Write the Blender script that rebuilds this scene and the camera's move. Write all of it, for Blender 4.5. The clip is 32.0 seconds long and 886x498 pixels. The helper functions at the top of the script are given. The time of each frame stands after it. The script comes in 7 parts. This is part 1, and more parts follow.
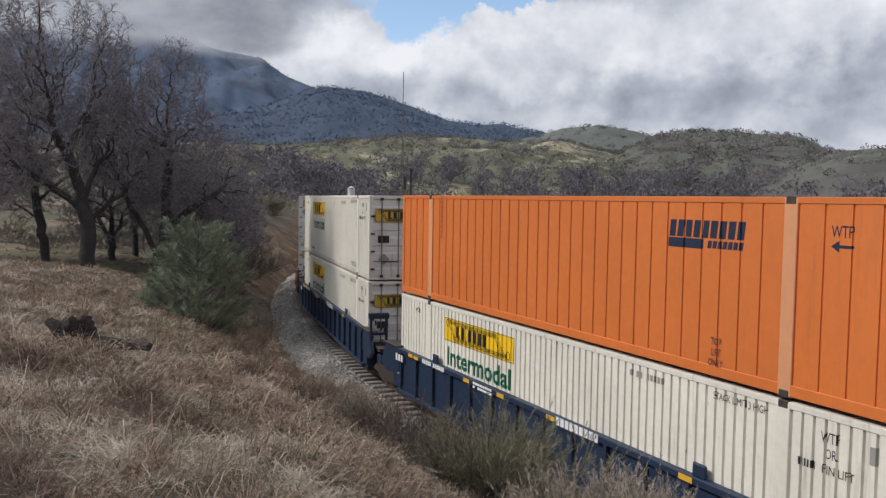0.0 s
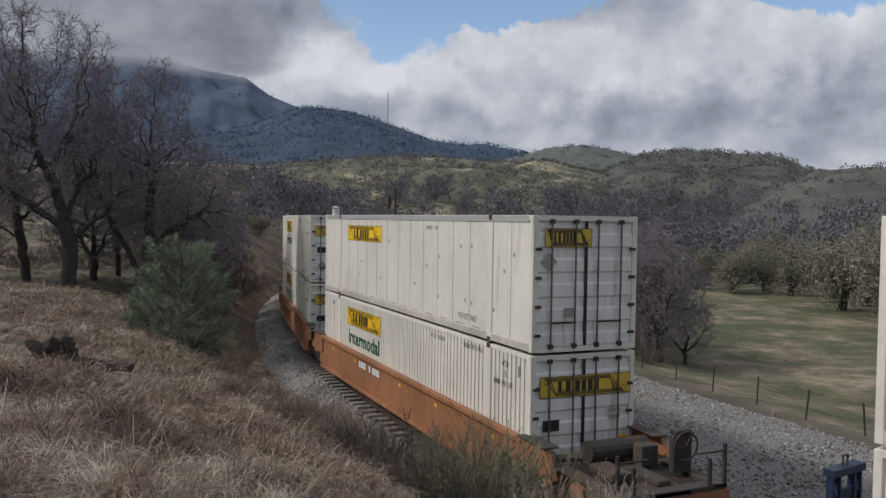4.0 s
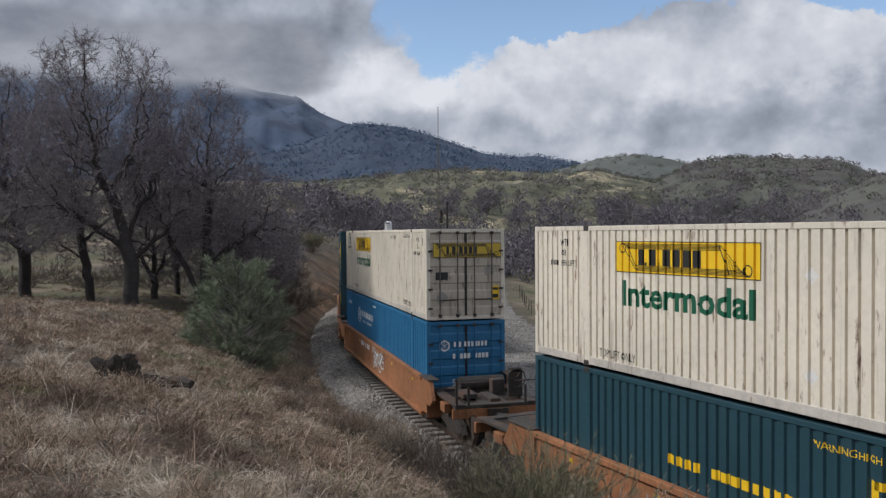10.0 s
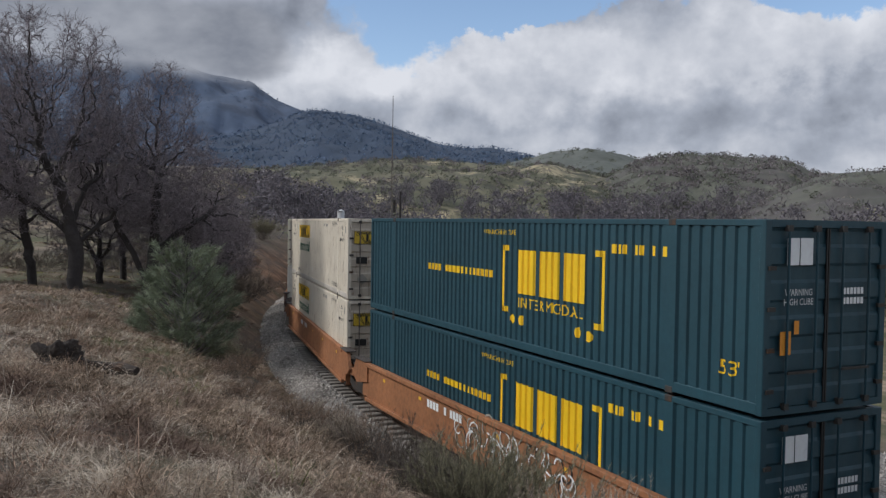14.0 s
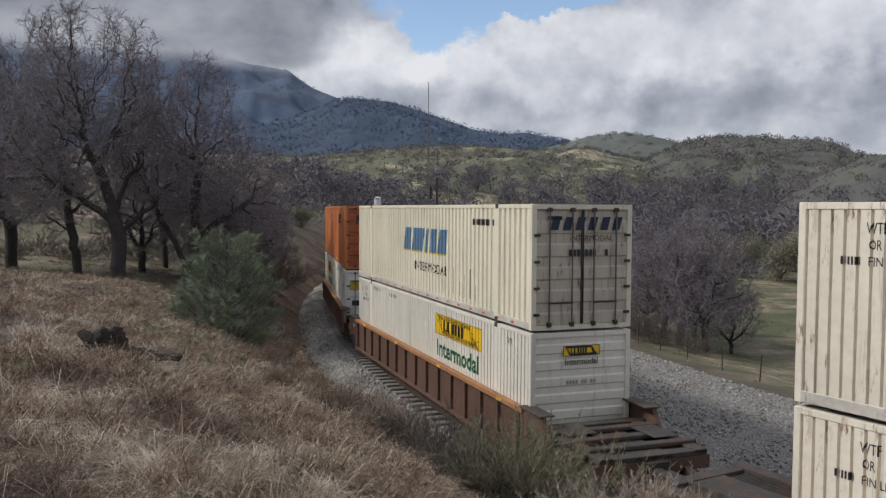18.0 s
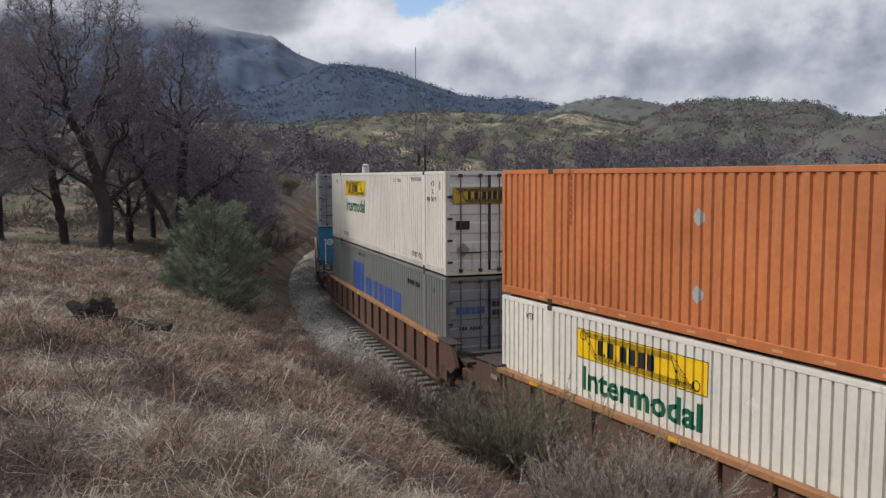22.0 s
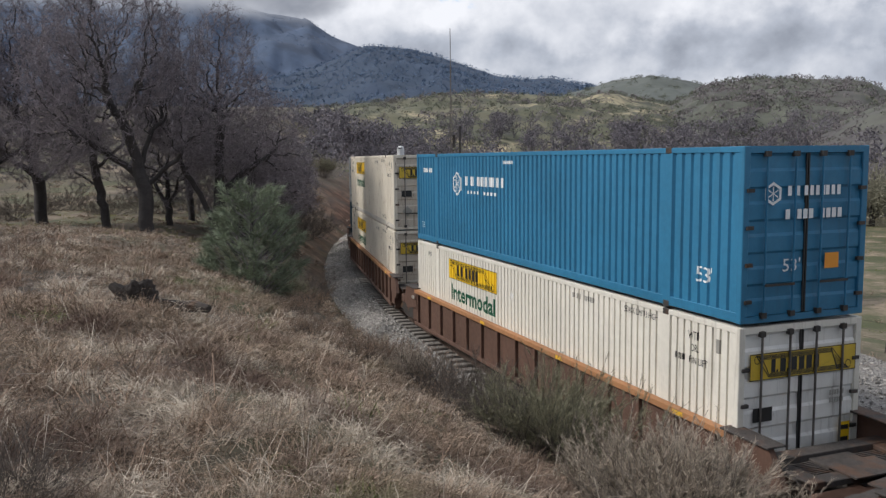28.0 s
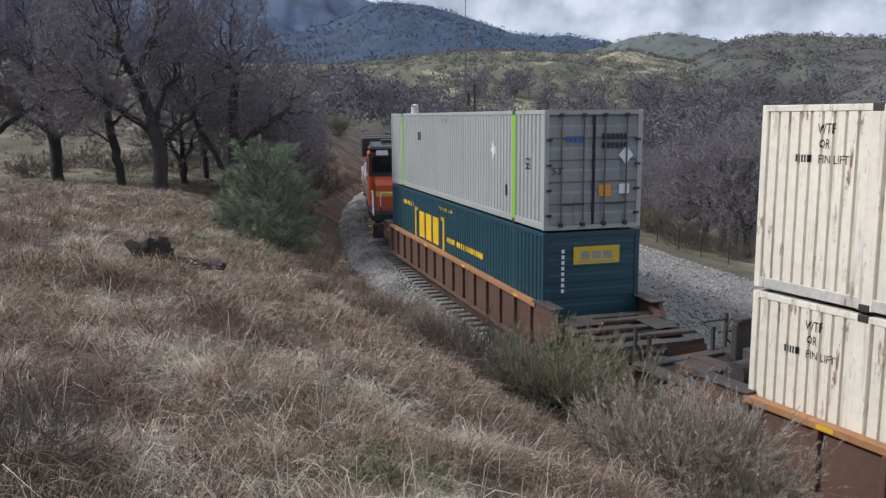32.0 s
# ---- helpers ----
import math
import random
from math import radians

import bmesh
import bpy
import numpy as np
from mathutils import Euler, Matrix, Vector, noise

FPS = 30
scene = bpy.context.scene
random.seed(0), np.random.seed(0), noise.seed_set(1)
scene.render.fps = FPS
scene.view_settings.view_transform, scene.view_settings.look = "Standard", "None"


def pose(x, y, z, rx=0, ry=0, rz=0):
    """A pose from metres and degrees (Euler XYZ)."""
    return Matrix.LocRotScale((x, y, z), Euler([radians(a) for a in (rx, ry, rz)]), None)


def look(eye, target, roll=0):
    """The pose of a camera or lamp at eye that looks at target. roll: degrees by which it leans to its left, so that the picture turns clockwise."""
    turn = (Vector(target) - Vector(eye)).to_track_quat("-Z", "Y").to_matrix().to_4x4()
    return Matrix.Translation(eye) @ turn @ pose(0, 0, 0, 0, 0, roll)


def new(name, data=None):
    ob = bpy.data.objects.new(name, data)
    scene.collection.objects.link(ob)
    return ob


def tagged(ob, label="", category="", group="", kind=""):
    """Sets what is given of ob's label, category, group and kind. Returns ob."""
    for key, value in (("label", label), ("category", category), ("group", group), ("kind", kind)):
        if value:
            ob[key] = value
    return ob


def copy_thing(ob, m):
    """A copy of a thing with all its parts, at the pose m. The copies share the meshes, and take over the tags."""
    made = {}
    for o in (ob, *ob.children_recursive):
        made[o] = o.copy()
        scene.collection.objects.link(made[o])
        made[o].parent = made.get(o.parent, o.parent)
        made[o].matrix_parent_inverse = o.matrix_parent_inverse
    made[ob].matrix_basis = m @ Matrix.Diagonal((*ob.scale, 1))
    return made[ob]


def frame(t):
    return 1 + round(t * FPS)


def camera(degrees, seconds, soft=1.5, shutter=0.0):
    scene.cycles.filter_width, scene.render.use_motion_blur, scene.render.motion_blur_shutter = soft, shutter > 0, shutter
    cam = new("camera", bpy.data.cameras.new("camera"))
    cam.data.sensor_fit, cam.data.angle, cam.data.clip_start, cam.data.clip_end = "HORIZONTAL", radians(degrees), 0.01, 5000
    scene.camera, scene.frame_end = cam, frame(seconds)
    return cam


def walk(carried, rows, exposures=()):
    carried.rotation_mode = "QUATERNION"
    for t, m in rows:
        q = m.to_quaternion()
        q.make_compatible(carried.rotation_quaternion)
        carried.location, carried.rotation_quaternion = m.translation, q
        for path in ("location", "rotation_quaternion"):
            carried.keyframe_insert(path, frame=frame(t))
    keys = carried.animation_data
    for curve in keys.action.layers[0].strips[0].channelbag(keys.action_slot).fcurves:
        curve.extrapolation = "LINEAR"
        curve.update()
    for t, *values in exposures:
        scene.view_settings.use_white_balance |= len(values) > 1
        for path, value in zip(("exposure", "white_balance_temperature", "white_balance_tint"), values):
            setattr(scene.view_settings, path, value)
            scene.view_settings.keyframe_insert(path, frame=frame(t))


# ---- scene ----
import collections

EYE_Z = 6.02                       # the eye above the rail head
cam = camera(56.6, 32.0, soft=1.35)

# seconds, yaw, pitch, roll of the hand-held camera on its spot
TURNS = [
    (0, 0.1, -3.39, -0.91),
    (0.5, 0.41, -3.22, -0.76),
    (1, -0.62, -3.3, -0.76),
    (1.5, -0.88, -3.28, -0.69),
    (2, -1.95, -2.97, -0.84),
    (2.5, -2.99, -2.95, -0.67),
    (3, -0.57, -2.88, -0.55),
    (3.5, -1.36, -2.05, -0.72),
    (4, -0.97, -2.02, -0.84),
    (4.5, 0.28, -2.08, -0.85),
    (6.5, 1.01, -2.15, -0.61),
    (7, 1.23, -2.13, -0.86),
    (7.5, 1.39, -2.15, -1.17),
    (8, 1.2, -1.13, -1.28),
    (8.5, 1.9, -0.76, -1.4),
    (9, 1.97, -1.03, -1.11),
    (9.5, 0.77, -1.23, 0.29),
    (10, 2.65, -1.11, 0.33),
    (10.5, 2.43, -1.24, 0.19),
    (11, 1.18, -1.44, 0.03),
    (11.5, 0.96, -1.52, -0.14),
    (12, 0.17, -1.61, -0.45),
    (12.5, -0.13, -1.72, -0.42),
    (13, -1.38, -1.73, -0.42),
    (13.5, -0.33, -1.69, -0.68),
    (14, -0.63, -1.78, -0.86),
    (14.5, 0.05, -1.92, -0.87),
    (16.5, 0.98, -1.95, 0.01),
    (17, 1.3, -1.94, -0.12),
    (17.5, 1.57, -2.07, -0.2),
    (18, 1.91, -2.76, -0.33),
    (18.5, 0.63, -4.19, -0.43),
    (19, 0.3, -4.4, -0.29),
    (19.5, 0.42, -4.82, -0.15),
    (20, 0.47, -4.9, -0.04),
    (20.5, 0.63, -4.93, 0.21),
    (21, 0.37, -4.99, 0.22),
    (21.5, 0.76, -4.99, 0.31),
    (22, 1.11, -5.08, 0.27),
    (22.5, 2.14, -5.13, 0.33),
    (23, 0.88, -5.18, 0.05),
    (23.5, 1.59, -5.3, 0.03),
    (24, 1.71, -5.3, 0.03),
    (24.5, 0.92, -5.5, -0.08),
    (25, 1.14, -5.71, 0.02),
    (25.5, 1.48, -5.84, 0.12),
    (27.5, 2.43, -6.22, 0.52),
    (28, 3.53, -6.32, 0.67),
    (28.5, 3.63, -6.46, 0.83),
    (29, 2.66, -7.44, 0.14),
    (29.5, 3.02, -8.14, 0.16),
    (30, 3.37, -8.13, 0.45),
    (30.5, 4.55, -8.16, 0.43),
    (31, 3.5, -8.18, 0.26),
    (31.5, 4.59, -8.75, 0.4),
    (32, 4.52, -9.15, 0.47),
]
walk(cam, [(t, pose(0, 0, EYE_Z, 90 + p, r, y)) for t, y, p, r in TURNS],
     [(0, 0.2, 6200, 12), (1, 0.22, 6200, 12), (2, 0.3, 6200, 12), (3, -0.12, 6200, 12), (4, -0.15, 6100, 12), (7, -0.1, 6100, 12), (9, 0.0, 6100, 12), (13, -0.04, 6050, 12), (18, 0.05, 6200, 12), (23, 0.1, 6200, 12), (25, 0.02, 6000, 12), (28, 0.3, 6200, 12), (30, 0.25, 6000, 12), (32, 0.42, 5800, 12)])

# ---- world, sun ----
SUN_AZ, SUN_EL = radians(-98), radians(40)      # azimuth from +y towards +x


def build_world():
    w = bpy.data.worlds.new("sky")
    scene.world = w
    w.use_nodes = True
    nt = w.node_tree
    nt.nodes.clear()
    N, L = nt.nodes.new, nt.links.new
    out, bg = N("ShaderNodeOutputWorld"), N("ShaderNodeBackground")
    L(bg.outputs[0], out.inputs[0])
    tc = N("ShaderNodeTexCoord")
    sky = N("ShaderNodeTexSky")
    sky.sky_type, sky.sun_disc = "NISHITA", False
    sky.sun_elevation, sky.sun_rotation = SUN_EL, SUN_AZ
    sky.altitude = 1200

    def math_(op, a, b=None, clamp=False):
        n = N("ShaderNodeMath")
        n.operation, n.use_clamp = op, clamp
        for i, v in enumerate((a, b)):
            if v is None:
                continue
            if isinstance(v, (int, float)):
                n.inputs[i].default_value = v
            else:
                L(v, n.inputs[i])
        return n.outputs[0]

    def smooth(v, lo, hi, to0=0.0, to1=1.0):
        n = N("ShaderNodeMapRange")
        n.interpolation_type = "SMOOTHSTEP"
        L(v, n.inputs[0])
        for i, q in enumerate((lo, hi, to0, to1)):
            n.inputs[1 + i].default_value = q
        return n.outputs[0]

    def fbm(vec, scale, detail, rough=0.55, dist=0.0):
        n = N("ShaderNodeTexNoise")
        L(vec, n.inputs["Vector"])
        n.inputs["Scale"].default_value, n.inputs["Detail"].default_value = scale, detail
        n.inputs["Roughness"].default_value, n.inputs["Distortion"].default_value = rough, dist
        return n.outputs["Fac"]

    sep = N("ShaderNodeSeparateXYZ")
    L(tc.outputs["Generated"], sep.inputs[0])
    x, y, z = sep.outputs
    az = math_("ARCTAN2", x, y)
    el = math_("ARCSINE", z)
    # a cloud layer seen low: stretched sideways towards the horizon
    comb = N("ShaderNodeCombineXYZ")
    L(math_("MULTIPLY", az, 1.0), comb.inputs[0])
    L(math_("MULTIPLY", el, 1.1), comb.inputs[1])
    comb.inputs[2].default_value = 3.7
    v = comb.outputs[0]
    big = fbm(v, 5.0, 8, 0.50, 0.0)
    fine = fbm(v, 13.0, 9, 0.52, 0.0)
    # the same layer a little nearer the sun: its difference lights the billows' upper sides
    lift = N("ShaderNodeVectorMath")
    L(v, lift.inputs[0])
    lift.inputs[1].default_value = (-0.012, 0.030, 0)
    relief = math_("SUBTRACT", math_("ADD", big, math_("MULTIPLY", fine, 0.5)), math_("ADD", fbm(lift.outputs[0], 5.0, 8, 0.50, 0.0), math_("MULTIPLY", fbm(lift.outputs[0], 13.0, 9, 0.52, 0.0), 0.5)))

    # the banks' outlines are ragged: their places are warped by noise
    warp_a = math_("MULTIPLY", math_("SUBTRACT", fbm(v, 9.0, 7, 0.58), 0.5), radians(11))
    comb2 = N("ShaderNodeVectorMath")
    L(v, comb2.inputs[0])
    comb2.inputs[1].default_value = (4.1, 2.3, 1.0)
    warp_e = math_("MULTIPLY", math_("SUBTRACT", fbm(comb2.outputs[0], 10.0, 8, 0.58), 0.5), radians(7))
    waz, wel = math_("ADD", az, warp_a), math_("ADD", el, warp_e)

    def blob(a0, e0, ra, re, tilt=0.0):
        a = math_("SUBTRACT", waz, radians(a0))
        b = math_("SUBTRACT", wel, radians(e0))
        da = math_("DIVIDE", a, radians(ra))
        de = math_("DIVIDE", math_("SUBTRACT", b, math_("MULTIPLY", a, tilt)), radians(re))
        d = math_("ADD", math_("MULTIPLY", da, da), math_("MULTIPLY", de, de))
        return smooth(d, 1.0, 0.0)

    # open blue between two cloud banks, and a darker, lower bank to the west
    gap = math_("ADD", math_("ADD", blob(0, 15.2, 12.0, 5.2, 0.06), blob(26, 15.2, 7, 2.6)), math_("ADD", blob(11, 18.0, 14, 4.0), blob(4.5, 14.9, 7.5, 3.0)))
    noisy = math_("ADD", math_("MULTIPLY", big, 0.75), math_("MULTIPLY", fine, 0.70))
    cover = smooth(math_("SUBTRACT", noisy, math_("MULTIPLY", gap, 0.70)), 0.26, 0.48)
    # light and shade of the clouds: bright heads, grey flat bases
    puff = N("ShaderNodeTexVoronoi")
    puff.feature = "SMOOTH_F1"
    warped = N("ShaderNodeCombineXYZ")
    L(waz, warped.inputs[0])
    L(wel, warped.inputs[1])
    L(warped.outputs[0], puff.inputs["Vector"])
    puff.inputs["Scale"].default_value, puff.inputs["Smoothness"].default_value, puff.inputs["Detail"].default_value = 11.0, 0.35, 2.0
    billow = smooth(puff.outputs["Distance"], 0.70, 0.12)
    head = smooth(math_("ADD", math_("MULTIPLY", fine, 0.6), math_("MULTIPLY", big, 0.6)), 0.44, 0.76)
    bright = math_("ADD", math_("ADD", blob(-5, 10.6, 8, 3.0, 0.18), blob(6, 10.4, 13, 3.4)), math_("MULTIPLY", blob(22, 12.4, 14, 3.6), 0.75))
    dark = math_("ADD", math_("ADD", math_("MULTIPLY", blob(-13, 14.6, 11, 4.6, 0.12), 0.56), math_("MULTIPLY", blob(-28, 17, 16, 6), 0.3)),
                 math_("ADD", math_("MULTIPLY", blob(13, 7.4, 13, 2.3, 0.03), 0.42), math_("ADD", math_("MULTIPLY", blob(27, 8.4, 9, 2.0), 0.55), math_("MULTIPLY", blob(5, 9.6, 2.6, 1.9), 0.40))))
    lum = math_("ADD", math_("ADD", math_("ADD", math_("MULTIPLY", head, 0.24), math_("MULTIPLY", billow, 0.20)), math_("MULTIPLY", relief, 1.15)), math_("MULTIPLY", bright, 0.34))
    lum = math_("SUBTRACT", math_("ADD", lum, 0.42), math_("MULTIPLY", dark, 0.35), True)
    ramp = N("ShaderNodeValToRGB")
    L(lum, ramp.inputs[0])
    e = ramp.color_ramp.elements
    e[0].position, e[0].color = 0.0, (0.20, 0.22, 0.26, 1)
    e[1].position, e[1].color = 1.0, (0.95, 0.95, 0.95, 1)
    m = ramp.color_ramp.elements.new(0.45)
    m.color = (0.50, 0.53, 0.58, 1)
    dim = N("ShaderNodeMixRGB")
    dim.blend_type, dim.inputs[0].default_value = "MULTIPLY", 1.0
    L(sky.outputs[0], dim.inputs[1])
    dim.inputs[2].default_value = (0.21, 0.20, 0.185, 1)
    mix = N("ShaderNodeMixRGB")
    L(cover, mix.inputs[0])
    L(dim.outputs[0], mix.inputs[1])
    L(ramp.outputs[0], mix.inputs[2])
    L(mix.outputs[0], bg.inputs[0])
    bg.inputs[1].default_value = 0.80


build_world()
sun = new("sun", bpy.data.lights.new("sun", "SUN"))
sun.data.energy, sun.data.angle, sun.data.color = 2.5, radians(7.0), (1.0, 0.94, 0.84)
sun.matrix_world = look((60 * math.sin(SUN_AZ) * math.cos(SUN_EL), 60 * math.cos(SUN_AZ) * math.cos(SUN_EL), 60 * math.sin(SUN_EL)), (0, 0, 0))

# ---- materials ----
def material(name, c, rough=0.6, metal=0.0, var=0.18, scale=1.2, fine=14.0, bump=0.15, bump_scale=30.0, spots=(), streaks=None,
             stretch=(1, 1, 1), per_object=0.0, island=0.0, coords="Object", alpha_edge=0.0):
    """Colour c varied at two scales. spots: (colour, lo, hi, scale) layers by noise; streaks: (colour, amount), runs down the sides."""
    m = bpy.data.materials.new(name)
    m.use_nodes = True
    nt = m.node_tree
    N, L = nt.nodes.new, nt.links.new
    bsdf = nt.nodes["Principled BSDF"]
    tc = N("ShaderNodeTexCoord")
    mp = N("ShaderNodeMapping")
    L(tc.outputs[coords], mp.inputs[0])
    mp.inputs["Scale"].default_value = stretch

    def noise_(s, d=5, r=0.6, vec=None):
        n = N("ShaderNodeTexNoise")
        L(vec or mp.outputs[0], n.inputs["Vector"])
        n.inputs["Scale"].default_value, n.inputs["Detail"].default_value, n.inputs["Roughness"].default_value = s, d, r
        return n.outputs["Fac"]

    def ranged(v, lo, hi, a, b):
        n = N("ShaderNodeMapRange")
        L(v, n.inputs[0])
        for i, q in enumerate((lo, hi, a, b)):
            n.inputs[1 + i].default_value = q
        return n.outputs[0]

    def mul(col, fac):
        n = N("ShaderNodeVectorMath")
        n.operation = "SCALE"
        if isinstance(col, tuple):
            n.inputs[0].default_value = col[:3]
        else:
            L(col, n.inputs[0])
        L(fac, n.inputs["Scale"])
        return n.outputs[0]

    col = mul(tuple(c), ranged(noise_(scale), 0.25, 0.75, 1 - var, 1 + var))
    col = mul(col, ranged(noise_(fine, 3), 0.25, 0.75, 1 - var * 0.6, 1 + var * 0.6))
    if per_object:
        oi = N("ShaderNodeObjectInfo")
        col = mul(col, ranged(oi.outputs["Random"], 0, 1, 1 - per_object, 1 + per_object))
    if island:
        ge = N("ShaderNodeNewGeometry")
        col = mul(col, ranged(ge.outputs["Random Per Island"], 0, 1, 1 - island, 1 + island))
    for sc, lo, hi, s in spots:
        n = N("ShaderNodeMixRGB")
        L(ranged(noise_(s, 8, 0.65), lo, hi, 0, 1), n.inputs[0])
        L(col, n.inputs[1])
        n.inputs[2].default_value = (*sc, 1)
        col = n.outputs[0]
    if streaks:
        m2 = N("ShaderNodeMapping")
        L(tc.outputs[coords], m2.inputs[0])
        m2.inputs["Scale"].default_value = (5.0, 5.0, 0.28)
        n = N("ShaderNodeMixRGB")
        L(ranged(noise_(1.3, 6, 0.7, m2.outputs[0]), 0.56, 0.80, 0, streaks[1]), n.inputs[0])
        L(col, n.inputs[1])
        n.inputs[2].default_value = (*streaks[0], 1)
        col = n.outputs[0]
    L(col, bsdf.inputs["Base Color"])
    L(ranged(noise_(fine * 0.7, 3), 0.3, 0.7, rough - 0.08, min(1.0, rough + 0.08)), bsdf.inputs["Roughness"])
    bsdf.inputs["Metallic"].default_value = metal
    if bump:
        b = N("ShaderNodeBump")
        b.inputs["Strength"].default_value, b.inputs["Distance"].default_value = bump, 0.02
        L(noise_(bump_scale, 4), b.inputs["Height"])
        L(b.outputs[0], bsdf.inputs["Normal"])
    return m


def paint(name, c, dirt=(0.16, 0.12, 0.09), amount=0.45, rough=0.5, var=0.07, rust=0.0):
    """Weathered paint: dirt runs down it, rust in short runs where rust is given."""
    m = material(name, c, rough, 0.0, var, 0.5, 9.0, 0.05, 60.0, (), (dirt, amount), per_object=0.05)
    if rust:
        nt = m.node_tree
        N, L = nt.nodes.new, nt.links.new
        bsdf = nt.nodes["Principled BSDF"]
        base = bsdf.inputs["Base Color"].links[0].from_socket
        tc, mp, nz, mr, mx = N("ShaderNodeTexCoord"), N("ShaderNodeMapping"), N("ShaderNodeTexNoise"), N("ShaderNodeMapRange"), N("ShaderNodeMixRGB")
        mp.inputs["Scale"].default_value = (4.0, 4.0, 0.9)
        L(tc.outputs["Object"], mp.inputs[0])
        L(mp.outputs[0], nz.inputs["Vector"])
        nz.inputs["Scale"].default_value, nz.inputs["Detail"].default_value, nz.inputs["Roughness"].default_value = 1.6, 9, 0.72
        L(nz.outputs["Fac"], mr.inputs[0])
        mr.inputs[1].default_value, mr.inputs[2].default_value = 0.74 - rust, 0.84 - rust
        L(mr.outputs[0], mx.inputs[0])
        L(base, mx.inputs[1])
        mx.inputs[2].default_value = (0.16, 0.075, 0.035, 1)
        L(mx.outputs[0], bsdf.inputs["Base Color"])
    return m


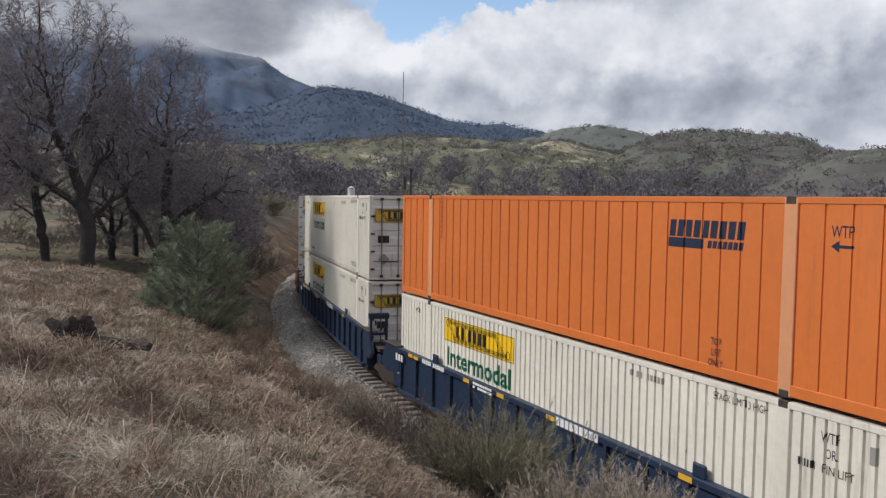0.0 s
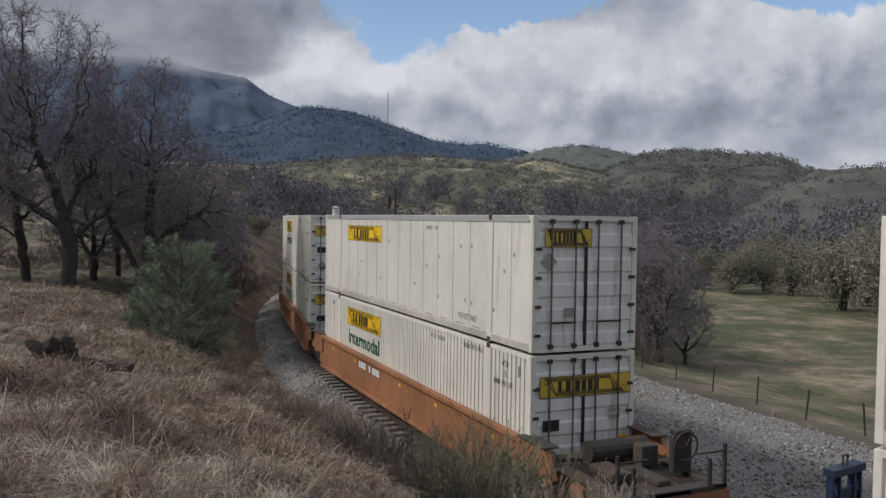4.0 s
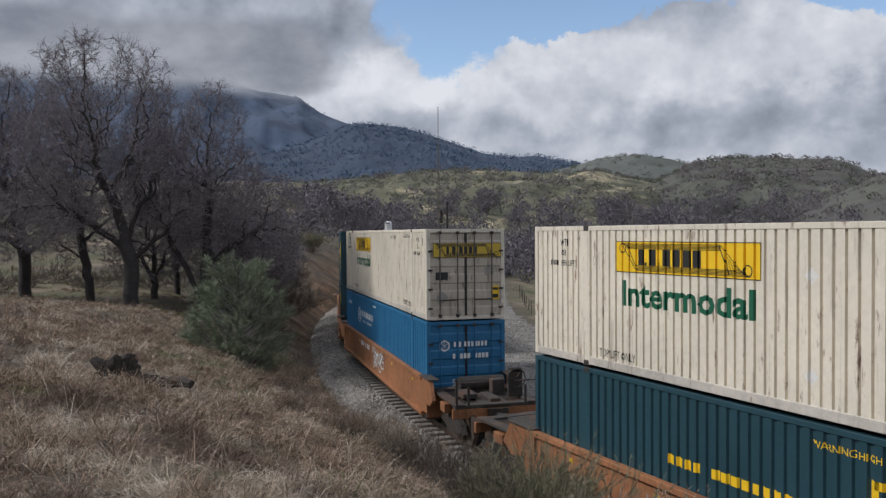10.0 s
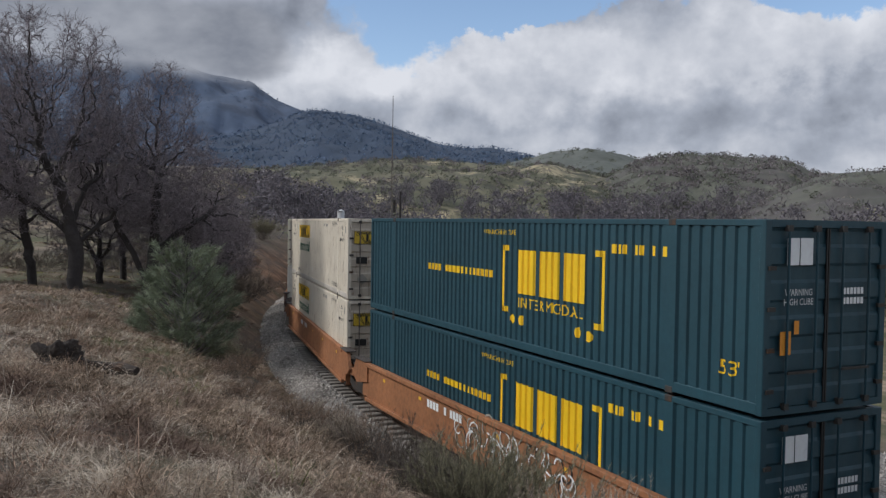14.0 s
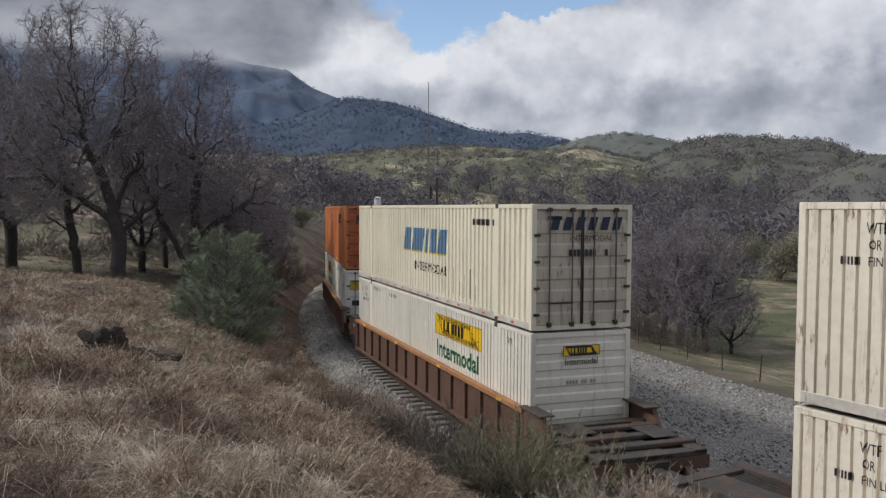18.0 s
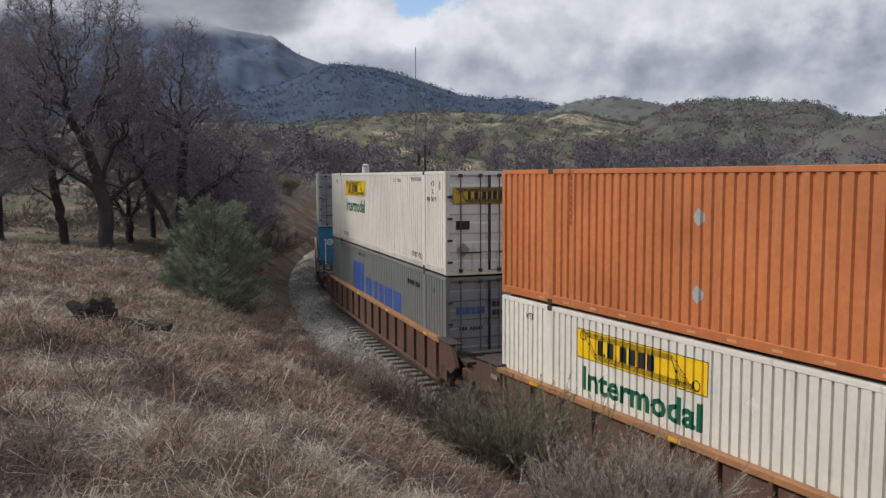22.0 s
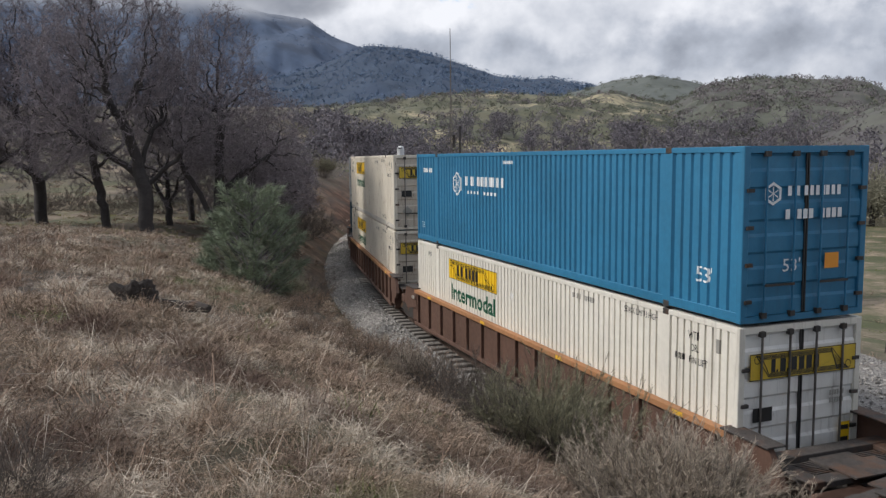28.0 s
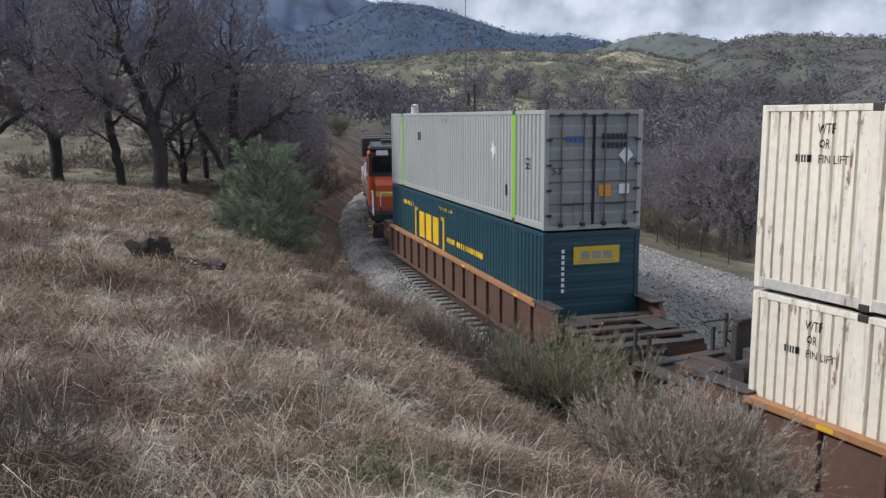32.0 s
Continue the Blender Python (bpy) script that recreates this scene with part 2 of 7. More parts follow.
M = {
    "white": paint("white_paint", (0.71, 0.68, 0.605), (0.20, 0.165, 0.13), amount=0.7, var=0.10, rust=0.08),
    "cream": paint("aged_white_paint", (0.72, 0.665, 0.56), (0.19, 0.15, 0.11), amount=0.9, var=0.12, rust=0.165),
    "white_sill": paint("scuffed_white_sill", (0.52, 0.49, 0.44), (0.12, 0.09, 0.07), 0.9, var=0.25, rust=0.15),
    "ivory": paint("ivory_paint", (0.72, 0.68, 0.54), (0.24, 0.18, 0.11), amount=0.75, var=0.1, rust=0.06),
    "door_white": paint("door_white_paint", (0.74, 0.73, 0.70), (0.12, 0.095, 0.08), 0.75, rust=0.11),
    "door_rusty": paint("rusty_door_paint", (0.52, 0.46, 0.38), (0.12, 0.07, 0.045), 1.0, rust=0.17),
    "orange": paint("orange_paint", (0.62, 0.165, 0.035), (0.30, 0.09, 0.03), 0.45),
    "orange_faded": paint("faded_orange_side", (0.50, 0.165, 0.055), (0.62, 0.34, 0.20), 0.6, var=0.2),
    "orange_door": paint("dirty_orange_paint", (0.36, 0.09, 0.03), (0.07, 0.03, 0.02), 0.9, rust=0.06),
    "orange_post": paint("faded_orange_paint", (0.66, 0.30, 0.15), (0.35, 0.13, 0.06), 0.5),
    "teal": paint("dark_teal_paint", (0.018, 0.060, 0.082), (0.012, 0.03, 0.038), 0.6, var=0.15),
    "blue": paint("blue_paint", (0.028, 0.165, 0.300), (0.03, 0.10, 0.16), 0.6, var=0.14),
    "blue_bright": paint("bright_blue_paint", (0.022, 0.150, 0.315), (0.02, 0.09, 0.17), 0.6, var=0.14),
    "grey": paint("grey_paint", (0.36, 0.37, 0.36), (0.20, 0.19, 0.17), 0.5),
    "grey_dark": paint("dark_grey_paint", (0.19, 0.195, 0.19), (0.10, 0.09, 0.08), 0.6),
    "grey_door": paint("dirty_grey_paint", (0.24, 0.25, 0.26), (0.06, 0.06, 0.06), 0.9),
    "roof_white": paint("roof_paint", (0.62, 0.62, 0.60), (0.2, 0.18, 0.15), 0.4),
    "green": paint("lime_green_paint", (0.24, 0.48, 0.05), amount=0.2),
    "yellow": paint("yellow_decal", (0.84, 0.54, 0.012), (0.4, 0.28, 0.05), 0.25),
    "yellow_dull": paint("worn_yellow_decal", (0.62, 0.43, 0.04), (0.2, 0.14, 0.05), 0.6),
    "mark_black": paint("black_marking", (0.02, 0.02, 0.02), amount=0.1),
    "mark_green": paint("green_marking", (0.008, 0.105, 0.055), amount=0.05),
    "mark_white": paint("white_marking", (0.75, 0.77, 0.78), amount=0.2),
    "mark_navy": paint("navy_marking", (0.012, 0.02, 0.05), amount=0.1),
    "mark_blue": paint("blue_marking", (0.05, 0.105, 0.34), amount=0.1),
    "mark_steel": paint("steel_blue_marking", (0.10, 0.20, 0.32), (0.4, 0.4, 0.36), 0.8),
    "mark_grey": paint("faint_grey_marking", (0.30, 0.29, 0.26), amount=0.1),
    "sticker_orange": paint("orange_sticker", (0.75, 0.30, 0.03), amount=0.1),
    "red": paint("red_paint", (0.50, 0.05, 0.03), amount=0.2),
    "steel": material("dark_steel", (0.055, 0.05, 0.047), 0.65, 0.3, 0.3, 2.0, 20, 0.2, 40, [((0.12, 0.06, 0.03), 0.55, 0.7, 3.0)]),
    "bar": material("galvanised_bar", (0.155, 0.14, 0.128), 0.55, 0.5, 0.25, 2.0, 20, 0.1),
    "car_blue": paint("well_car_blue", (0.014, 0.028, 0.062), (0.02, 0.02, 0.022), 0.8, rust=0.04),
    "car_orange": paint("well_car_orange", (0.30, 0.130, 0.058), (0.12, 0.06, 0.03), 0.9, rough=0.7, var=0.38, rust=0.17),
    "car_brown": paint("well_car_brown", (0.105, 0.057, 0.040), (0.07, 0.035, 0.02), 0.8, rough=0.75, var=0.25, rust=0.12),
    "car_chord": paint("well_car_chord", (0.34, 0.165, 0.072), (0.2, 0.08, 0.03), 0.6, rough=0.7, var=0.2, rust=0.08),
    "deck": material("dirty_deck_steel", (0.060, 0.052, 0.048), 0.8, 0.1, 0.35, 1.5, 12, 0.3, 50, [((0.12, 0.062, 0.036), 0.5, 0.7, 2.0)]),
    "wheel": material("wheel_steel", (0.10, 0.075, 0.06), 0.6, 0.5, 0.3),
    "rail": material("rail_steel", (0.16, 0.12, 0.10), 0.4, 0.7, 0.3),
    "railtop": material("polished_rail", (0.55, 0.54, 0.52), 0.22, 1.0, 0.1),
    "tie": material("concrete_tie", (0.20, 0.185, 0.168), 0.9, 0, 0.25, 1.5, 12, 0.3, 40, per_object=0.18),
    "glass": material("dark_glass", (0.012, 0.014, 0.016), 0.08, 0.0, 0.05, bump=0),
    "loco_orange": paint("locomotive_orange", (0.47, 0.085, 0.032), (0.2, 0.06, 0.03), 0.5),
    "loco_black": paint("locomotive_black", (0.025, 0.024, 0.026), (0.06, 0.05, 0.045), 0.4),
    "loco_yellow": paint("locomotive_yellow", (0.70, 0.40, 0.03), amount=0.3),
    "ground": None,
}

# ---- building helpers ----
def mesh_of(name, verts, faces, mats=(), smooth=False):
    me = bpy.data.meshes.new(name)
    me.from_pydata(verts, [], faces)
    for m in mats:
        me.materials.append(m)
    if smooth:
        me.shade_smooth()
    me.update()
    return me


def fast_mesh(name, verts, faces, mat, smooth=False):
    """A mesh from numpy arrays: verts (n, 3), faces (m, 3) or (m, 4)."""
    verts, faces = np.asarray(verts, np.float32), np.asarray(faces, np.int32)
    me = bpy.data.meshes.new(name)
    k = faces.shape[1]
    me.vertices.add(len(verts))
    me.vertices.foreach_set("co", verts.ravel())
    me.loops.add(faces.size)
    me.loops.foreach_set("vertex_index", faces.ravel())
    me.polygons.add(len(faces))
    me.polygons.foreach_set("loop_start", np.arange(0, faces.size, k, dtype=np.int32))
    if mat:
        me.materials.append(mat)
    me.update(calc_edges=True)
    me.validate()
    if smooth:
        me.shade_smooth()
    return me


def thing(name, label, category, group="", kind=""):
    ob = new(name)
    ob.empty_display_size = 0.2
    return tagged(ob, label, category, group, kind)


def part(name, bm, mat, parent, label=""):
    """Links a bmesh (or a mesh) as one mesh object under a thing or a part."""
    if isinstance(bm, bmesh.types.BMesh):
        me = bpy.data.meshes.new(name)
        bm.to_mesh(me)
        bm.free()
    else:
        me = bm
    if mat is not None:
        me.materials.clear()
        me.materials.append(mat)
    ob = new(name, me)
    ob.parent = parent
    return tagged(ob, label) if label else ob


def box(bm, x0, x1, y0, y1, z0, z1, bevel=0.0):
    made = bmesh.ops.create_cube(bm, size=1.0)["verts"]
    for v in made:
        v.co = Vector(((x0 + x1) / 2 + v.co.x * (x1 - x0), (y0 + y1) / 2 + v.co.y * (y1 - y0), (z0 + z1) / 2 + v.co.z * (z1 - z0)))
    if bevel:
        bmesh.ops.bevel(bm, geom=list({e for v in made for e in v.link_edges}), offset=bevel, segments=1, affect="EDGES")
    return bm


def boxes(*rows, bevel=0.0):
    bm = bmesh.new()
    for r in rows:
        box(bm, *r, bevel=bevel)
    return bm


def rod(bm, a, b, r, n=8):
    a, b = Vector(a), Vector(b)
    d = b - a
    m = Matrix.Translation((a + b) / 2) @ d.to_track_quat("Z", "Y").to_matrix().to_4x4()
    bmesh.ops.create_cone(bm, cap_ends=True, segments=n, radius1=r, radius2=r, depth=d.length, matrix=m)
    return bm


def rods(*rows, n=8):
    bm = bmesh.new()
    for a, b, r in rows:
        rod(bm, a, b, r, n)
    return bm


# ---- the railway's line: arc length s, side u (to the right, towards the meadow) ----
LINE_S = np.arange(-330, 420.01, 0.5)


def curvature(s):
    c = np.clip(s, -20, 60) / 30
    k = 0.0078822 - 0.00041593 * c - 0.00030719 * c * c
    return k * np.clip(1 - np.maximum(-20 - s, 0) / 30, 0, 1) * np.clip(1 - np.maximum(s - 60, 0) / 30, 0, 1)


_zero = int(np.argmin(abs(LINE_S)))
LINE_H = np.cumsum(curvature(LINE_S)) * 0.5
LINE_H = LINE_H - LINE_H[_zero] - 0.48266
LINE_X, LINE_Y = np.cumsum(np.sin(LINE_H) * 0.5), np.cumsum(np.cos(LINE_H) * 0.5)
LINE_X, LINE_Y = LINE_X - LINE_X[_zero] + 4.983, LINE_Y - LINE_Y[_zero] + 14.0


def on_line(s, u=0.0):
    x, y, h = np.interp(s, LINE_S, LINE_X), np.interp(s, LINE_S, LINE_Y), np.interp(s, LINE_S, LINE_H)
    return x + u * np.cos(h), y - u * np.sin(h), h


def line_coords(x, y):
    """s and u of places."""
    x, y = np.atleast_1d(x).astype(float), np.atleast_1d(y).astype(float)
    s, u = np.empty(len(x)), np.empty(len(x))
    lx, ly, lh, ls = LINE_X[::2], LINE_Y[::2], LINE_H[::2], LINE_S[::2]
    for i in range(0, len(x), 20000):
        px, py = x[i:i + 20000], y[i:i + 20000]
        j = np.argmin((px[:, None] - lx) ** 2 + (py[:, None] - ly) ** 2, axis=1)
        dx, dy = px - lx[j], py - ly[j]
        s[i:i + 20000] = ls[j] + dx * np.sin(lh[j]) + dy * np.cos(lh[j])
        u[i:i + 20000] = dx * np.cos(lh[j]) - dy * np.sin(lh[j])
        far = np.hypot(dx, dy)
        u[i:i + 20000] = np.sign(u[i:i + 20000]) * np.maximum(far, abs(u[i:i + 20000]))
    return s, u


def step(v, a, b):
    k = np.clip((v - a) / (b - a), 0, 1)
    return k * k * (3 - 2 * k)


def waves(x, y, seed, size, n=5):
    """Cheap smooth noise of about -1 to 1."""
    rng = np.random.RandomState(seed)
    out = np.zeros_like(x, dtype=float)
    for k in range(n):
        a, f, p = rng.uniform(0, 6.28), (1.0 + 0.55 * k) / size, rng.uniform(0, 6.28, 2)
        out += np.sin((x * math.cos(a) + y * math.sin(a)) * f * 6.28 + p[0]) * np.cos((y * math.cos(a) - x * math.sin(a)) * f * 4.1 + p[1]) / (1 + 0.5 * k)
    return out / 2.0


def ground_z(x, y):
    x, y = np.atleast_1d(x).astype(float), np.atleast_1d(y).astype(float)
    s, u = line_coords(x, y)
    top = np.interp(y, [-80, 8, 24, 38, 55, 80, 120, 300], [4.9, 4.35, 3.75, 2.4, 2.3, 3.8, 5.0, 6.0])
    top = top + 0.022 * np.clip(-x - 4, 0, 20) + 0.085 * np.clip(np.hypot(x, y) - 64, 0, 170) * step(-u, 14, 45)
    left = -0.85 + (top + 0.85) * np.interp(-u, [2.4, 3, 4, 5, 6.5, 8, 10, 12], [0, 0.10, 0.30, 0.46, 0.66, 0.82, 0.95, 1.0])
    left = left + (0.12 * waves(x, y, 3, 7.0) + 0.07 * waves(x, y, 8, 2.1)) * step(-u, 3.5, 6) + 0.35 * waves(x, y, 4, 40.0) * step(-u, 12, 40)
    right = np.interp(u, [0, 3.2, 13.0, 15.0, 22, 60, 150, 260, 600, 3000], [-0.85, -0.85, -0.9, -1.15, -2.3, -2.6, -1.5, 1.0, 6, 6])
    right = right + 0.12 * waves(x, y, 5, 16.0) * step(u, 14, 24) + 0.8 * waves(x, y, 6, 90.0) * step(u, 60, 160)
    z = np.where(u < 0, left, right)
    return z - 1.0 * step(np.hypot(x, y), 900, 2500)


def axis(n, near, far):
    a = np.linspace(-1, 1, n)
    return near * a + far * np.sign(a) * abs(a) ** 5


# ---- ground ----
def ground_material():
    m = material("dry_grassland", (0.098, 0.078, 0.058), 0.95, 0, 0.30, 0.35, 5.0, 0.6, 9.0,
                 [((0.060, 0.045, 0.034), 0.46, 0.64, 0.6), ((0.095, 0.100, 0.042), 0.52, 0.66, 0.16)], coords="Object")
    nt = m.node_tree
    N, L = nt.nodes.new, nt.links.new
    bsdf = nt.nodes["Principled BSDF"]
    base = bsdf.inputs["Base Color"].links[0].from_socket
    at = N("ShaderNodeAttribute")
    at.attribute_name = "meadow"
    tc = N("ShaderNodeTexCoord")
    nz = N("ShaderNodeTexNoise")
    L(tc.outputs["Object"], nz.inputs["Vector"])
    nz.inputs["Scale"].default_value, nz.inputs["Detail"].default_value, nz.inputs["Roughness"].default_value = 0.17, 9, 0.76
    rp = N("ShaderNodeValToRGB")
    L(nz.outputs["Fac"], rp.inputs[0])
    e = rp.color_ramp.elements
    e[0].position, e[0].color = 0.43, (0.070, 0.078, 0.034, 1)
    e[1].position, e[1].color = 0.60, (0.30, 0.235, 0.170, 1)
    k = e.new(0.475)
    k.color = (0.105, 0.102, 0.052, 1)
    k = e.new(0.53)
    k.color = (0.165, 0.138, 0.090, 1)
    mx = N("ShaderNodeMixRGB")
    L(at.outputs["Fac"], mx.inputs[0])
    L(base, mx.inputs[1])
    L(rp.outputs[0], mx.inputs[2])
    # bare rusty earth of the cutting
    ae = N("ShaderNodeAttribute")
    ae.attribute_name = "earth"
    ne = N("ShaderNodeTexNoise")
    L(tc.outputs["Object"], ne.inputs["Vector"])
    ne.inputs["Scale"].default_value, ne.inputs["Detail"].default_value, ne.inputs["Roughness"].default_value = 0.7, 8, 0.7
    re = N("ShaderNodeValToRGB")
    L(ne.outputs["Fac"], re.inputs[0])
    q = re.color_ramp.elements
    q[0].position, q[0].color = 0.36, (0.075, 0.052, 0.038, 1)
    q[1].position, q[1].color = 0.66, (0.34, 0.235, 0.155, 1)
    k = q.new(0.50)
    k.color = (0.18, 0.110, 0.066, 1)
    me_ = N("ShaderNodeMixRGB")
    L(ae.outputs["Fac"], me_.inputs[0])
    L(mx.outputs[0], me_.inputs[1])
    L(re.outputs[0], me_.inputs[2])
    L(me_.outputs[0], bsdf.inputs["Base Color"])
    return m


M["ground"] = ground_material()


def build_ground():
    n = 460
    gx, gy = np.meshgrid(axis(n, 42, 2900) - 1.0, axis(n, 60, 2900) + 30.0)
    x, y = gx.ravel(), gy.ravel()
    z = ground_z(x, y)
    i = np.arange(n * n).reshape(n, n)
    f = np.stack([i[:-1, :-1], i[:-1, 1:], i[1:, 1:], i[1:, :-1]], -1).reshape(-1, 4)
    me = fast_mesh("ground", np.stack([x, y, z], 1), f, M["ground"], True)
    s, u = line_coords(x, y)
    at = me.attributes.new("meadow", "FLOAT", "POINT")
    at.data.foreach_set("value", np.maximum(step(u, 12, 17), 0.8 * step(np.hypot(x, y), 29, 40) * step(-u, 8, 14) * np.clip(0.75 + 0.8 * waves(x, y, 61, 13.0), 0, 1)).astype(np.float32))
    at = me.attributes.new("earth", "FLOAT", "POINT")
    at.data.foreach_set("value", (step(s, 26, 40) * step(-s, -110, -90) * step(-u, 2.6, 3.2) * step(u, -9.5, -5.5) * np.clip(0.62 + 0.7 * waves(x, y, 63, 5.0), 0.1, 1)).astype(np.float32))
    return tagged(new("ground", me), "dry grassland with a green and bare-earth meadow", "ground", kind="structure")


build_ground()


def strip(name, profile, s0, s1, ds, mat, label, category, kind="structure", jitter=0.0):
    """A sheet along the line; profile: rows of (u, z)."""
    ss = np.arange(s0, s1 + 0.01, ds)
    us = np.array([p[0] for p in profile])
    zs = np.array([p[1] for p in profile])
    v = []
    rng = np.random.RandomState(7)
    for k, s in enumerate(ss):
        uu = us + (rng.uniform(-jitter, jitter, len(us)) if jitter else 0)
        x, y, h = on_line(np.full(len(us), s), uu)
        v.append(np.stack([x, y, zs + (rng.uniform(-0.03, 0.03, len(us)) if jitter else 0)], 1))
    v = np.concatenate(v)
    i = np.arange(len(v)).reshape(len(ss), len(us))
    f = np.stack([i[:-1, :-1], i[:-1, 1:], i[1:, 1:], i[1:, :-1]], -1).reshape(-1, 4)
    ob = new(name, fast_mesh(name, v, f, mat, True))
    return tagged(ob, label, category, kind=kind)


M["ballast"] = material("ballast_stone", (0.262, 0.248, 0.232), 0.95, 0, 0.25, 1.3, 24.0, 1.0, 20.0,
                        [((0.06, 0.055, 0.050), 0.46, 0.58, 16.0), ((0.50, 0.475, 0.44), 0.56, 0.66, 22.0), ((0.17, 0.13, 0.10), 0.56, 0.72, 0.35)])
strip("gravel_bed", [(-3.3, -0.98), (-2.8, -0.55), (-1.9, -0.24), (-1.2, -0.255), (1.2, -0.255), (1.9, -0.24), (3.0, -0.56), (4.2, -0.70), (7, -0.72), (10, -0.74),
                     (12.6, -0.80), (13.6, -1.02)], -150, 330, 1.0, M["ballast"], "grey crushed-stone ballast and gravel apron under the track", "gravel", jitter=0.16)


def build_rails():
    prof = [(-0.075, -0.17), (0.075, -0.17), (0.075, -0.155), (0.012, -0.135), (0.012, -0.045), (0.036, -0.03), (0.036, -0.004), (-0.036, -0.004), (-0.036, -0.03),
            (-0.012, -0.045), (-0.012, -0.135), (-0.075, -0.155)]
    for u0 in (-0.7525, 0.7525):
        ss = np.arange(-150, 330.1, 1.0)
        v, f, n = [], [], len(prof)
        for k, s in enumerate(ss):
            for du, z in prof:
                x, y, h = on_line(s, u0 + du)
                v.append((float(x), float(y), z))
            if k:
                for j in range(n):
                    f.append(((k - 1) * n + j, (k - 1) * n + (j + 1) % n, k * n + (j + 1) % n, k * n + j))
        rail = tagged(new("rail", mesh_of("rail", v, f, [M["rail"]])), "rusty steel running rail on concrete ties", "rail", "running rails", "structure")
        strip_v, strip_f = [], []
        for k, s in enumerate(ss):
            for du in (-0.028, 0.028):
                x, y, h = on_line(s, u0 + du)
                strip_v.append((float(x), float(y), 0.0))
            if k:
                strip_f.append((2 * k - 2, 2 * k - 1, 2 * k + 1, 2 * k))
        part("rail_head", mesh_of("rail_head", strip_v, strip_f), M["railtop"], rail, "polished rail head")


build_rails()


def build_ties():
    bm = boxes((-0.13, 0.13, -1.3, 1.3, -0.33, -0.168), bevel=0.02)
    me = bpy.data.meshes.new("tie")
    bm.to_mesh(me)
    bm.free()
    me.materials.append(M["tie"])
    track = thing("track_ties", "row of grey concrete ties under the rails", "railway ties", kind="structure")
    for k in range(290):
        s = -38 + 0.6 * k
        x, y, h = on_line(s)
        o = new("tie", me)
        o.parent = track
        o.matrix_basis = pose(float(x), float(y), random.uniform(-0.008, 0.008), 0, 0, 90 - math.degrees(float(h)) + random.uniform(-0.6, 0.6))


# ---- hills ----
def hill(name, azs, els, r0, rc, r1, mat, label, rough=0.06, n_az=220, n_r=40, seed=1, base=-4.0):
    """A ridge seen from the line's side: crest at distance rc with the given angles of elevation over the azimuths."""
    az = np.linspace(azs[0], azs[-1], n_az)
    el = np.interp(az, azs, els)
    r = np.concatenate([np.linspace(r0, rc, n_r), np.linspace(rc, r1, n_r // 3)[1:]])
    A, Rr = np.meshgrid(np.radians(az), r, indexing="ij")
    H = (EYE_Z + rc * np.tan(np.radians(el)))[:, None] - base
    k = np.where(Rr < rc, np.clip((Rr - r0) / (rc - r0), 0, 1), np.clip((r1 - Rr) / (r1 - rc), 0, 1))
    shape = k ** 1.15 * (1.6 - 0.6 * k)
    x, y = Rr * np.sin(A), Rr * np.cos(A)
    w = waves(x, y, seed, rc * 0.22, 6) + 0.45 * waves(x, y, seed + 1, rc * 0.07, 6) + 0.2 * waves(x, y, seed + 2, rc * 0.025, 5)
    z = base + H * shape + rough * H * w * np.minimum(k * 3, 1) * (1 - 0.75 * k ** 6)
    v = np.stack([x.ravel(), y.ravel(), z.ravel()], 1)
    nr = len(r)
    i = np.arange(len(v)).reshape(n_az, nr)
    f = np.stack([i[:-1, :-1], i[1:, :-1], i[1:, 1:], i[:-1, 1:]], -1).reshape(-1, 4)
    ob = tagged(new(name, fast_mesh(name, v, f, mat, True)), label, "hill", kind="structure")
    return ob, (x, y, z)


M["hill_grass"] = material("scrub_hillside", (0.100, 0.106, 0.083), 0.95, 0, 0.35, 0.012, 0.10, 0.5, 0.3,
                           [((0.066, 0.068, 0.058), 0.42, 0.58, 0.06), ((0.30, 0.265, 0.175), 0.60, 0.70, 0.03), ((0.085, 0.080, 0.078), 0.50, 0.62, 0.018)])
M["hill_far"] = material("wooded_ridge", (0.100, 0.112, 0.102), 0.95, 0, 0.30, 0.006, 0.05, 0.6, 0.1,
                         [((0.145, 0.15, 0.135), 0.52, 0.70, 0.02)])
# blue stands in for aerial haze, painted into the ridge's forest colour
M["mountain"] = material("haze_tinted_ridge", (0.044, 0.068, 0.112), 0.95, 0, 0.35, 0.004, 0.05, 0.8, 0.06,
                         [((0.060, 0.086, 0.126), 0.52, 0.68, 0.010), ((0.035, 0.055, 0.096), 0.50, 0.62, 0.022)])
# the farther peak is paler: more of the haze put into its colour
M["haze_tinted_mountain"] = material("haze_tinted_mountain", (0.070, 0.100, 0.160), 0.95, 0, 0.25, 0.003, 0.03, 0.6, 0.05, [((0.052, 0.072, 0.115), 0.48, 0.62, 0.008)])
HILLS = {}
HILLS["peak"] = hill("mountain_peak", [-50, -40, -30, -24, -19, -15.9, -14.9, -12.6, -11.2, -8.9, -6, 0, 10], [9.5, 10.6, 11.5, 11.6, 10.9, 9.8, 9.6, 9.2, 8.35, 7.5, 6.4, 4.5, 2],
                     1500, 2600, 3400, M["haze_tinted_mountain"], "forested mountain under low cloud, blue haze painted into its colour", seed=11)
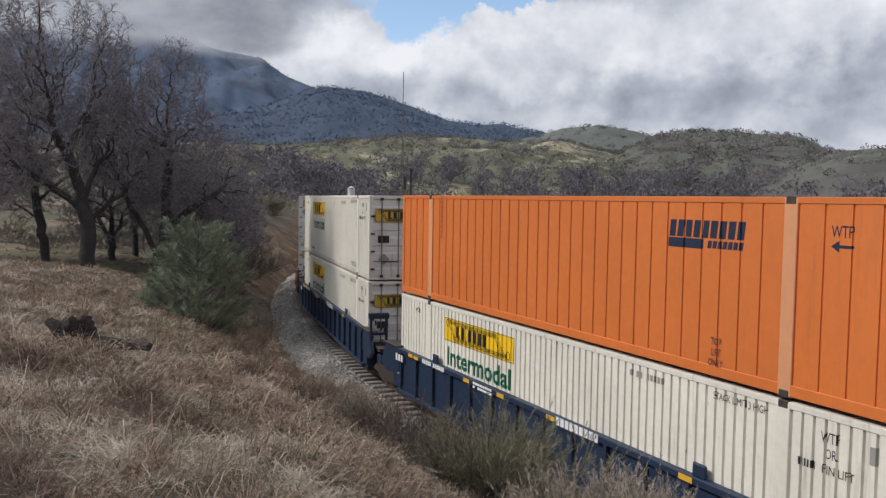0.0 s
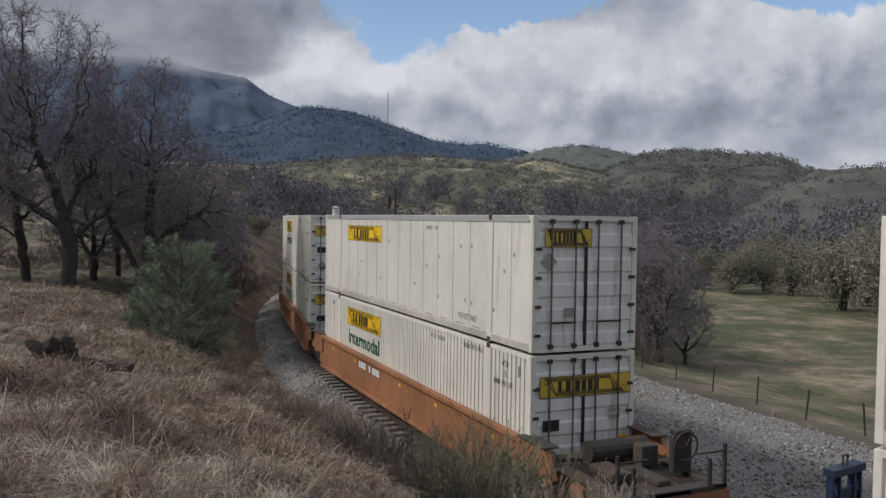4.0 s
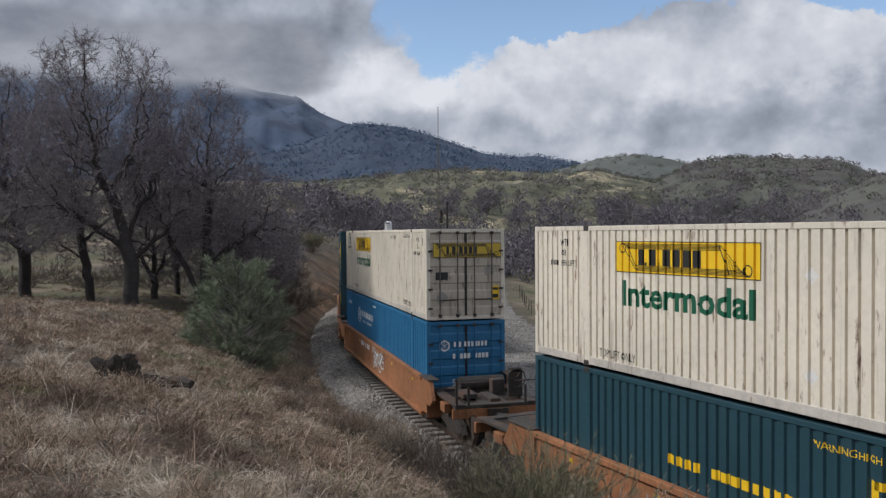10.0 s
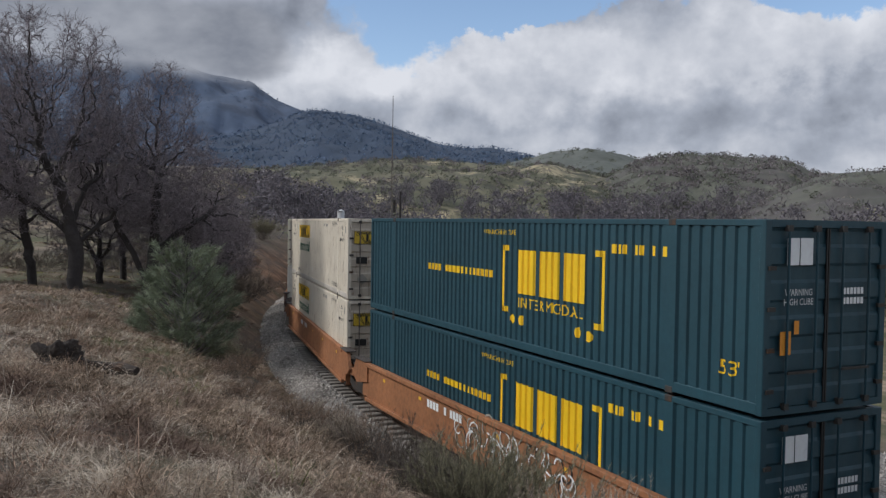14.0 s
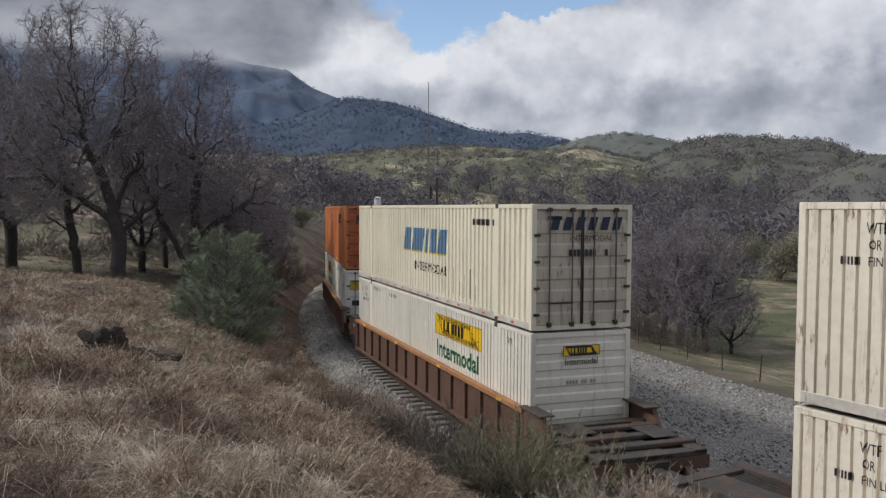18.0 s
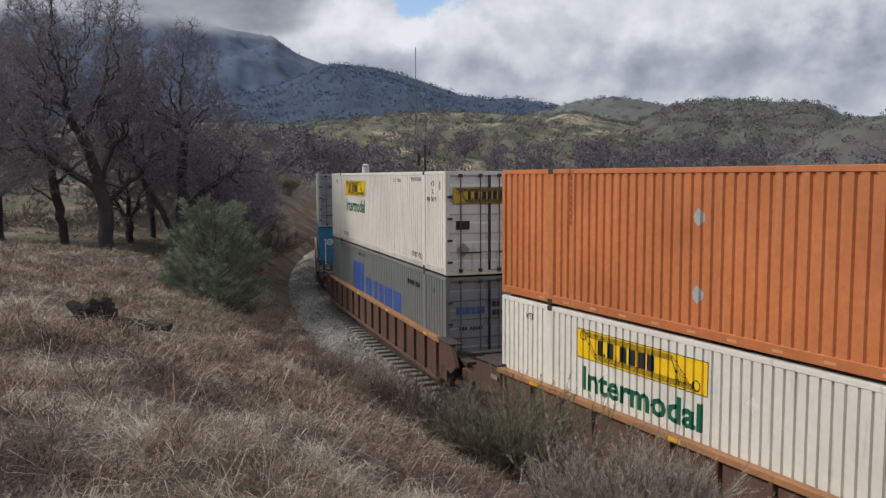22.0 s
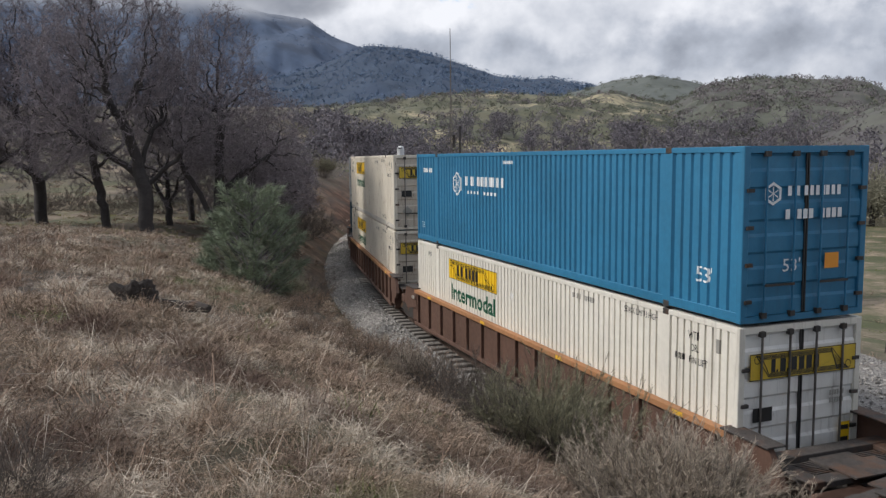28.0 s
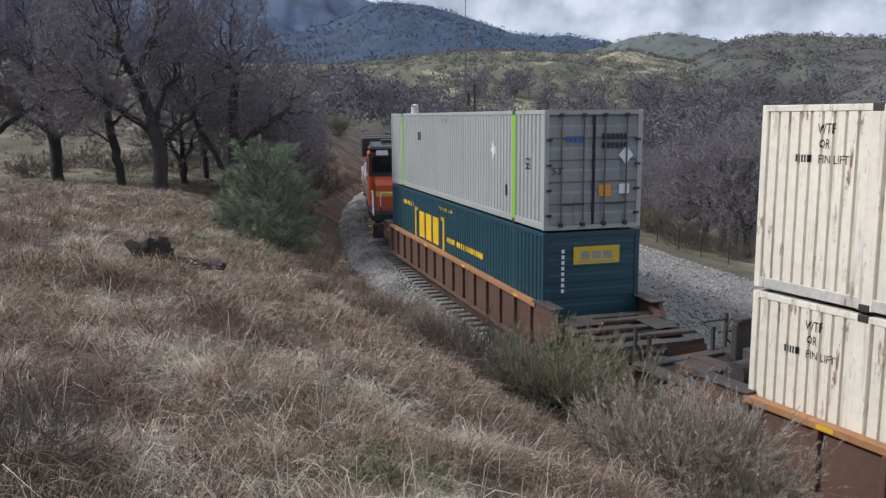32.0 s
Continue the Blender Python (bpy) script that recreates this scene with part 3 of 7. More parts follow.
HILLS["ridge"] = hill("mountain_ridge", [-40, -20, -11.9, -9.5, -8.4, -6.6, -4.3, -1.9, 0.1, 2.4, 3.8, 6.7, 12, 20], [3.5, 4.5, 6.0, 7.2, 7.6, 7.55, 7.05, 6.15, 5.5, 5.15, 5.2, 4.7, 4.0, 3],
                      800, 1500, 2200, M["mountain"], "forested ridge running down from the mountain, tinted with painted haze", seed=21)
HILLS["back"] = hill("back_hill", [-4, 0, 2, 5, 6.7, 8.2, 10.5, 12.7, 14.6, 18, 26, 40], [-0.4, 1.6, 3.2, 4.2, 4.6, 5.05, 5.2, 4.9, 4.4, 3.9, 3.4, 3], 500, 900, 1300, M["hill_far"],
                     "hazy scrub-covered hill", seed=31)
HILLS["right"] = hill("scrub_hill", [2, 5, 8, 11, 13, 14.4, 17.1, 18.9, 21.3, 23.3, 25, 28, 34, 50], [-1.0, 0.8, 2.2, 3.0, 3.9, 4.4, 4.8, 4.8, 4.6, 4.35, 3.4, 3.0, 3.4, 4], 200, 430, 640, M["hill_grass"],
                      "round hill with scattered oak scrub", seed=41)
HILLS["knoll"] = hill("knoll", [16.5, 18.5, 21, 23.5, 25, 26, 28, 31, 36, 46], [-1.8, -0.6, 1.4, 2.6, 3.3, 3.5, 3.6, 3.7, 3.5, 3], 140, 260, 360, M["hill_grass"], "low tawny knoll with rocks", seed=51)
# the palest spots paint patches of sunlight into the foothill's grass
M["foot_grass"] = material("foothill_painted_sun", (0.140, 0.134, 0.088), 0.95, 0, 0.35, 0.012, 0.12, 0.5, 0.3,
                           [((0.100, 0.104, 0.066), 0.44, 0.56, 0.045), ((0.40, 0.345, 0.225), 0.53, 0.64, 0.05), ((0.075, 0.076, 0.058), 0.54, 0.62, 0.09)])
HILLS["foot"] = hill("foothill", [-46, -30, -20, -14, -11.1, -7.3, -1.9, 4.4, 8.2, 12, 16, 24, 34], [2.6, 2.6, 3.0, 3.4, 3.6, 3.9, 4.4, 4.1, 4.1, 3.2, 2.6, 2.0, 1.6], 180, 420, 620,
                     M["foot_grass"], "foothill with sun patches painted into its grass, boulders and oaks", seed=61)



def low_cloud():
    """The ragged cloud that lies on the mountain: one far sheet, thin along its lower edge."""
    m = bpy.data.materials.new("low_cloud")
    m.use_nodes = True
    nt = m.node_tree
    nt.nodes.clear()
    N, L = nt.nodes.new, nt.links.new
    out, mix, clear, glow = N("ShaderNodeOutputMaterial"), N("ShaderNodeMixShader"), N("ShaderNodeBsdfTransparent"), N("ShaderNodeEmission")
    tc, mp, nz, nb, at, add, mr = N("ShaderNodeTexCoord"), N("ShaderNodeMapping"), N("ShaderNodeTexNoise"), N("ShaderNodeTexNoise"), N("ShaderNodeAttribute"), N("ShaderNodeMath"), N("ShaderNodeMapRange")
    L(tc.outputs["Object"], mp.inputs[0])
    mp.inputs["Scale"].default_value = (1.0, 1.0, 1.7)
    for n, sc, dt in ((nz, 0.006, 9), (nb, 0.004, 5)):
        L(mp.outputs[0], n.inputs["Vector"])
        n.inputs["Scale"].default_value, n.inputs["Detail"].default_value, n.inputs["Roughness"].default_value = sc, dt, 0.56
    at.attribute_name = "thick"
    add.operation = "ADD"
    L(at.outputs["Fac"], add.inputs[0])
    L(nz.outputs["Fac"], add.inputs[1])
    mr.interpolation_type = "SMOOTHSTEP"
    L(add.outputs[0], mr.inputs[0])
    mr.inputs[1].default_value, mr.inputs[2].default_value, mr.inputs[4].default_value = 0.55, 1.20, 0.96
    # the sheet glows in greys of its own instead of taking the sun's light
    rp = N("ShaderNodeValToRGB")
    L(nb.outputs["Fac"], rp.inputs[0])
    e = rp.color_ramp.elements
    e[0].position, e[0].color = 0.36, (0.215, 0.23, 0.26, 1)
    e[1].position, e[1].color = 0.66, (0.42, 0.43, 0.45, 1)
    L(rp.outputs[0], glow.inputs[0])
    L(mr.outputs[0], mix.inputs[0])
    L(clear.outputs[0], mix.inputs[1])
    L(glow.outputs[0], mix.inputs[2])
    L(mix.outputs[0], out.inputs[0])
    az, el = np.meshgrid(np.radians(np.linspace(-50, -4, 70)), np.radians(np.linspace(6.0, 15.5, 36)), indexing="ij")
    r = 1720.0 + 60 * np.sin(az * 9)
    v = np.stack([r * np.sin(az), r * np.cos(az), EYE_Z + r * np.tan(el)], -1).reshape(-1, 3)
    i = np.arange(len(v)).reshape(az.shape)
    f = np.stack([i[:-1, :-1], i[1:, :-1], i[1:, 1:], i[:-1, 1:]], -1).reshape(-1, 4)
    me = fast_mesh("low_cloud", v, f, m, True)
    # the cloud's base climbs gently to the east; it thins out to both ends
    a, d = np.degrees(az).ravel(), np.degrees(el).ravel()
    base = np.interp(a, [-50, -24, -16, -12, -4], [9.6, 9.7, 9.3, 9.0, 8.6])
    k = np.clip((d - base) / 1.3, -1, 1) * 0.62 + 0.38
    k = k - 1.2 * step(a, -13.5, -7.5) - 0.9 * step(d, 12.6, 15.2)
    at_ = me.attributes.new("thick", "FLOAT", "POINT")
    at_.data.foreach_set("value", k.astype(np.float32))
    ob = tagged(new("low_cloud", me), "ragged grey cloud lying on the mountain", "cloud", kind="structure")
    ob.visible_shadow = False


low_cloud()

# ---- lettering ----
def text_mesh(words, height, width=0.0, bold=0.0):
    """A flat mesh of words in the built-in font, centred; reads along +x with +y up."""
    cu = bpy.data.curves.new("words", "FONT")
    cu.body, cu.align_x, cu.align_y, cu.size, cu.offset, cu.resolution_u = words, "CENTER", "CENTER", 1.0, bold, 2
    ob = bpy.data.objects.new("words", cu)
    me = bpy.data.meshes.new_from_object(ob)
    bpy.data.objects.remove(ob)
    bpy.data.curves.remove(cu)
    co = np.empty(len(me.vertices) * 3, np.float32)
    me.vertices.foreach_get("co", co)
    co = co.reshape(-1, 3)
    lo, hi = co.min(0), co.max(0)
    k = height / max(hi[1] - lo[1], 1e-6)
    co = (co - (lo + hi) / 2) * k
    if width:
        co[:, 0] *= width / max(co[:, 0].max() * 2, 1e-6)
    me.vertices.foreach_set("co", co.ravel())
    me.update()
    return me


def flat(*polys):
    """A flat mesh of polygons given in (x, y)."""
    v, f = [], []
    for p in polys:
        f.append(tuple(range(len(v), len(v) + len(p))))
        v += [(a, b, 0.0) for a, b in p]
    return mesh_of("mark", v, f)


def rect(x0, x1, y0, y1, lean=0.0):
    return [(x0, y0), (x1, y0), (x1 + lean, y1), (x0 + lean, y1)]


def bars(n, w, h, gap=0.3, lines=1, seed=0):
    """Plain bars in place of writing: n marks of width w and height h."""
    rng = random.Random(seed)
    out = []
    for j in range(lines):
        x = -n * w * (1 + gap) / 2
        for i in range(n):
            if rng.random() > 0.12:
                out.append(rect(x, x + w, -j * h * 1.5 - h / 2, -j * h * 1.5 + h / 2))
            x += w * (1 + gap)
    return flat(*out)


# faces of a container: where a mark on it goes, by distance along as seen from outside (to the right) and height
SIDE_Y, LEN, HIGH = 1.30, 8.077, 2.896


def on_face(ob, face, along, z, proud=0.006):
    if face == "side":            # towards the slope: seen with the far end at the left
        m = Matrix(((-1, 0, 0, -along), (0, 0, 1, SIDE_Y + proud), (0, 1, 0, z), (0, 0, 0, 1)))
    elif face == "side_b":
        m = Matrix(((1, 0, 0, along), (0, 0, -1, -SIDE_Y - proud), (0, 1, 0, z), (0, 0, 0, 1)))
    elif face == "end":           # the end at -x
        m = Matrix(((0, 0, -1, -LEN - proud), (-1, 0, 0, -along), (0, 1, 0, z), (0, 0, 0, 1)))
    else:                         # the end at +x
        m = Matrix(((0, 0, 1, LEN + proud), (1, 0, 0, along), (0, 1, 0, z), (0, 0, 0, 1)))
    ob.matrix_basis = m
    return ob


STYLES = {"fine": (0.205, 0.045, 0.74), "even": (0.235, 0.04, 0.56), "wide": (0.285, 0.05, 0.60), "seam": (0.41, 0.022, 0.88), "plate": (0.98, 0.030, 0.962)}
EASES = {"fine": 0.010, "wide": 0.025, "even": 0.026, "seam": 0.008, "plate": 0.008}
PANELS = ((-LEN + 0.11, -6.22), (-5.98, 5.98), (6.22, LEN - 0.11))
FOLDS = {}            # the fold of each container's sides, by its name


def fold_points(style):
    """Where the folds of a side lie along it, and how deep."""
    period, depth, land = STYLES[style]
    ease, xs, ds = EASES[style], [], []
    for a, b in PANELS:
        n = max(1, round((b - a) / period))
        p = (b - a) / n
        xs.append(a - 0.001), ds.append(-0.012)
        for k in range(n):
            q = a + k * p
            xs += [q, q + land * p, q + land * p + ease, q + p - ease]
            ds += [0, 0, depth, depth]
        xs += [b, b + 0.001]
        ds += [0, -0.012]
    return xs, ds


def fold(me, style, face, along, z):
    """Paint on a ribbed side lies in its grooves: the mesh is cut at the folds and pressed onto the sheet."""
    ys = [v.co.y for v in me.vertices]
    if min(ys) + z < 0.195 or max(ys) + z > HIGH - 0.10:
        return me
    xs, ds = fold_points(style)
    sgn = -1 if face == "side" else 1
    lo, hi = min(v.co.x for v in me.vertices), max(v.co.x for v in me.vertices)
    bm = bmesh.new()
    bm.from_mesh(me)
    for X in xs:
        x = (X - sgn * along) * sgn
        if lo < x < hi:
            bmesh.ops.bisect_plane(bm, geom=bm.verts[:] + bm.edges[:] + bm.faces[:], plane_co=(x, 0, 0), plane_no=(1, 0, 0), dist=0.0004)
    for v in bm.verts:
        v.co.z -= 0.014 + float(np.interp(sgn * (v.co.x + along), xs, ds))
    bm.to_mesh(me)
    bm.free()
    return me


def letter_height(me):
    ys = [v.co.y for v in me.vertices]
    return max(ys) - min(ys)


def islands(me):
    """The letters of a word, each as a mesh of its own."""
    bm = bmesh.new()
    bm.from_mesh(me)
    todo, groups = set(bm.faces), []
    while todo:
        stack = [todo.pop()]
        group = set(stack)
        while stack:
            for e in stack.pop().edges:
                for f in e.link_faces:
                    if f in todo:
                        todo.discard(f)
                        group.add(f)
                        stack.append(f)
        xs = [v.co.x for f in group for v in f.verts]
        groups.append((min(xs), max(xs), group))
    out = []
    for g in sorted(groups, key=lambda g: g[0]):
        vs = list({v for f in g[2] for v in f.verts})
        at = {v: i for i, v in enumerate(vs)}
        out.append(mesh_of("letter", [v.co[:] for v in vs], [tuple(at[v] for v in f.verts) for f in g[2]]))
    bm.free()
    return out


def mark(box_, name, me, mat, face, along, z, label="", proud=0.006):
    me = me.copy()
    if name in ("name_blocks", "name_marks", "name_shapes", "dots"):     # each block is a part of its own
        for p in me.polygons:
            one = mesh_of("name_block", [me.vertices[i].co[:] for i in p.vertices], [tuple(range(len(p.vertices)))])
            if face in ("side", "side_b"):
                one = fold(one, FOLDS[box_.name], face, along, z)
            ob = on_face(part("name_block" if name != "dots" else "dot", one, M[mat], box_, label), face, along, z, proud)
        return ob
    if face in ("side", "side_b"):
        me = fold(me, FOLDS[box_.name], face, along, z)
    if name == "lettering" and face != "side_b" and letter_height(me) >= 0.27:
        for one in islands(me):
            ob = on_face(part("letter", one, M[mat], box_, label), face, along, z, proud)
        return ob
    ob = on_face(part(name, me, M[mat], box_, label), face, along, z, proud)
    return tagged(ob, kind="stuff") if len(me.polygons) > 1 else ob


# ---- containers ----
def corrugated(x0, x1, z0, z1, y, period, depth, land, out, ease=0.03):
    """A folded sheet: outer lands at y, grooves depth behind; out is +1 or -1."""
    n = max(1, round((x1 - x0) / period))
    p = (x1 - x0) / n
    xs, ys = [], []
    for k in range(n):
        a = x0 + k * p
        xs += [a, a + land * p, a + land * p + ease, a + p - ease]
        ys += [0, 0, depth, depth]
    xs.append(x1), ys.append(0)
    v = [(x, y - out * d, z) for x, d in zip(xs, ys) for z in (z0, z1)]
    f = [(2 * i, 2 * i + 1, 2 * i + 3, 2 * i + 2) if out > 0 else (2 * i, 2 * i + 2, 2 * i + 3, 2 * i + 1) for i in range(len(xs) - 1)]
    return mesh_of("side_panel", v, f)


def ribbed_wall(x, y0, y1, z0, z1, n, depth, out):
    """An end wall folded across its width into n level waves; out is +1 or -1 along x."""
    v, f = [], []
    p = (z1 - z0) / n
    zs, ds = [], []
    for k in range(n):
        a = z0 + k * p
        zs += [a, a + p * 0.45, a + p * 0.55, a + p * 0.92]
        ds += [0, 0, depth, depth]
    zs.append(z1), ds.append(0)
    for z, d in zip(zs, ds):
        v += [(x - out * d, y0, z), (x - out * d, y1, z)]
    for i in range(len(zs) - 1):
        q = (2 * i, 2 * i + 1, 2 * i + 3, 2 * i + 2)
        f.append(q if out > 0 else q[::-1])
    return mesh_of("end_wall", v, f)


def container_shell(label, side, post, doors, roof, style, bar="bar", lift="post"):
    c = thing("container", label, "shipping container", "containers on the train")
    post_m, side_m = M[post], M[side]
    period, depth, land = STYLES[style]
    ease = EASES[style]
    FOLDS[c.name] = style
    for out, y in ((1, SIDE_Y), (-1, -SIDE_Y)):
        for a, b in PANELS:
            part("side_panel", corrugated(a, b, 0.19, HIGH - 0.10, y - out * 0.012, period, depth, land, out, ease), side_m, c)
        y0, y1 = sorted((y, y - out * 0.13))
        part("top_rail", boxes((-LEN + 0.1, LEN - 0.1, y0, y1, HIGH - 0.11, HIGH - 0.012), bevel=0.008), post_m, c)
        part("bottom_rail", boxes((-LEN + 0.1, LEN - 0.1, y0, y1, 0.03, 0.20), bevel=0.01), M["white_sill"] if side in ("white", "cream", "ivory") else post_m, c)
        for x in (-6.1, 6.1):
            part("lift_post", boxes((x - 0.12, x + 0.12, y0 - (0.004 if out < 0 else 0), y1 + (0.004 if out > 0 else 0), 0.02, HIGH - 0.015), bevel=0.01), M[lift] if lift in M else post_m, c)
            for z in (0.0, HIGH - 0.118):
                part("corner_casting", boxes((x - 0.09, x + 0.09, y0 - (0.012 if out < 0 else 0), y1 + (0.012 if out > 0 else 0), z, z + 0.118), bevel=0.012), M["steel"], c)
        for x in (-LEN, LEN):
            x0, x1 = sorted((x, x - math.copysign(0.12, x)))
            part("corner_post", boxes((x0, x1, y0, y1, 0.02, HIGH - 0.01), bevel=0.012), post_m, c)
    part("roof", corrugated(-LEN + 0.12, LEN - 0.12, -SIDE_Y + 0.12, SIDE_Y - 0.12, HIGH - 0.03, 0.5, 0.02, 0.7, 1), M[roof], c).matrix_basis = Matrix(
        ((1, 0, 0, 0), (0, 0, -1, 0), (0, 1, 0, 0), (0, 0, 0, 1)))
    part("floor", boxes((-LEN + 0.1, LEN - 0.1, -SIDE_Y + 0.13, SIDE_Y - 0.13, 0.05, 0.16)), M["steel"], c)
    # the front wall at +x, the doors at -x
    part("front_wall", ribbed_wall(LEN - 0.02, -1.18, 1.18, 0.12, HIGH - 0.1, 7, 0.03 if side == "white" else 0.008, 1), side_m if doors != "door_rusty" else M["door_white"], c)
    for x in (-LEN, LEN - 0.1):
        part("end_sill", boxes((x, x + 0.1, -1.18, 1.18, 0.02, 0.13)), post_m, c)
        part("end_header", boxes((x, x + 0.1, -1.18, 1.18, HIGH - 0.12, HIGH - 0.01)), post_m, c)
    for sgn in (-1, 1):
        y0, y1 = sorted((sgn * 0.015, sgn * 1.175))
        d = part("door", ribbed_wall(-LEN + 0.025, y0, y1, 0.14, HIGH - 0.13, 5, 0.03, -1), M[doors], c)
        part("gasket", boxes((-LEN + 0.005, -LEN + 0.03, min(sgn * 0.01, sgn * 0.035), max(sgn * 0.01, sgn * 0.035), 0.14, HIGH - 0.13)), M["mark_black"], d)
        for yy in (0.28, 0.86):
            b = part("lock_rod", rods(((-LEN - 0.03, sgn * yy, 0.08), (-LEN - 0.03, sgn * yy, HIGH - 0.08), 0.02)), M["bar"] if doors.startswith(("grey", "door")) else M[doors], d)
            for z in (0.10, HIGH - 0.18):
                part("lock_keeper", boxes((-LEN - 0.055, -LEN + 0.02, sgn * yy - 0.05, sgn * yy + 0.05, z, z + 0.09)), M["steel"], d)
        part("door_handle", boxes((-LEN - 0.07, -LEN - 0.05, sgn * 0.57 - 0.30, sgn * 0.57 + 0.30, 0.62, 0.66)), M["steel"], d)
        for z in (0.35, 0.95, 1.55, 2.15):
            part("hinge", boxes((-LEN - 0.03, -LEN + 0.02, min(sgn * 1.10, sgn * 1.24), max(sgn * 1.10, sgn * 1.24), z, z + 0.06)), M["steel"], d)
    return c


def logo_panel(box_, face, along, z, w=1.95, h=0.50, mat="yellow"):
    """The yellow name board: a plain board with a dark bar between two corner shapes and a fine line round it."""
    mark(box_, "name_board", flat(rect(-w / 2, w / 2, -h / 2, h / 2)), mat, face, along, z, "yellow board")
    t = 0.014
    mark(box_, "board_edge", flat(rect(-w / 2, w / 2, h / 2 - t, h / 2), rect(-w / 2, w / 2, -h / 2, -h / 2 + t), rect(-w / 2, -w / 2 + t, -h / 2, h / 2), rect(w / 2 - t, w / 2, -h / 2, h / 2)),
         "mark_black", face, along, z, proud=0.009)
    k = w / 1.95
    # dark blocks of lettering size, on a slanting scroll of fine lines with a curl at either end
    q = h / 0.60
    blocks = [rect(a * k, (a + w_) * k, b * q, c * q) for a, w_, b, c in ((-0.60, 0.075, -0.15, 0.15), (-0.505, 0.03, -0.15, -0.09), (-0.44, 0.10, -0.15, 0.15), (-0.315, 0.03, -0.15, -0.09),
                                                                         (-0.24, 0.105, -0.15, 0.15), (-0.10, 0.10, -0.15, 0.15), (0.035, 0.105, -0.15, 0.15), (0.17, 0.105, -0.15, 0.15))]
    mark(box_, "name_marks", flat(*blocks), "mark_black", face, along, z, proud=0.011)
    t = 0.011
    lines = []
    for i in range(5):
        y = (0.25 - 0.022 * i) * q
        lines.append(rect((-0.86 + 0.02 * i) * k, 0.52 * k, y - t / 2, y + t / 2))
        lines.append(rect(-0.62 * k, (0.86 - 0.02 * i) * k, -y - t / 2, -y + t / 2))
    for x0, x1, sgn in ((-0.86, -0.64, 1), (-0.78, -0.62, 1), (0.52, 0.80, 1), (0.50, 0.62, 1)):
        lines.append([(x0 * k - t, 0.24 * q), (x0 * k + t, 0.24 * q), (x1 * k + t, -0.24 * q), (x1 * k - t, -0.24 * q)])
    for cx, cy in ((-0.85, 0.17), (0.83, -0.16)):
        for n in range(10):
            a, b = n * 0.6283, (n + 1) * 0.6283
            lines.append([((cx + r_ * math.cos(c_) / 0.9) * k * 1.0, (cy + 2.1 * r_ * math.sin(c_)) * q) for r_, c_ in ((0.040, a), (0.050, a), (0.050, b), (0.040, b))])
    for n in range(7):
        x = 0.57 + 0.03 * n
        lines.append([(x * k - t / 2, (0.10 - 0.045 * n) * q), (x * k + t / 2, (0.10 - 0.045 * n) * q), ((x + 0.05) * k + t / 2, -0.2 * q), ((x + 0.05) * k - t / 2, -0.2 * q)])
    mark(box_, "board_pattern", flat(*lines), "mark_black", face, along, z, proud=0.0105)


WORDS = {}


def words(text, height, width=0.0, bold=0.0):
    key = (text, height, width, bold)
    if key not in WORDS:
        WORDS[key] = text_mesh(*key)
    return WORDS[key]


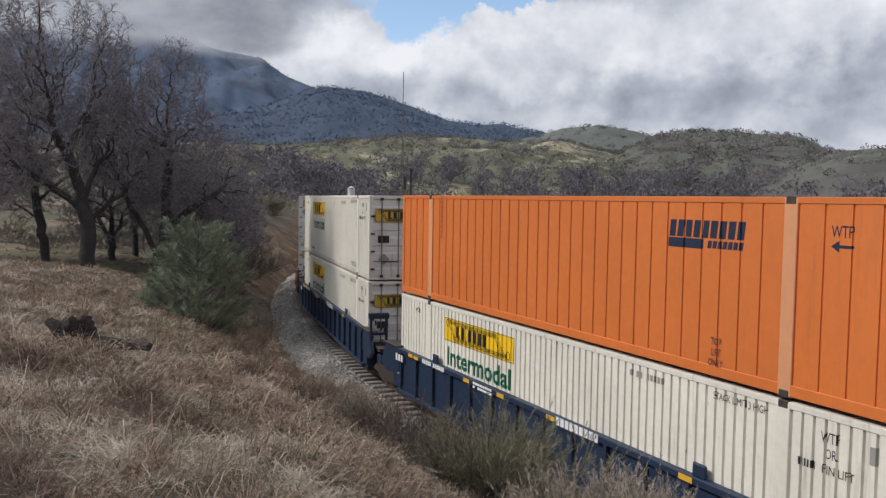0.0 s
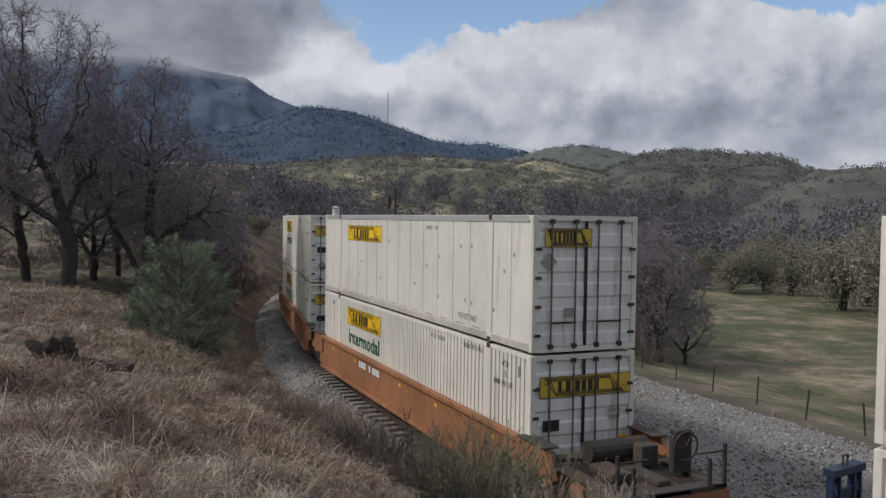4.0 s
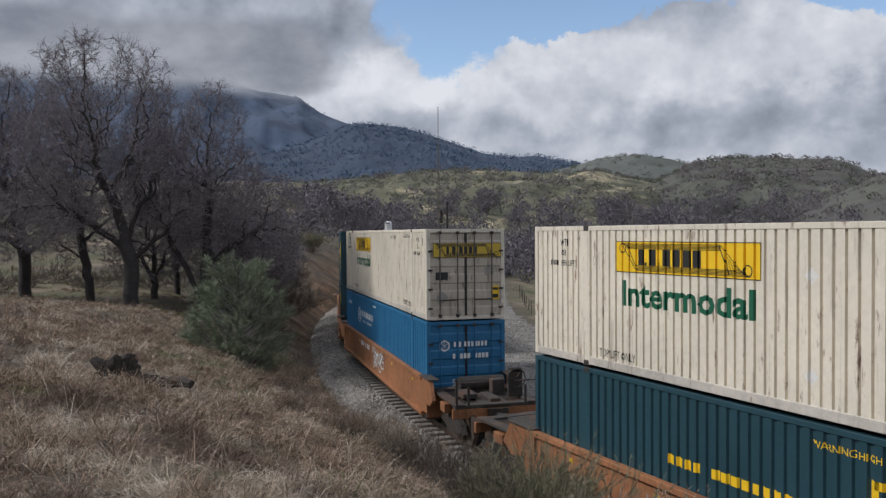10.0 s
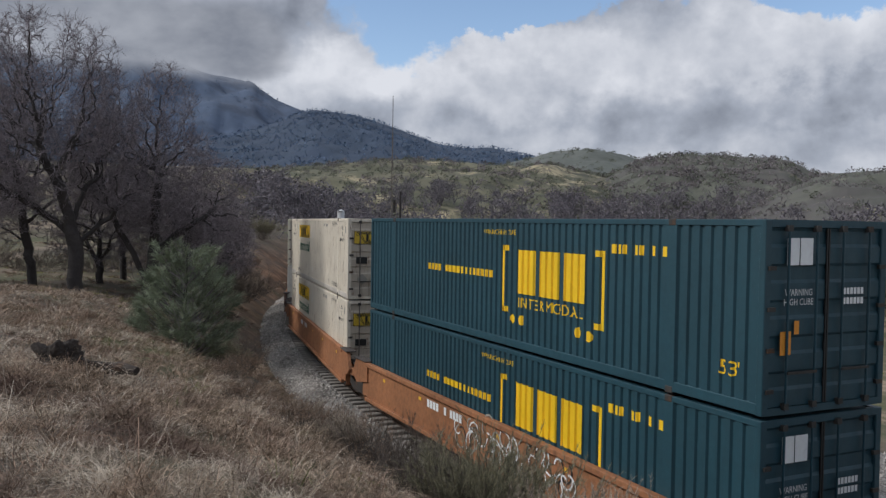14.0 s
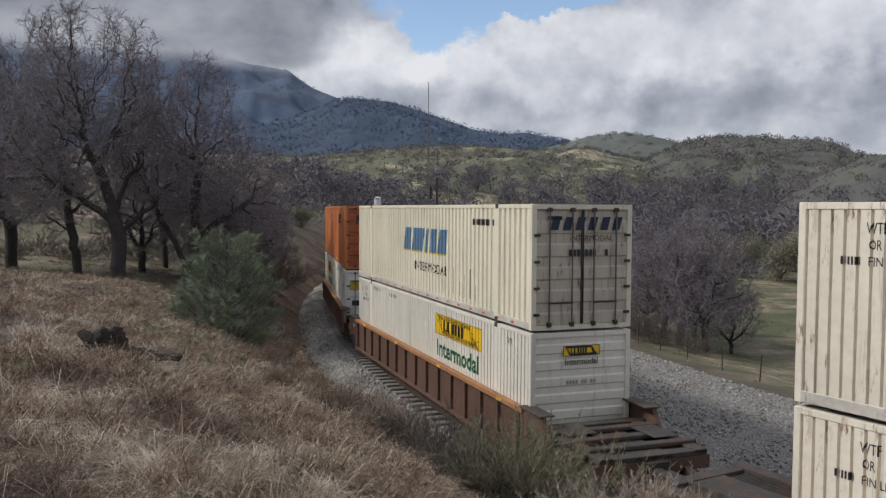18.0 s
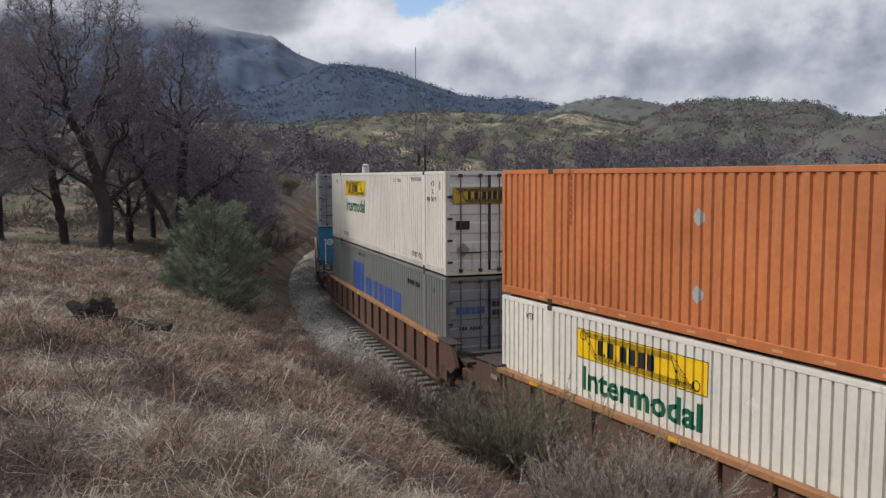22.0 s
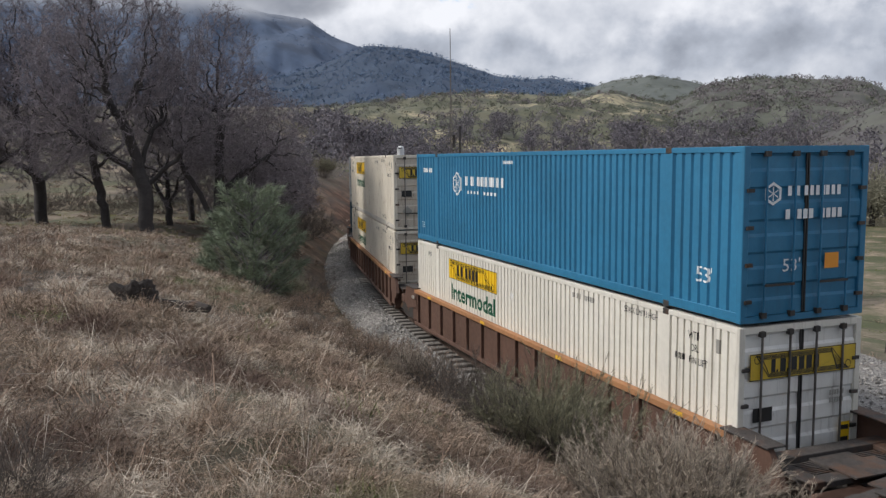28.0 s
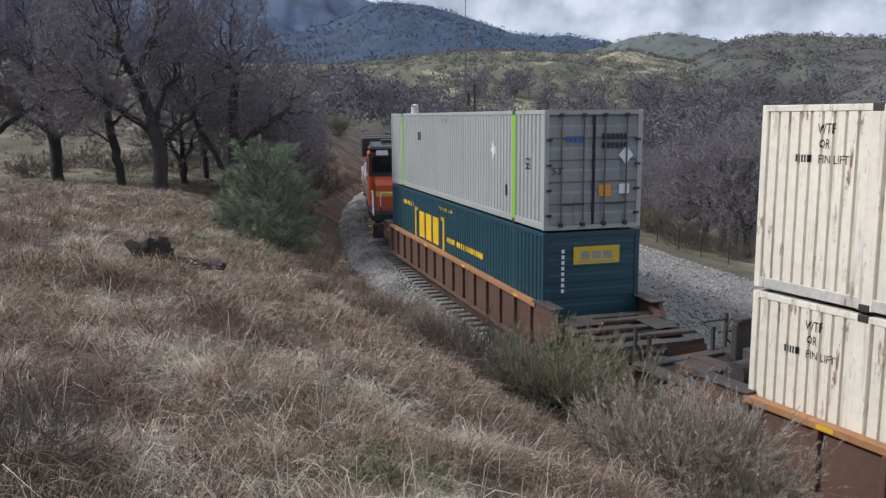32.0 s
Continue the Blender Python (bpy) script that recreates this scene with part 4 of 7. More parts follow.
def white_box(kind="white"):
    """The white 53-foot box with a yellow board and green lettering."""
    doors = {"white": "door_white", "cream": "door_rusty"}.get(kind, "door_white")
    label = {"white": "white corrugated 53-foot container with yellow board and green lettering",
             "cream": "rust-streaked cream 53-foot container with yellow board and green lettering"}[kind]
    c = container_shell(label, kind, kind, doors, "roof_white", "fine")
    for face in ("side", "side_b"):
        k = 1 if face == "side" else -1
        logo_panel(c, face, -3.32 * k, 2.28, 3.65, 0.60)
        mark(c, "lettering", words("Intermodal", 0.50, 3.30, 0.028), "mark_green", face, -3.28 * k, 1.58, "green painted word")
        mark(c, "lettering", words("TOP LIFT ONLY", 0.16, 1.12), "mark_black", face, 5.35 * k, 0.36)
        mark(c, "lettering", words("TOP LIFT ONLY", 0.16, 1.12), "mark_black", face, -5.1 * k, 0.34)
        mark(c, "lettering", words("STACK LIMIT 3 HIGH", 0.12, 1.10), "mark_black", face, 5.27 * k, 2.66)
        mark(c, "stencil_mark", bars(10, 0.07, 0.11, 0.35, 1, 4), "mark_grey", face, 3.1 * k, 2.62)
        for e in (-1, 1):
            mark(c, "lettering", words("WTP", 0.15, 0.30), "mark_black", face, 6.9 * e, 2.54)
            if kind == "cream" or e * k > 0:
                mark(c, "lettering", words("OR", 0.14, 0.18), "mark_black", face, 6.92 * e, 2.32)
                mark(c, "stencil_mark", bars(6, 0.03, 0.11, 0.7, 1, 5), "mark_black", face, 6.9 * e - 0.36, 2.10)
                mark(c, "lettering", words("PIN LIFT", 0.12, 0.50), "mark_black", face, 6.9 * e + 0.14, 2.10)
        mark(c, "placard_holder", flat(*[[(0.13 * math.sin(a), 0.13 * math.cos(a)) for a in (0, 1.571, 3.142, 4.712)]]), "door_white", face, -0.55 * k, 2.1, "diamond placard holder")
        mark(c, "placard_holder", flat(*[[(0.13 * math.sin(a), 0.13 * math.cos(a)) for a in (0, 1.571, 3.142, 4.712)]]), "door_white", face, -0.55 * k, 0.62, "diamond placard holder")
        mark(c, "handhold_slots", flat(rect(-0.05, 0.05, -0.12, 0.12)), "mark_grey", face, 7.55 * k, 2.48)
    logo_panel(c, "end", 0.05, 2.21, 2.26, 0.45, "yellow_dull")
    mark(c, "sticker", flat(rect(-0.12, 0.12, -0.22, 0.22)), "yellow", "end", 0.98, 0.85, "yellow warning sticker", proud=0.012)
    mark(c, "sticker_print", flat(rect(-0.09, 0.09, 0.08, 0.16), rect(-0.09, 0.09, -0.17, -0.05)), "mark_black", "end", 0.98, 0.85, proud=0.016)
    mark(c, "sticker", bars(6, 0.045, 0.09, 0.2, 2, 8), "mark_grey", "end", 0.78, 1.62, proud=0.012)
    mark(c, "notice", flat(rect(-0.2, 0.2, -0.12, 0.12)), "mark_black", "end", -0.80, 1.40, "black notice", proud=0.012)
    mark(c, "placard_holder", flat([(0, 0.2), (0.2, 0), (0, -0.2), (-0.2, 0)]), "mark_grey", "end", -0.78, 0.72, proud=0.012)
    logo_panel(c, "front", 0, 2.45, 0.95, 0.24)
    mark(c, "lettering", words("Intermodal", 0.16, 0.85, 0.01), "mark_black", "front", 0, 2.20)
    mark(c, "stencil_mark", bars(10, 0.06, 0.09, 0.3, 1, 9), "mark_grey", "front", 0, 1.72)
    return c


def smooth_box():
    """The smooth-sided white box with panel seams and a dark top rail."""
    c = container_shell("smooth-panelled white 53-foot container with yellow board and grey top rail", "white", "white", "door_white", "roof_white", "plate")
    for face in ("side", "side_b"):
        k = 1 if face == "side" else -1
        logo_panel(c, face, -3.3 * k, 2.27, 3.6, 0.52)
        mark(c, "rail_band", flat(rect(-7.9, 7.9, -0.07, 0.07)), "grey", face, 0, HIGH - 0.09, "grey top band", proud=0.004)
        mark(c, "lettering", words("TOP LIFT ONLY", 0.14, 1.1), "mark_black", face, 4.9 * k, 0.42)
        mark(c, "stencil_mark", bars(9, 0.07, 0.1, 0.3, 1, 3), "mark_grey", face, 2.6 * k, 2.55)
        rng = random.Random(5)
        mark(c, "patches", flat(*[rect(a, a + 0.09, b, b + 0.09) for a, b in [(rng.uniform(-4, 7.4), rng.uniform(0.5, 2.2)) for _ in range(16)]]), "mark_grey", face, 0, 0, "grey repair patches")
        mark(c, "sill_mark", flat(*[rect(a, a + 0.45, 0.22, 0.245) for a in np.arange(-5.6, 5.2, 0.98)]), "mark_grey", face, 0, 0)
    logo_panel(c, "end", -0.45, 2.42, 1.15, 0.40, "yellow_dull")
    mark(c, "sticker", flat([(0, 0.2), (0.2, 0), (0, -0.2), (-0.2, 0)]), "mark_grey", "end", -0.92, 1.92, proud=0.012)
    mark(c, "sticker", flat(rect(-0.12, 0.12, -0.1, 0.1)), "mark_grey", "end", -0.42, 0.85, proud=0.012)
    return c


def orange_box(faded=False):
    if faded:
        c = container_shell("faded orange corrugated 53-foot container with grey diamond placards", "orange_faded", "orange_faded", "orange_door", "roof_white", "even", lift="orange_faded")
        for face, k in (("side", 1), ("side_b", -1)):
            for z in (2.05, 0.75):
                mark(c, "placard_holder", flat([(0, 0.16), (0.16, 0), (0, -0.16), (-0.16, 0)]), "grey", face, -1.8 * k, z, "grey diamond placard")
            mark(c, "tape", flat(*[rect(a, a + 0.2, 0.08, 0.13) for a in np.arange(-6.5, 7.5, 0.9)]), "orange_post", face, 0, 0)
    else:
        c = container_shell("orange 53-foot container with vertical seams and dark lettering blocks", "orange", "orange", "orange_door", "roof_white", "seam", lift="orange_post")
    for face in ("side", "side_b"):
        k = 1 if face == "side" else -1
        mark(c, "name_marks", flat(*[rect(a, a + 0.145, -0.14, 0.14, 0.03) for a in np.linspace(-0.84, 0.68, 9)]), "mark_navy", face, 4.41 * k, 2.36, "dark slanting name blocks")
        mark(c, "name_band", flat(rect(-0.86, -0.02, -0.08, 0.08), *[rect(a, a + 0.085, -0.06, 0.06, 0.02) for a in np.linspace(0.08, 0.74, 7)]), "mark_navy", face, 4.39 * k, 2.12)
        mark(c, "lettering", words("TOP\nLIFT\nONLY", 0.46, 0.32), "mark_navy", face, 4.75 * k, 0.42)
        mark(c, "lettering", words("WTP", 0.16, 0.34), "mark_navy", face, 6.95 * k, 2.42)
        mark(c, "arrow", flat([(-0.17, 0), (-0.04, 0.08), (-0.04, 0.02), (0.17, 0.02), (0.17, -0.02), (-0.04, -0.02), (-0.04, -0.08)]), "mark_navy", face, 6.95 * k, 2.22)
        mark(c, "stencil_mark", flat(*[rect(-0.04, 0.04, a, a + 0.09) for a in np.arange(-0.55, 0.5, 0.13)]), "orange_door", face, -5.4 * k, 2.3)
    mark(c, "name_marks", flat(*[rect(a, a + 0.15, -0.13, 0.13, 0.03) for a in np.linspace(-0.8, 0.64, 9)], rect(-0.82, 0.8, -0.26, -0.18)), "mark_navy", "end", 0, 2.36, proud=0.012)
    return c


def teal_box():
    c = container_shell("dark teal corrugated 53-foot container with yellow name shapes", "teal", "teal", "teal", "teal", "even", lift="teal")
    for face in ("side", "side_b"):
        k = 1 if face == "side" else -1
        # square brackets round three heavy blocks
        for sgn in (-1, 1):
            a = sgn * 1.87
            mark(c, "bracket", flat(rect(a - 0.07, a + 0.07, -0.75, 0.75), rect(min(a, a - sgn * 0.26), max(a, a - sgn * 0.26), 0.63, 0.75), rect(min(a, a - sgn * 0.26), max(a, a - sgn * 0.26), -0.75, -0.63)),
                 "yellow", face, 2.34 * k, 1.54, "yellow bracket")
        heavy = [rect(a, a + 0.72, -0.48, 0.48) for a in (-1.28, -0.36, 0.56)]
        mark(c, "name_blocks", flat(*heavy), "yellow", face, 2.36 * k, 1.72, "heavy yellow name shapes")
        mark(c, "lettering", words("INTERMODAL", 0.22, 2.44), "yellow", face, 2.39 * k, 1.05)
        mark(c, "dots", flat(*[[(a + 0.11 * math.sin(q * 0.628), b + 0.11 * math.cos(q * 0.628)) for q in range(10)] for a, b in ((-1.42, 0.66), (-1.05, 0.66), (1.1, 0.66), (1.46, 0.63))]), "yellow", face, 2.34 * k, 0)
        mark(c, "stencil_mark", bars(17, 0.16, 0.17, 0.35, 1, 6), "yellow", face, -1.8 * k, 1.60)
        mark(c, "lettering", words("WARNING HIGH CUBE", 0.11, 1.55), "yellow", face, 0.23 * k, 2.58)
        mark(c, "stencil_mark", bars(10, 0.115, 0.17, 0.35, 1, 7), "yellow", face, 5.25 * k, 2.34)
        mark(c, "lettering", words("53'", 0.24, 0.42), "yellow", face, 7.42 * k, 0.63)
    mark(c, "white_panel", flat(rect(-0.26, -0.01, -0.2, 0.2), rect(0.01, 0.27, -0.2, 0.2)), "mark_white", "end", -0.62, 2.42, "white panel", proud=0.012)
    mark(c, "lettering", words("WARNING\nHIGH CUBE", 0.24, 0.6), "mark_white", "end", -0.62, 1.75, proud=0.012)
    mark(c, "stencil_mark", bars(6, 0.06, 0.1, 0.3, 2, 10), "mark_white", "end", 0.55, 1.82, proud=0.012)
    mark(c, "sticker", flat(rect(-0.28, -0.06, -0.2, 0.15), rect(0.0, 0.1, 0.1, 0.3)), "sticker_orange", "end", -0.7, 1.1, proud=0.012)
    mark(c, "name_board", flat(rect(-0.62, 0.62, -0.22, 0.22)), "yellow_dull", "front", 0.12, 2.3, "yellow name board")
    mark(c, "name_blocks", flat(*[rect(a, a + 0.24, -0.10, 0.10) for a in (-0.42, -0.12, 0.18)], rect(-0.5, 0.5, -0.18, -0.15)), "mark_grey", "front", 0.12, 2.3, proud=0.010)
    mark(c, "stencil_mark", flat(*[rect(-0.04, 0.04, a, a + 0.09) for a in np.arange(-0.6, 0.5, 0.14)]), "mark_white", "front", -0.78, 2.0)
    return c


def hexagon(r0, r1):
    ring = [[(r * math.sin(a * 1.0472), r * math.cos(a * 1.0472)) for a in range(6)] for r in (r0, r1)]
    out = [[ring[0][i], ring[0][(i + 1) % 6], ring[1][(i + 1) % 6], ring[1][i]] for i in range(6)]
    for i in range(6):
        a = i * 1.0472
        s, co = math.sin(a), math.cos(a)
        out.append([(-0.05 * co * r1, 0.05 * s * r1), (s * r1 * 0.82 - 0.08 * co * r1, co * r1 * 0.82 + 0.08 * s * r1), (s * r1 * 0.82 + 0.08 * co * r1, co * r1 * 0.82 - 0.08 * s * r1), (0.05 * co * r1, -0.05 * s * r1)])
    return flat(*out)


def blue_box(shade="blue"):
    c = container_shell("teal-blue corrugated 53-foot container with white emblem" if shade == "blue" else "bright blue corrugated 53-foot container with white emblem", shade, shade, shade, shade, "even", lift=shade)
    for face in ("side", "side_b"):
        k = 1 if face == "side" else -1
        ea, na, nw, ez = (-4.38, -3.72, 2.68, 1.98) if k > 0 else (0.55, 1.08, 3.54, 1.86)
        mark(c, "emblem", hexagon(0.36, 0.29), "mark_white", face, ea, ez, "white six-sided emblem")
        mark(c, "name_marks", flat(*[rect(a * nw / 1.9, (a + 0.13) * nw / 1.9, -0.13, 0.13) for a in (0, 0.3, 0.62, 0.82, 1.02, 1.22, 1.34, 1.55, 1.76)]), "mark_white", face, na, ez + 0.10, "row of white blocks")
        mark(c, "stencil_mark", bars(9, 0.16, 0.09, 0.5, 1, 12), "mark_white", face, na + 1.2, ez - 0.22)
        mark(c, "lettering", words("53'", 0.28, 0.42), "mark_white", face, 7.14 * k, 0.72)
        mark(c, "stencil_mark", bars(9, 0.075, 0.14, 0.35, 1, 13), "mark_white", face, -7.0 * k, 2.36)
        mark(c, "stencil_mark", bars(9, 0.06, 0.08, 0.3, 1, 14), "mark_white", face, -0.8 * k, 2.62)
        mark(c, "lettering", words("53'", 0.18, 0.28), "mark_white", face, -7.5 * k, 0.55)
    for face in ("end", "front"):
        mark(c, "emblem", hexagon(0.19, 0.14), "mark_white", face, -0.72, 2.12, proud=0.012)
        mark(c, "name_marks", flat(*[rect(a, a + 0.075, -0.08, 0.08) for a in (0, 0.17, 0.34, 0.46, 0.58, 0.70, 0.79, 0.91, 1.03)]), "mark_white", face, -0.42, 2.16, proud=0.012)
        mark(c, "lettering", words("53'", 0.22, 0.36), "mark_white", face, -0.3 if face == "end" else -0.1, 0.95, proud=0.012)
    mark(c, "stencil_mark", bars(10, 0.09, 0.16, 0.35, 1, 15), "mark_white", "end", 0.15, 1.78, proud=0.012)
    mark(c, "sticker", flat(rect(-0.15, 0.15, -0.13, 0.13)), "sticker_orange", "end", 0.55, 0.98, "orange sticker", proud=0.012)
    mark(c, "stencil_mark", flat(*[rect(-0.035, 0.035, a, a + 0.1) for a in np.arange(-1.0, 0.5, 0.16)]), "mark_white", "front", -0.95, 1.75)
    mark(c, "stencil_mark", flat(*[rect(-0.025, 0.025, a, a + 0.07) for a in np.arange(-1.0, 0.5, 0.10)]), "mark_white", "front", 1.0, 1.85)
    return c


def ivory_box():
    c = container_shell("ivory corrugated 53-foot container with slanting blue name shapes", "ivory", "ivory", "door_rusty", "roof_white", "wide")
    for face in ("side", "side_b"):
        k = 1 if face == "side" else -1
        sh = [rect(a, a + w, -0.36, 0.36, 0.12) for a, w in ((-1.45, 0.50), (-0.80, 0.80), (0.16, 0.18), (0.48, 0.42), (1.02, 0.52))]
        mark(c, "name_shapes", flat(*[[(a * 1.38 - 0.05, b - 0.05) for a, b in q] for q in sh]), "yellow_dull", face, 0.2 * k, 1.80, "worn yellow shadow edge", proud=0.004)
        mark(c, "name_shapes", flat(*[[(a * 1.38, b) for a, b in q] for q in sh]), "mark_steel", face, 0.2 * k, 1.80, "slanting steel-blue name shapes", proud=0.009)
        mark(c, "lettering", words("INTERMODAL", 0.28, 3.06), "mark_black", face, 0.93 * k, 0.96)
        mark(c, "stencil_mark", bars(10, 0.11, 0.16, 0.35, 1, 16), "mark_black", face, 5.2 * k, 2.43)
        mark(c, "rail_tape", flat(*[rect(a, a + 0.16, 0.08, 0.13) for a in np.arange(-6.5, 7.5, 0.9)]), "red", face, 0, 0.0, "red and white conspicuity tape")
        mark(c, "side_scuffs", flat(*[rect(a, a + 0.035, 0.35, 0.75 + 0.2 * (i % 3)) for i, a in enumerate(np.arange(2.2, 5.0, 0.41))]), "mark_grey", face, 0, 0)
    mark(c, "name_shapes", flat(*[rect(a, a + 0.2, -0.15, 0.15, 0.08) for a in np.linspace(-0.85, 0.75, 6)], rect(-0.9, -0.55, 0.08, 0.17)), "mark_navy", "end", 0, 2.45, proud=0.012)
    mark(c, "lettering", words("INTERMODAL", 0.13, 1.1), "mark_black", "end", 0.22, 2.12, proud=0.012)
    mark(c, "stencil_mark", bars(10, 0.08, 0.15, 0.3, 1, 17), "mark_black", "end", 0.15, 1.78, proud=0.012)
    return c


def grey_box():
    """Light grey with green lift posts."""
    c = container_shell("light grey corrugated 53-foot container with lime-green lift posts", "grey", "grey", "grey_door", "grey", "even", lift="green")
    for face in ("side", "side_b"):
        k = 1 if face == "side" else -1
        mark(c, "lettering", words("53'", 0.30, 0.42), "mark_navy", face, 7.08 * k, 1.58)
        mark(c, "name_marks", flat(rect(-0.2, -0.05, -0.15, 0.15), rect(0.0, 0.15, -0.15, 0.15)), "mark_navy", face, -3.5 * k, 2.05)
        mark(c, "placard", flat([(0, 0.25), (0.17, 0), (0, -0.25), (-0.17, 0)]), "mark_white", face, 4.48 * k, 1.83, "white diamond placard")
        mark(c, "stencil_mark", bars(9, 0.07, 0.1, 0.35, 1, 18), "mark_grey", face, -0.2 * k, 2.62)
        mark(c, "stencil_mark", flat(rect(-0.08, 0.08, -0.15, 0.15)), "mark_navy", face, 5.55 * k, 0.8)
    mark(c, "stencil_mark", bars(6, 0.09, 0.14, 0.3, 2, 19), "mark_black", "end", 0.55, 2.25, proud=0.012)
    mark(c, "name_marks", bars(4, 0.09, 0.14, 0.3, 1, 20), "mark_blue", "end", -0.5, 2.2, proud=0.012)
    mark(c, "placard", flat([(0, 0.22), (0.2, 0), (0, -0.22), (-0.2, 0)]), "mark_white", "end", 0.85, 1.8, proud=0.012)
    mark(c, "sticker", flat(rect(-0.16, 0.16, -0.14, 0.14)), "sticker_orange", "end", 0.30, 0.95, "orange sticker", proud=0.012)
    mark(c, "sticker", flat(rect(-0.14, 0.14, -0.12, 0.12)), "mark_white", "end", 0.82, 0.98, "white sticker", proud=0.012)
    mark(c, "lettering", words("53'", 0.18, 0.28), "mark_black", "end", -0.95, 1.45, proud=0.012)
    return c


def steel_box():
    """Dark grey with large blue name shapes."""
    c = container_shell("dull grey corrugated 53-foot container with large blue name blocks", "grey_dark", "grey_dark", "grey_door", "grey_dark", "even", lift="grey_dark")
    for face in ("side", "side_b"):
        k = 1 if face == "side" else -1
        sh = [rect(-2.9, -1.5, -0.85, 0.85)] + [rect(a, a + w, -0.85, 0.36) for a, w in ((-1.2, 0.78), (-0.20, 0.45), (0.46, 0.42), (1.05, 0.76), (1.98, 0.78))]
        mark(c, "name_blocks", flat(*[[(a * 1.28, b * 0.9) for a, b in q] for q in sh]), "mark_blue", face, -0.05 * k, 1.50, "large blue name blocks")
        mark(c, "lettering", words("WARNING HIGH CUBE", 0.14, 1.5), "mark_black", face, -2.2 * k, 2.62)
        mark(c, "stencil_mark", bars(10, 0.1, 0.15, 0.35, 1, 21), "mark_black", face, 4.93 * k, 2.37)
        mark(c, "lettering", words("WTP", 0.12, 0.26), "mark_black", face, 6.9 * k, 2.4)
    mark(c, "name_blocks", flat(*[rect(a, a + 0.1, -0.1, 0.1) for a in np.linspace(-0.4, 0.35, 6)]), "mark_blue", "end", -0.6, 1.95, proud=0.012)
    mark(c, "stencil_mark", bars(7, 0.1, 0.16, 0.35, 2, 22), "mark_black", "end", 0.55, 2.1, proud=0.012)
    mark(c, "stencil_mark", bars(9, 0.06, 0.09, 0.3, 1, 23), "mark_black", "end", -0.55, 1.45, proud=0.012)
    return c


MAKERS = {"W": lambda: white_box("white"), "C": lambda: white_box("cream"), "P": smooth_box, "O": orange_box, "F": lambda: orange_box(True), "T": teal_box, "B": blue_box, "A": lambda: blue_box("blue_bright"), "I": ivory_box, "G": grey_box, "S": steel_box}
FIRST = {}


def container(code):
    """A container of the given kind: the first is built, the next share its meshes."""
    if code not in FIRST:
        FIRST[code] = MAKERS[code]()
        return FIRST[code]
    return copy_thing(FIRST[code], Matrix())


# ---- well cars ----
def bogie(car, x):
    b = part("truck", boxes((x - 0.25, x + 0.25, -1.05, 1.05, 0.42, 0.72), bevel=0.03), M["steel"], car, "dark steel three-piece truck")
    for y in (-1.0, 1.0):
        bm = bmesh.new()
        prof = [(-1.15, 0.40), (-0.95, 0.62), (-0.5, 0.80), (0.5, 0.80), (0.95, 0.62), (1.15, 0.40), (0.8, 0.36), (0.45, 0.22), (-0.45, 0.22), (-0.8, 0.36)]
        va = [bm.verts.new((x + a, y - 0.07, z)) for a, z in prof]
        vb = [bm.verts.new((x + a, y + 0.07, z)) for a, z in prof]
        bm.faces.new(va), bm.faces.new(vb[::-1])
        for i in range(len(prof)):
            j = (i + 1) % len(prof)
            bm.faces.new((va[j], va[i], vb[i], vb[j]))
        part("side_frame", bm, M["steel"], b)
    for dx in (-0.89, 0.89):
        part("wheelset", rods(((x + dx, -0.68, 0.46), (x + dx, -0.82, 0.46), 0.46), ((x + dx, 0.68, 0.46), (x + dx, 0.82, 0.46), 0.46), ((x + dx, -0.68, 0.46), (x + dx, 0.68, 0.46), 0.09), n=20), M["wheel"], b)


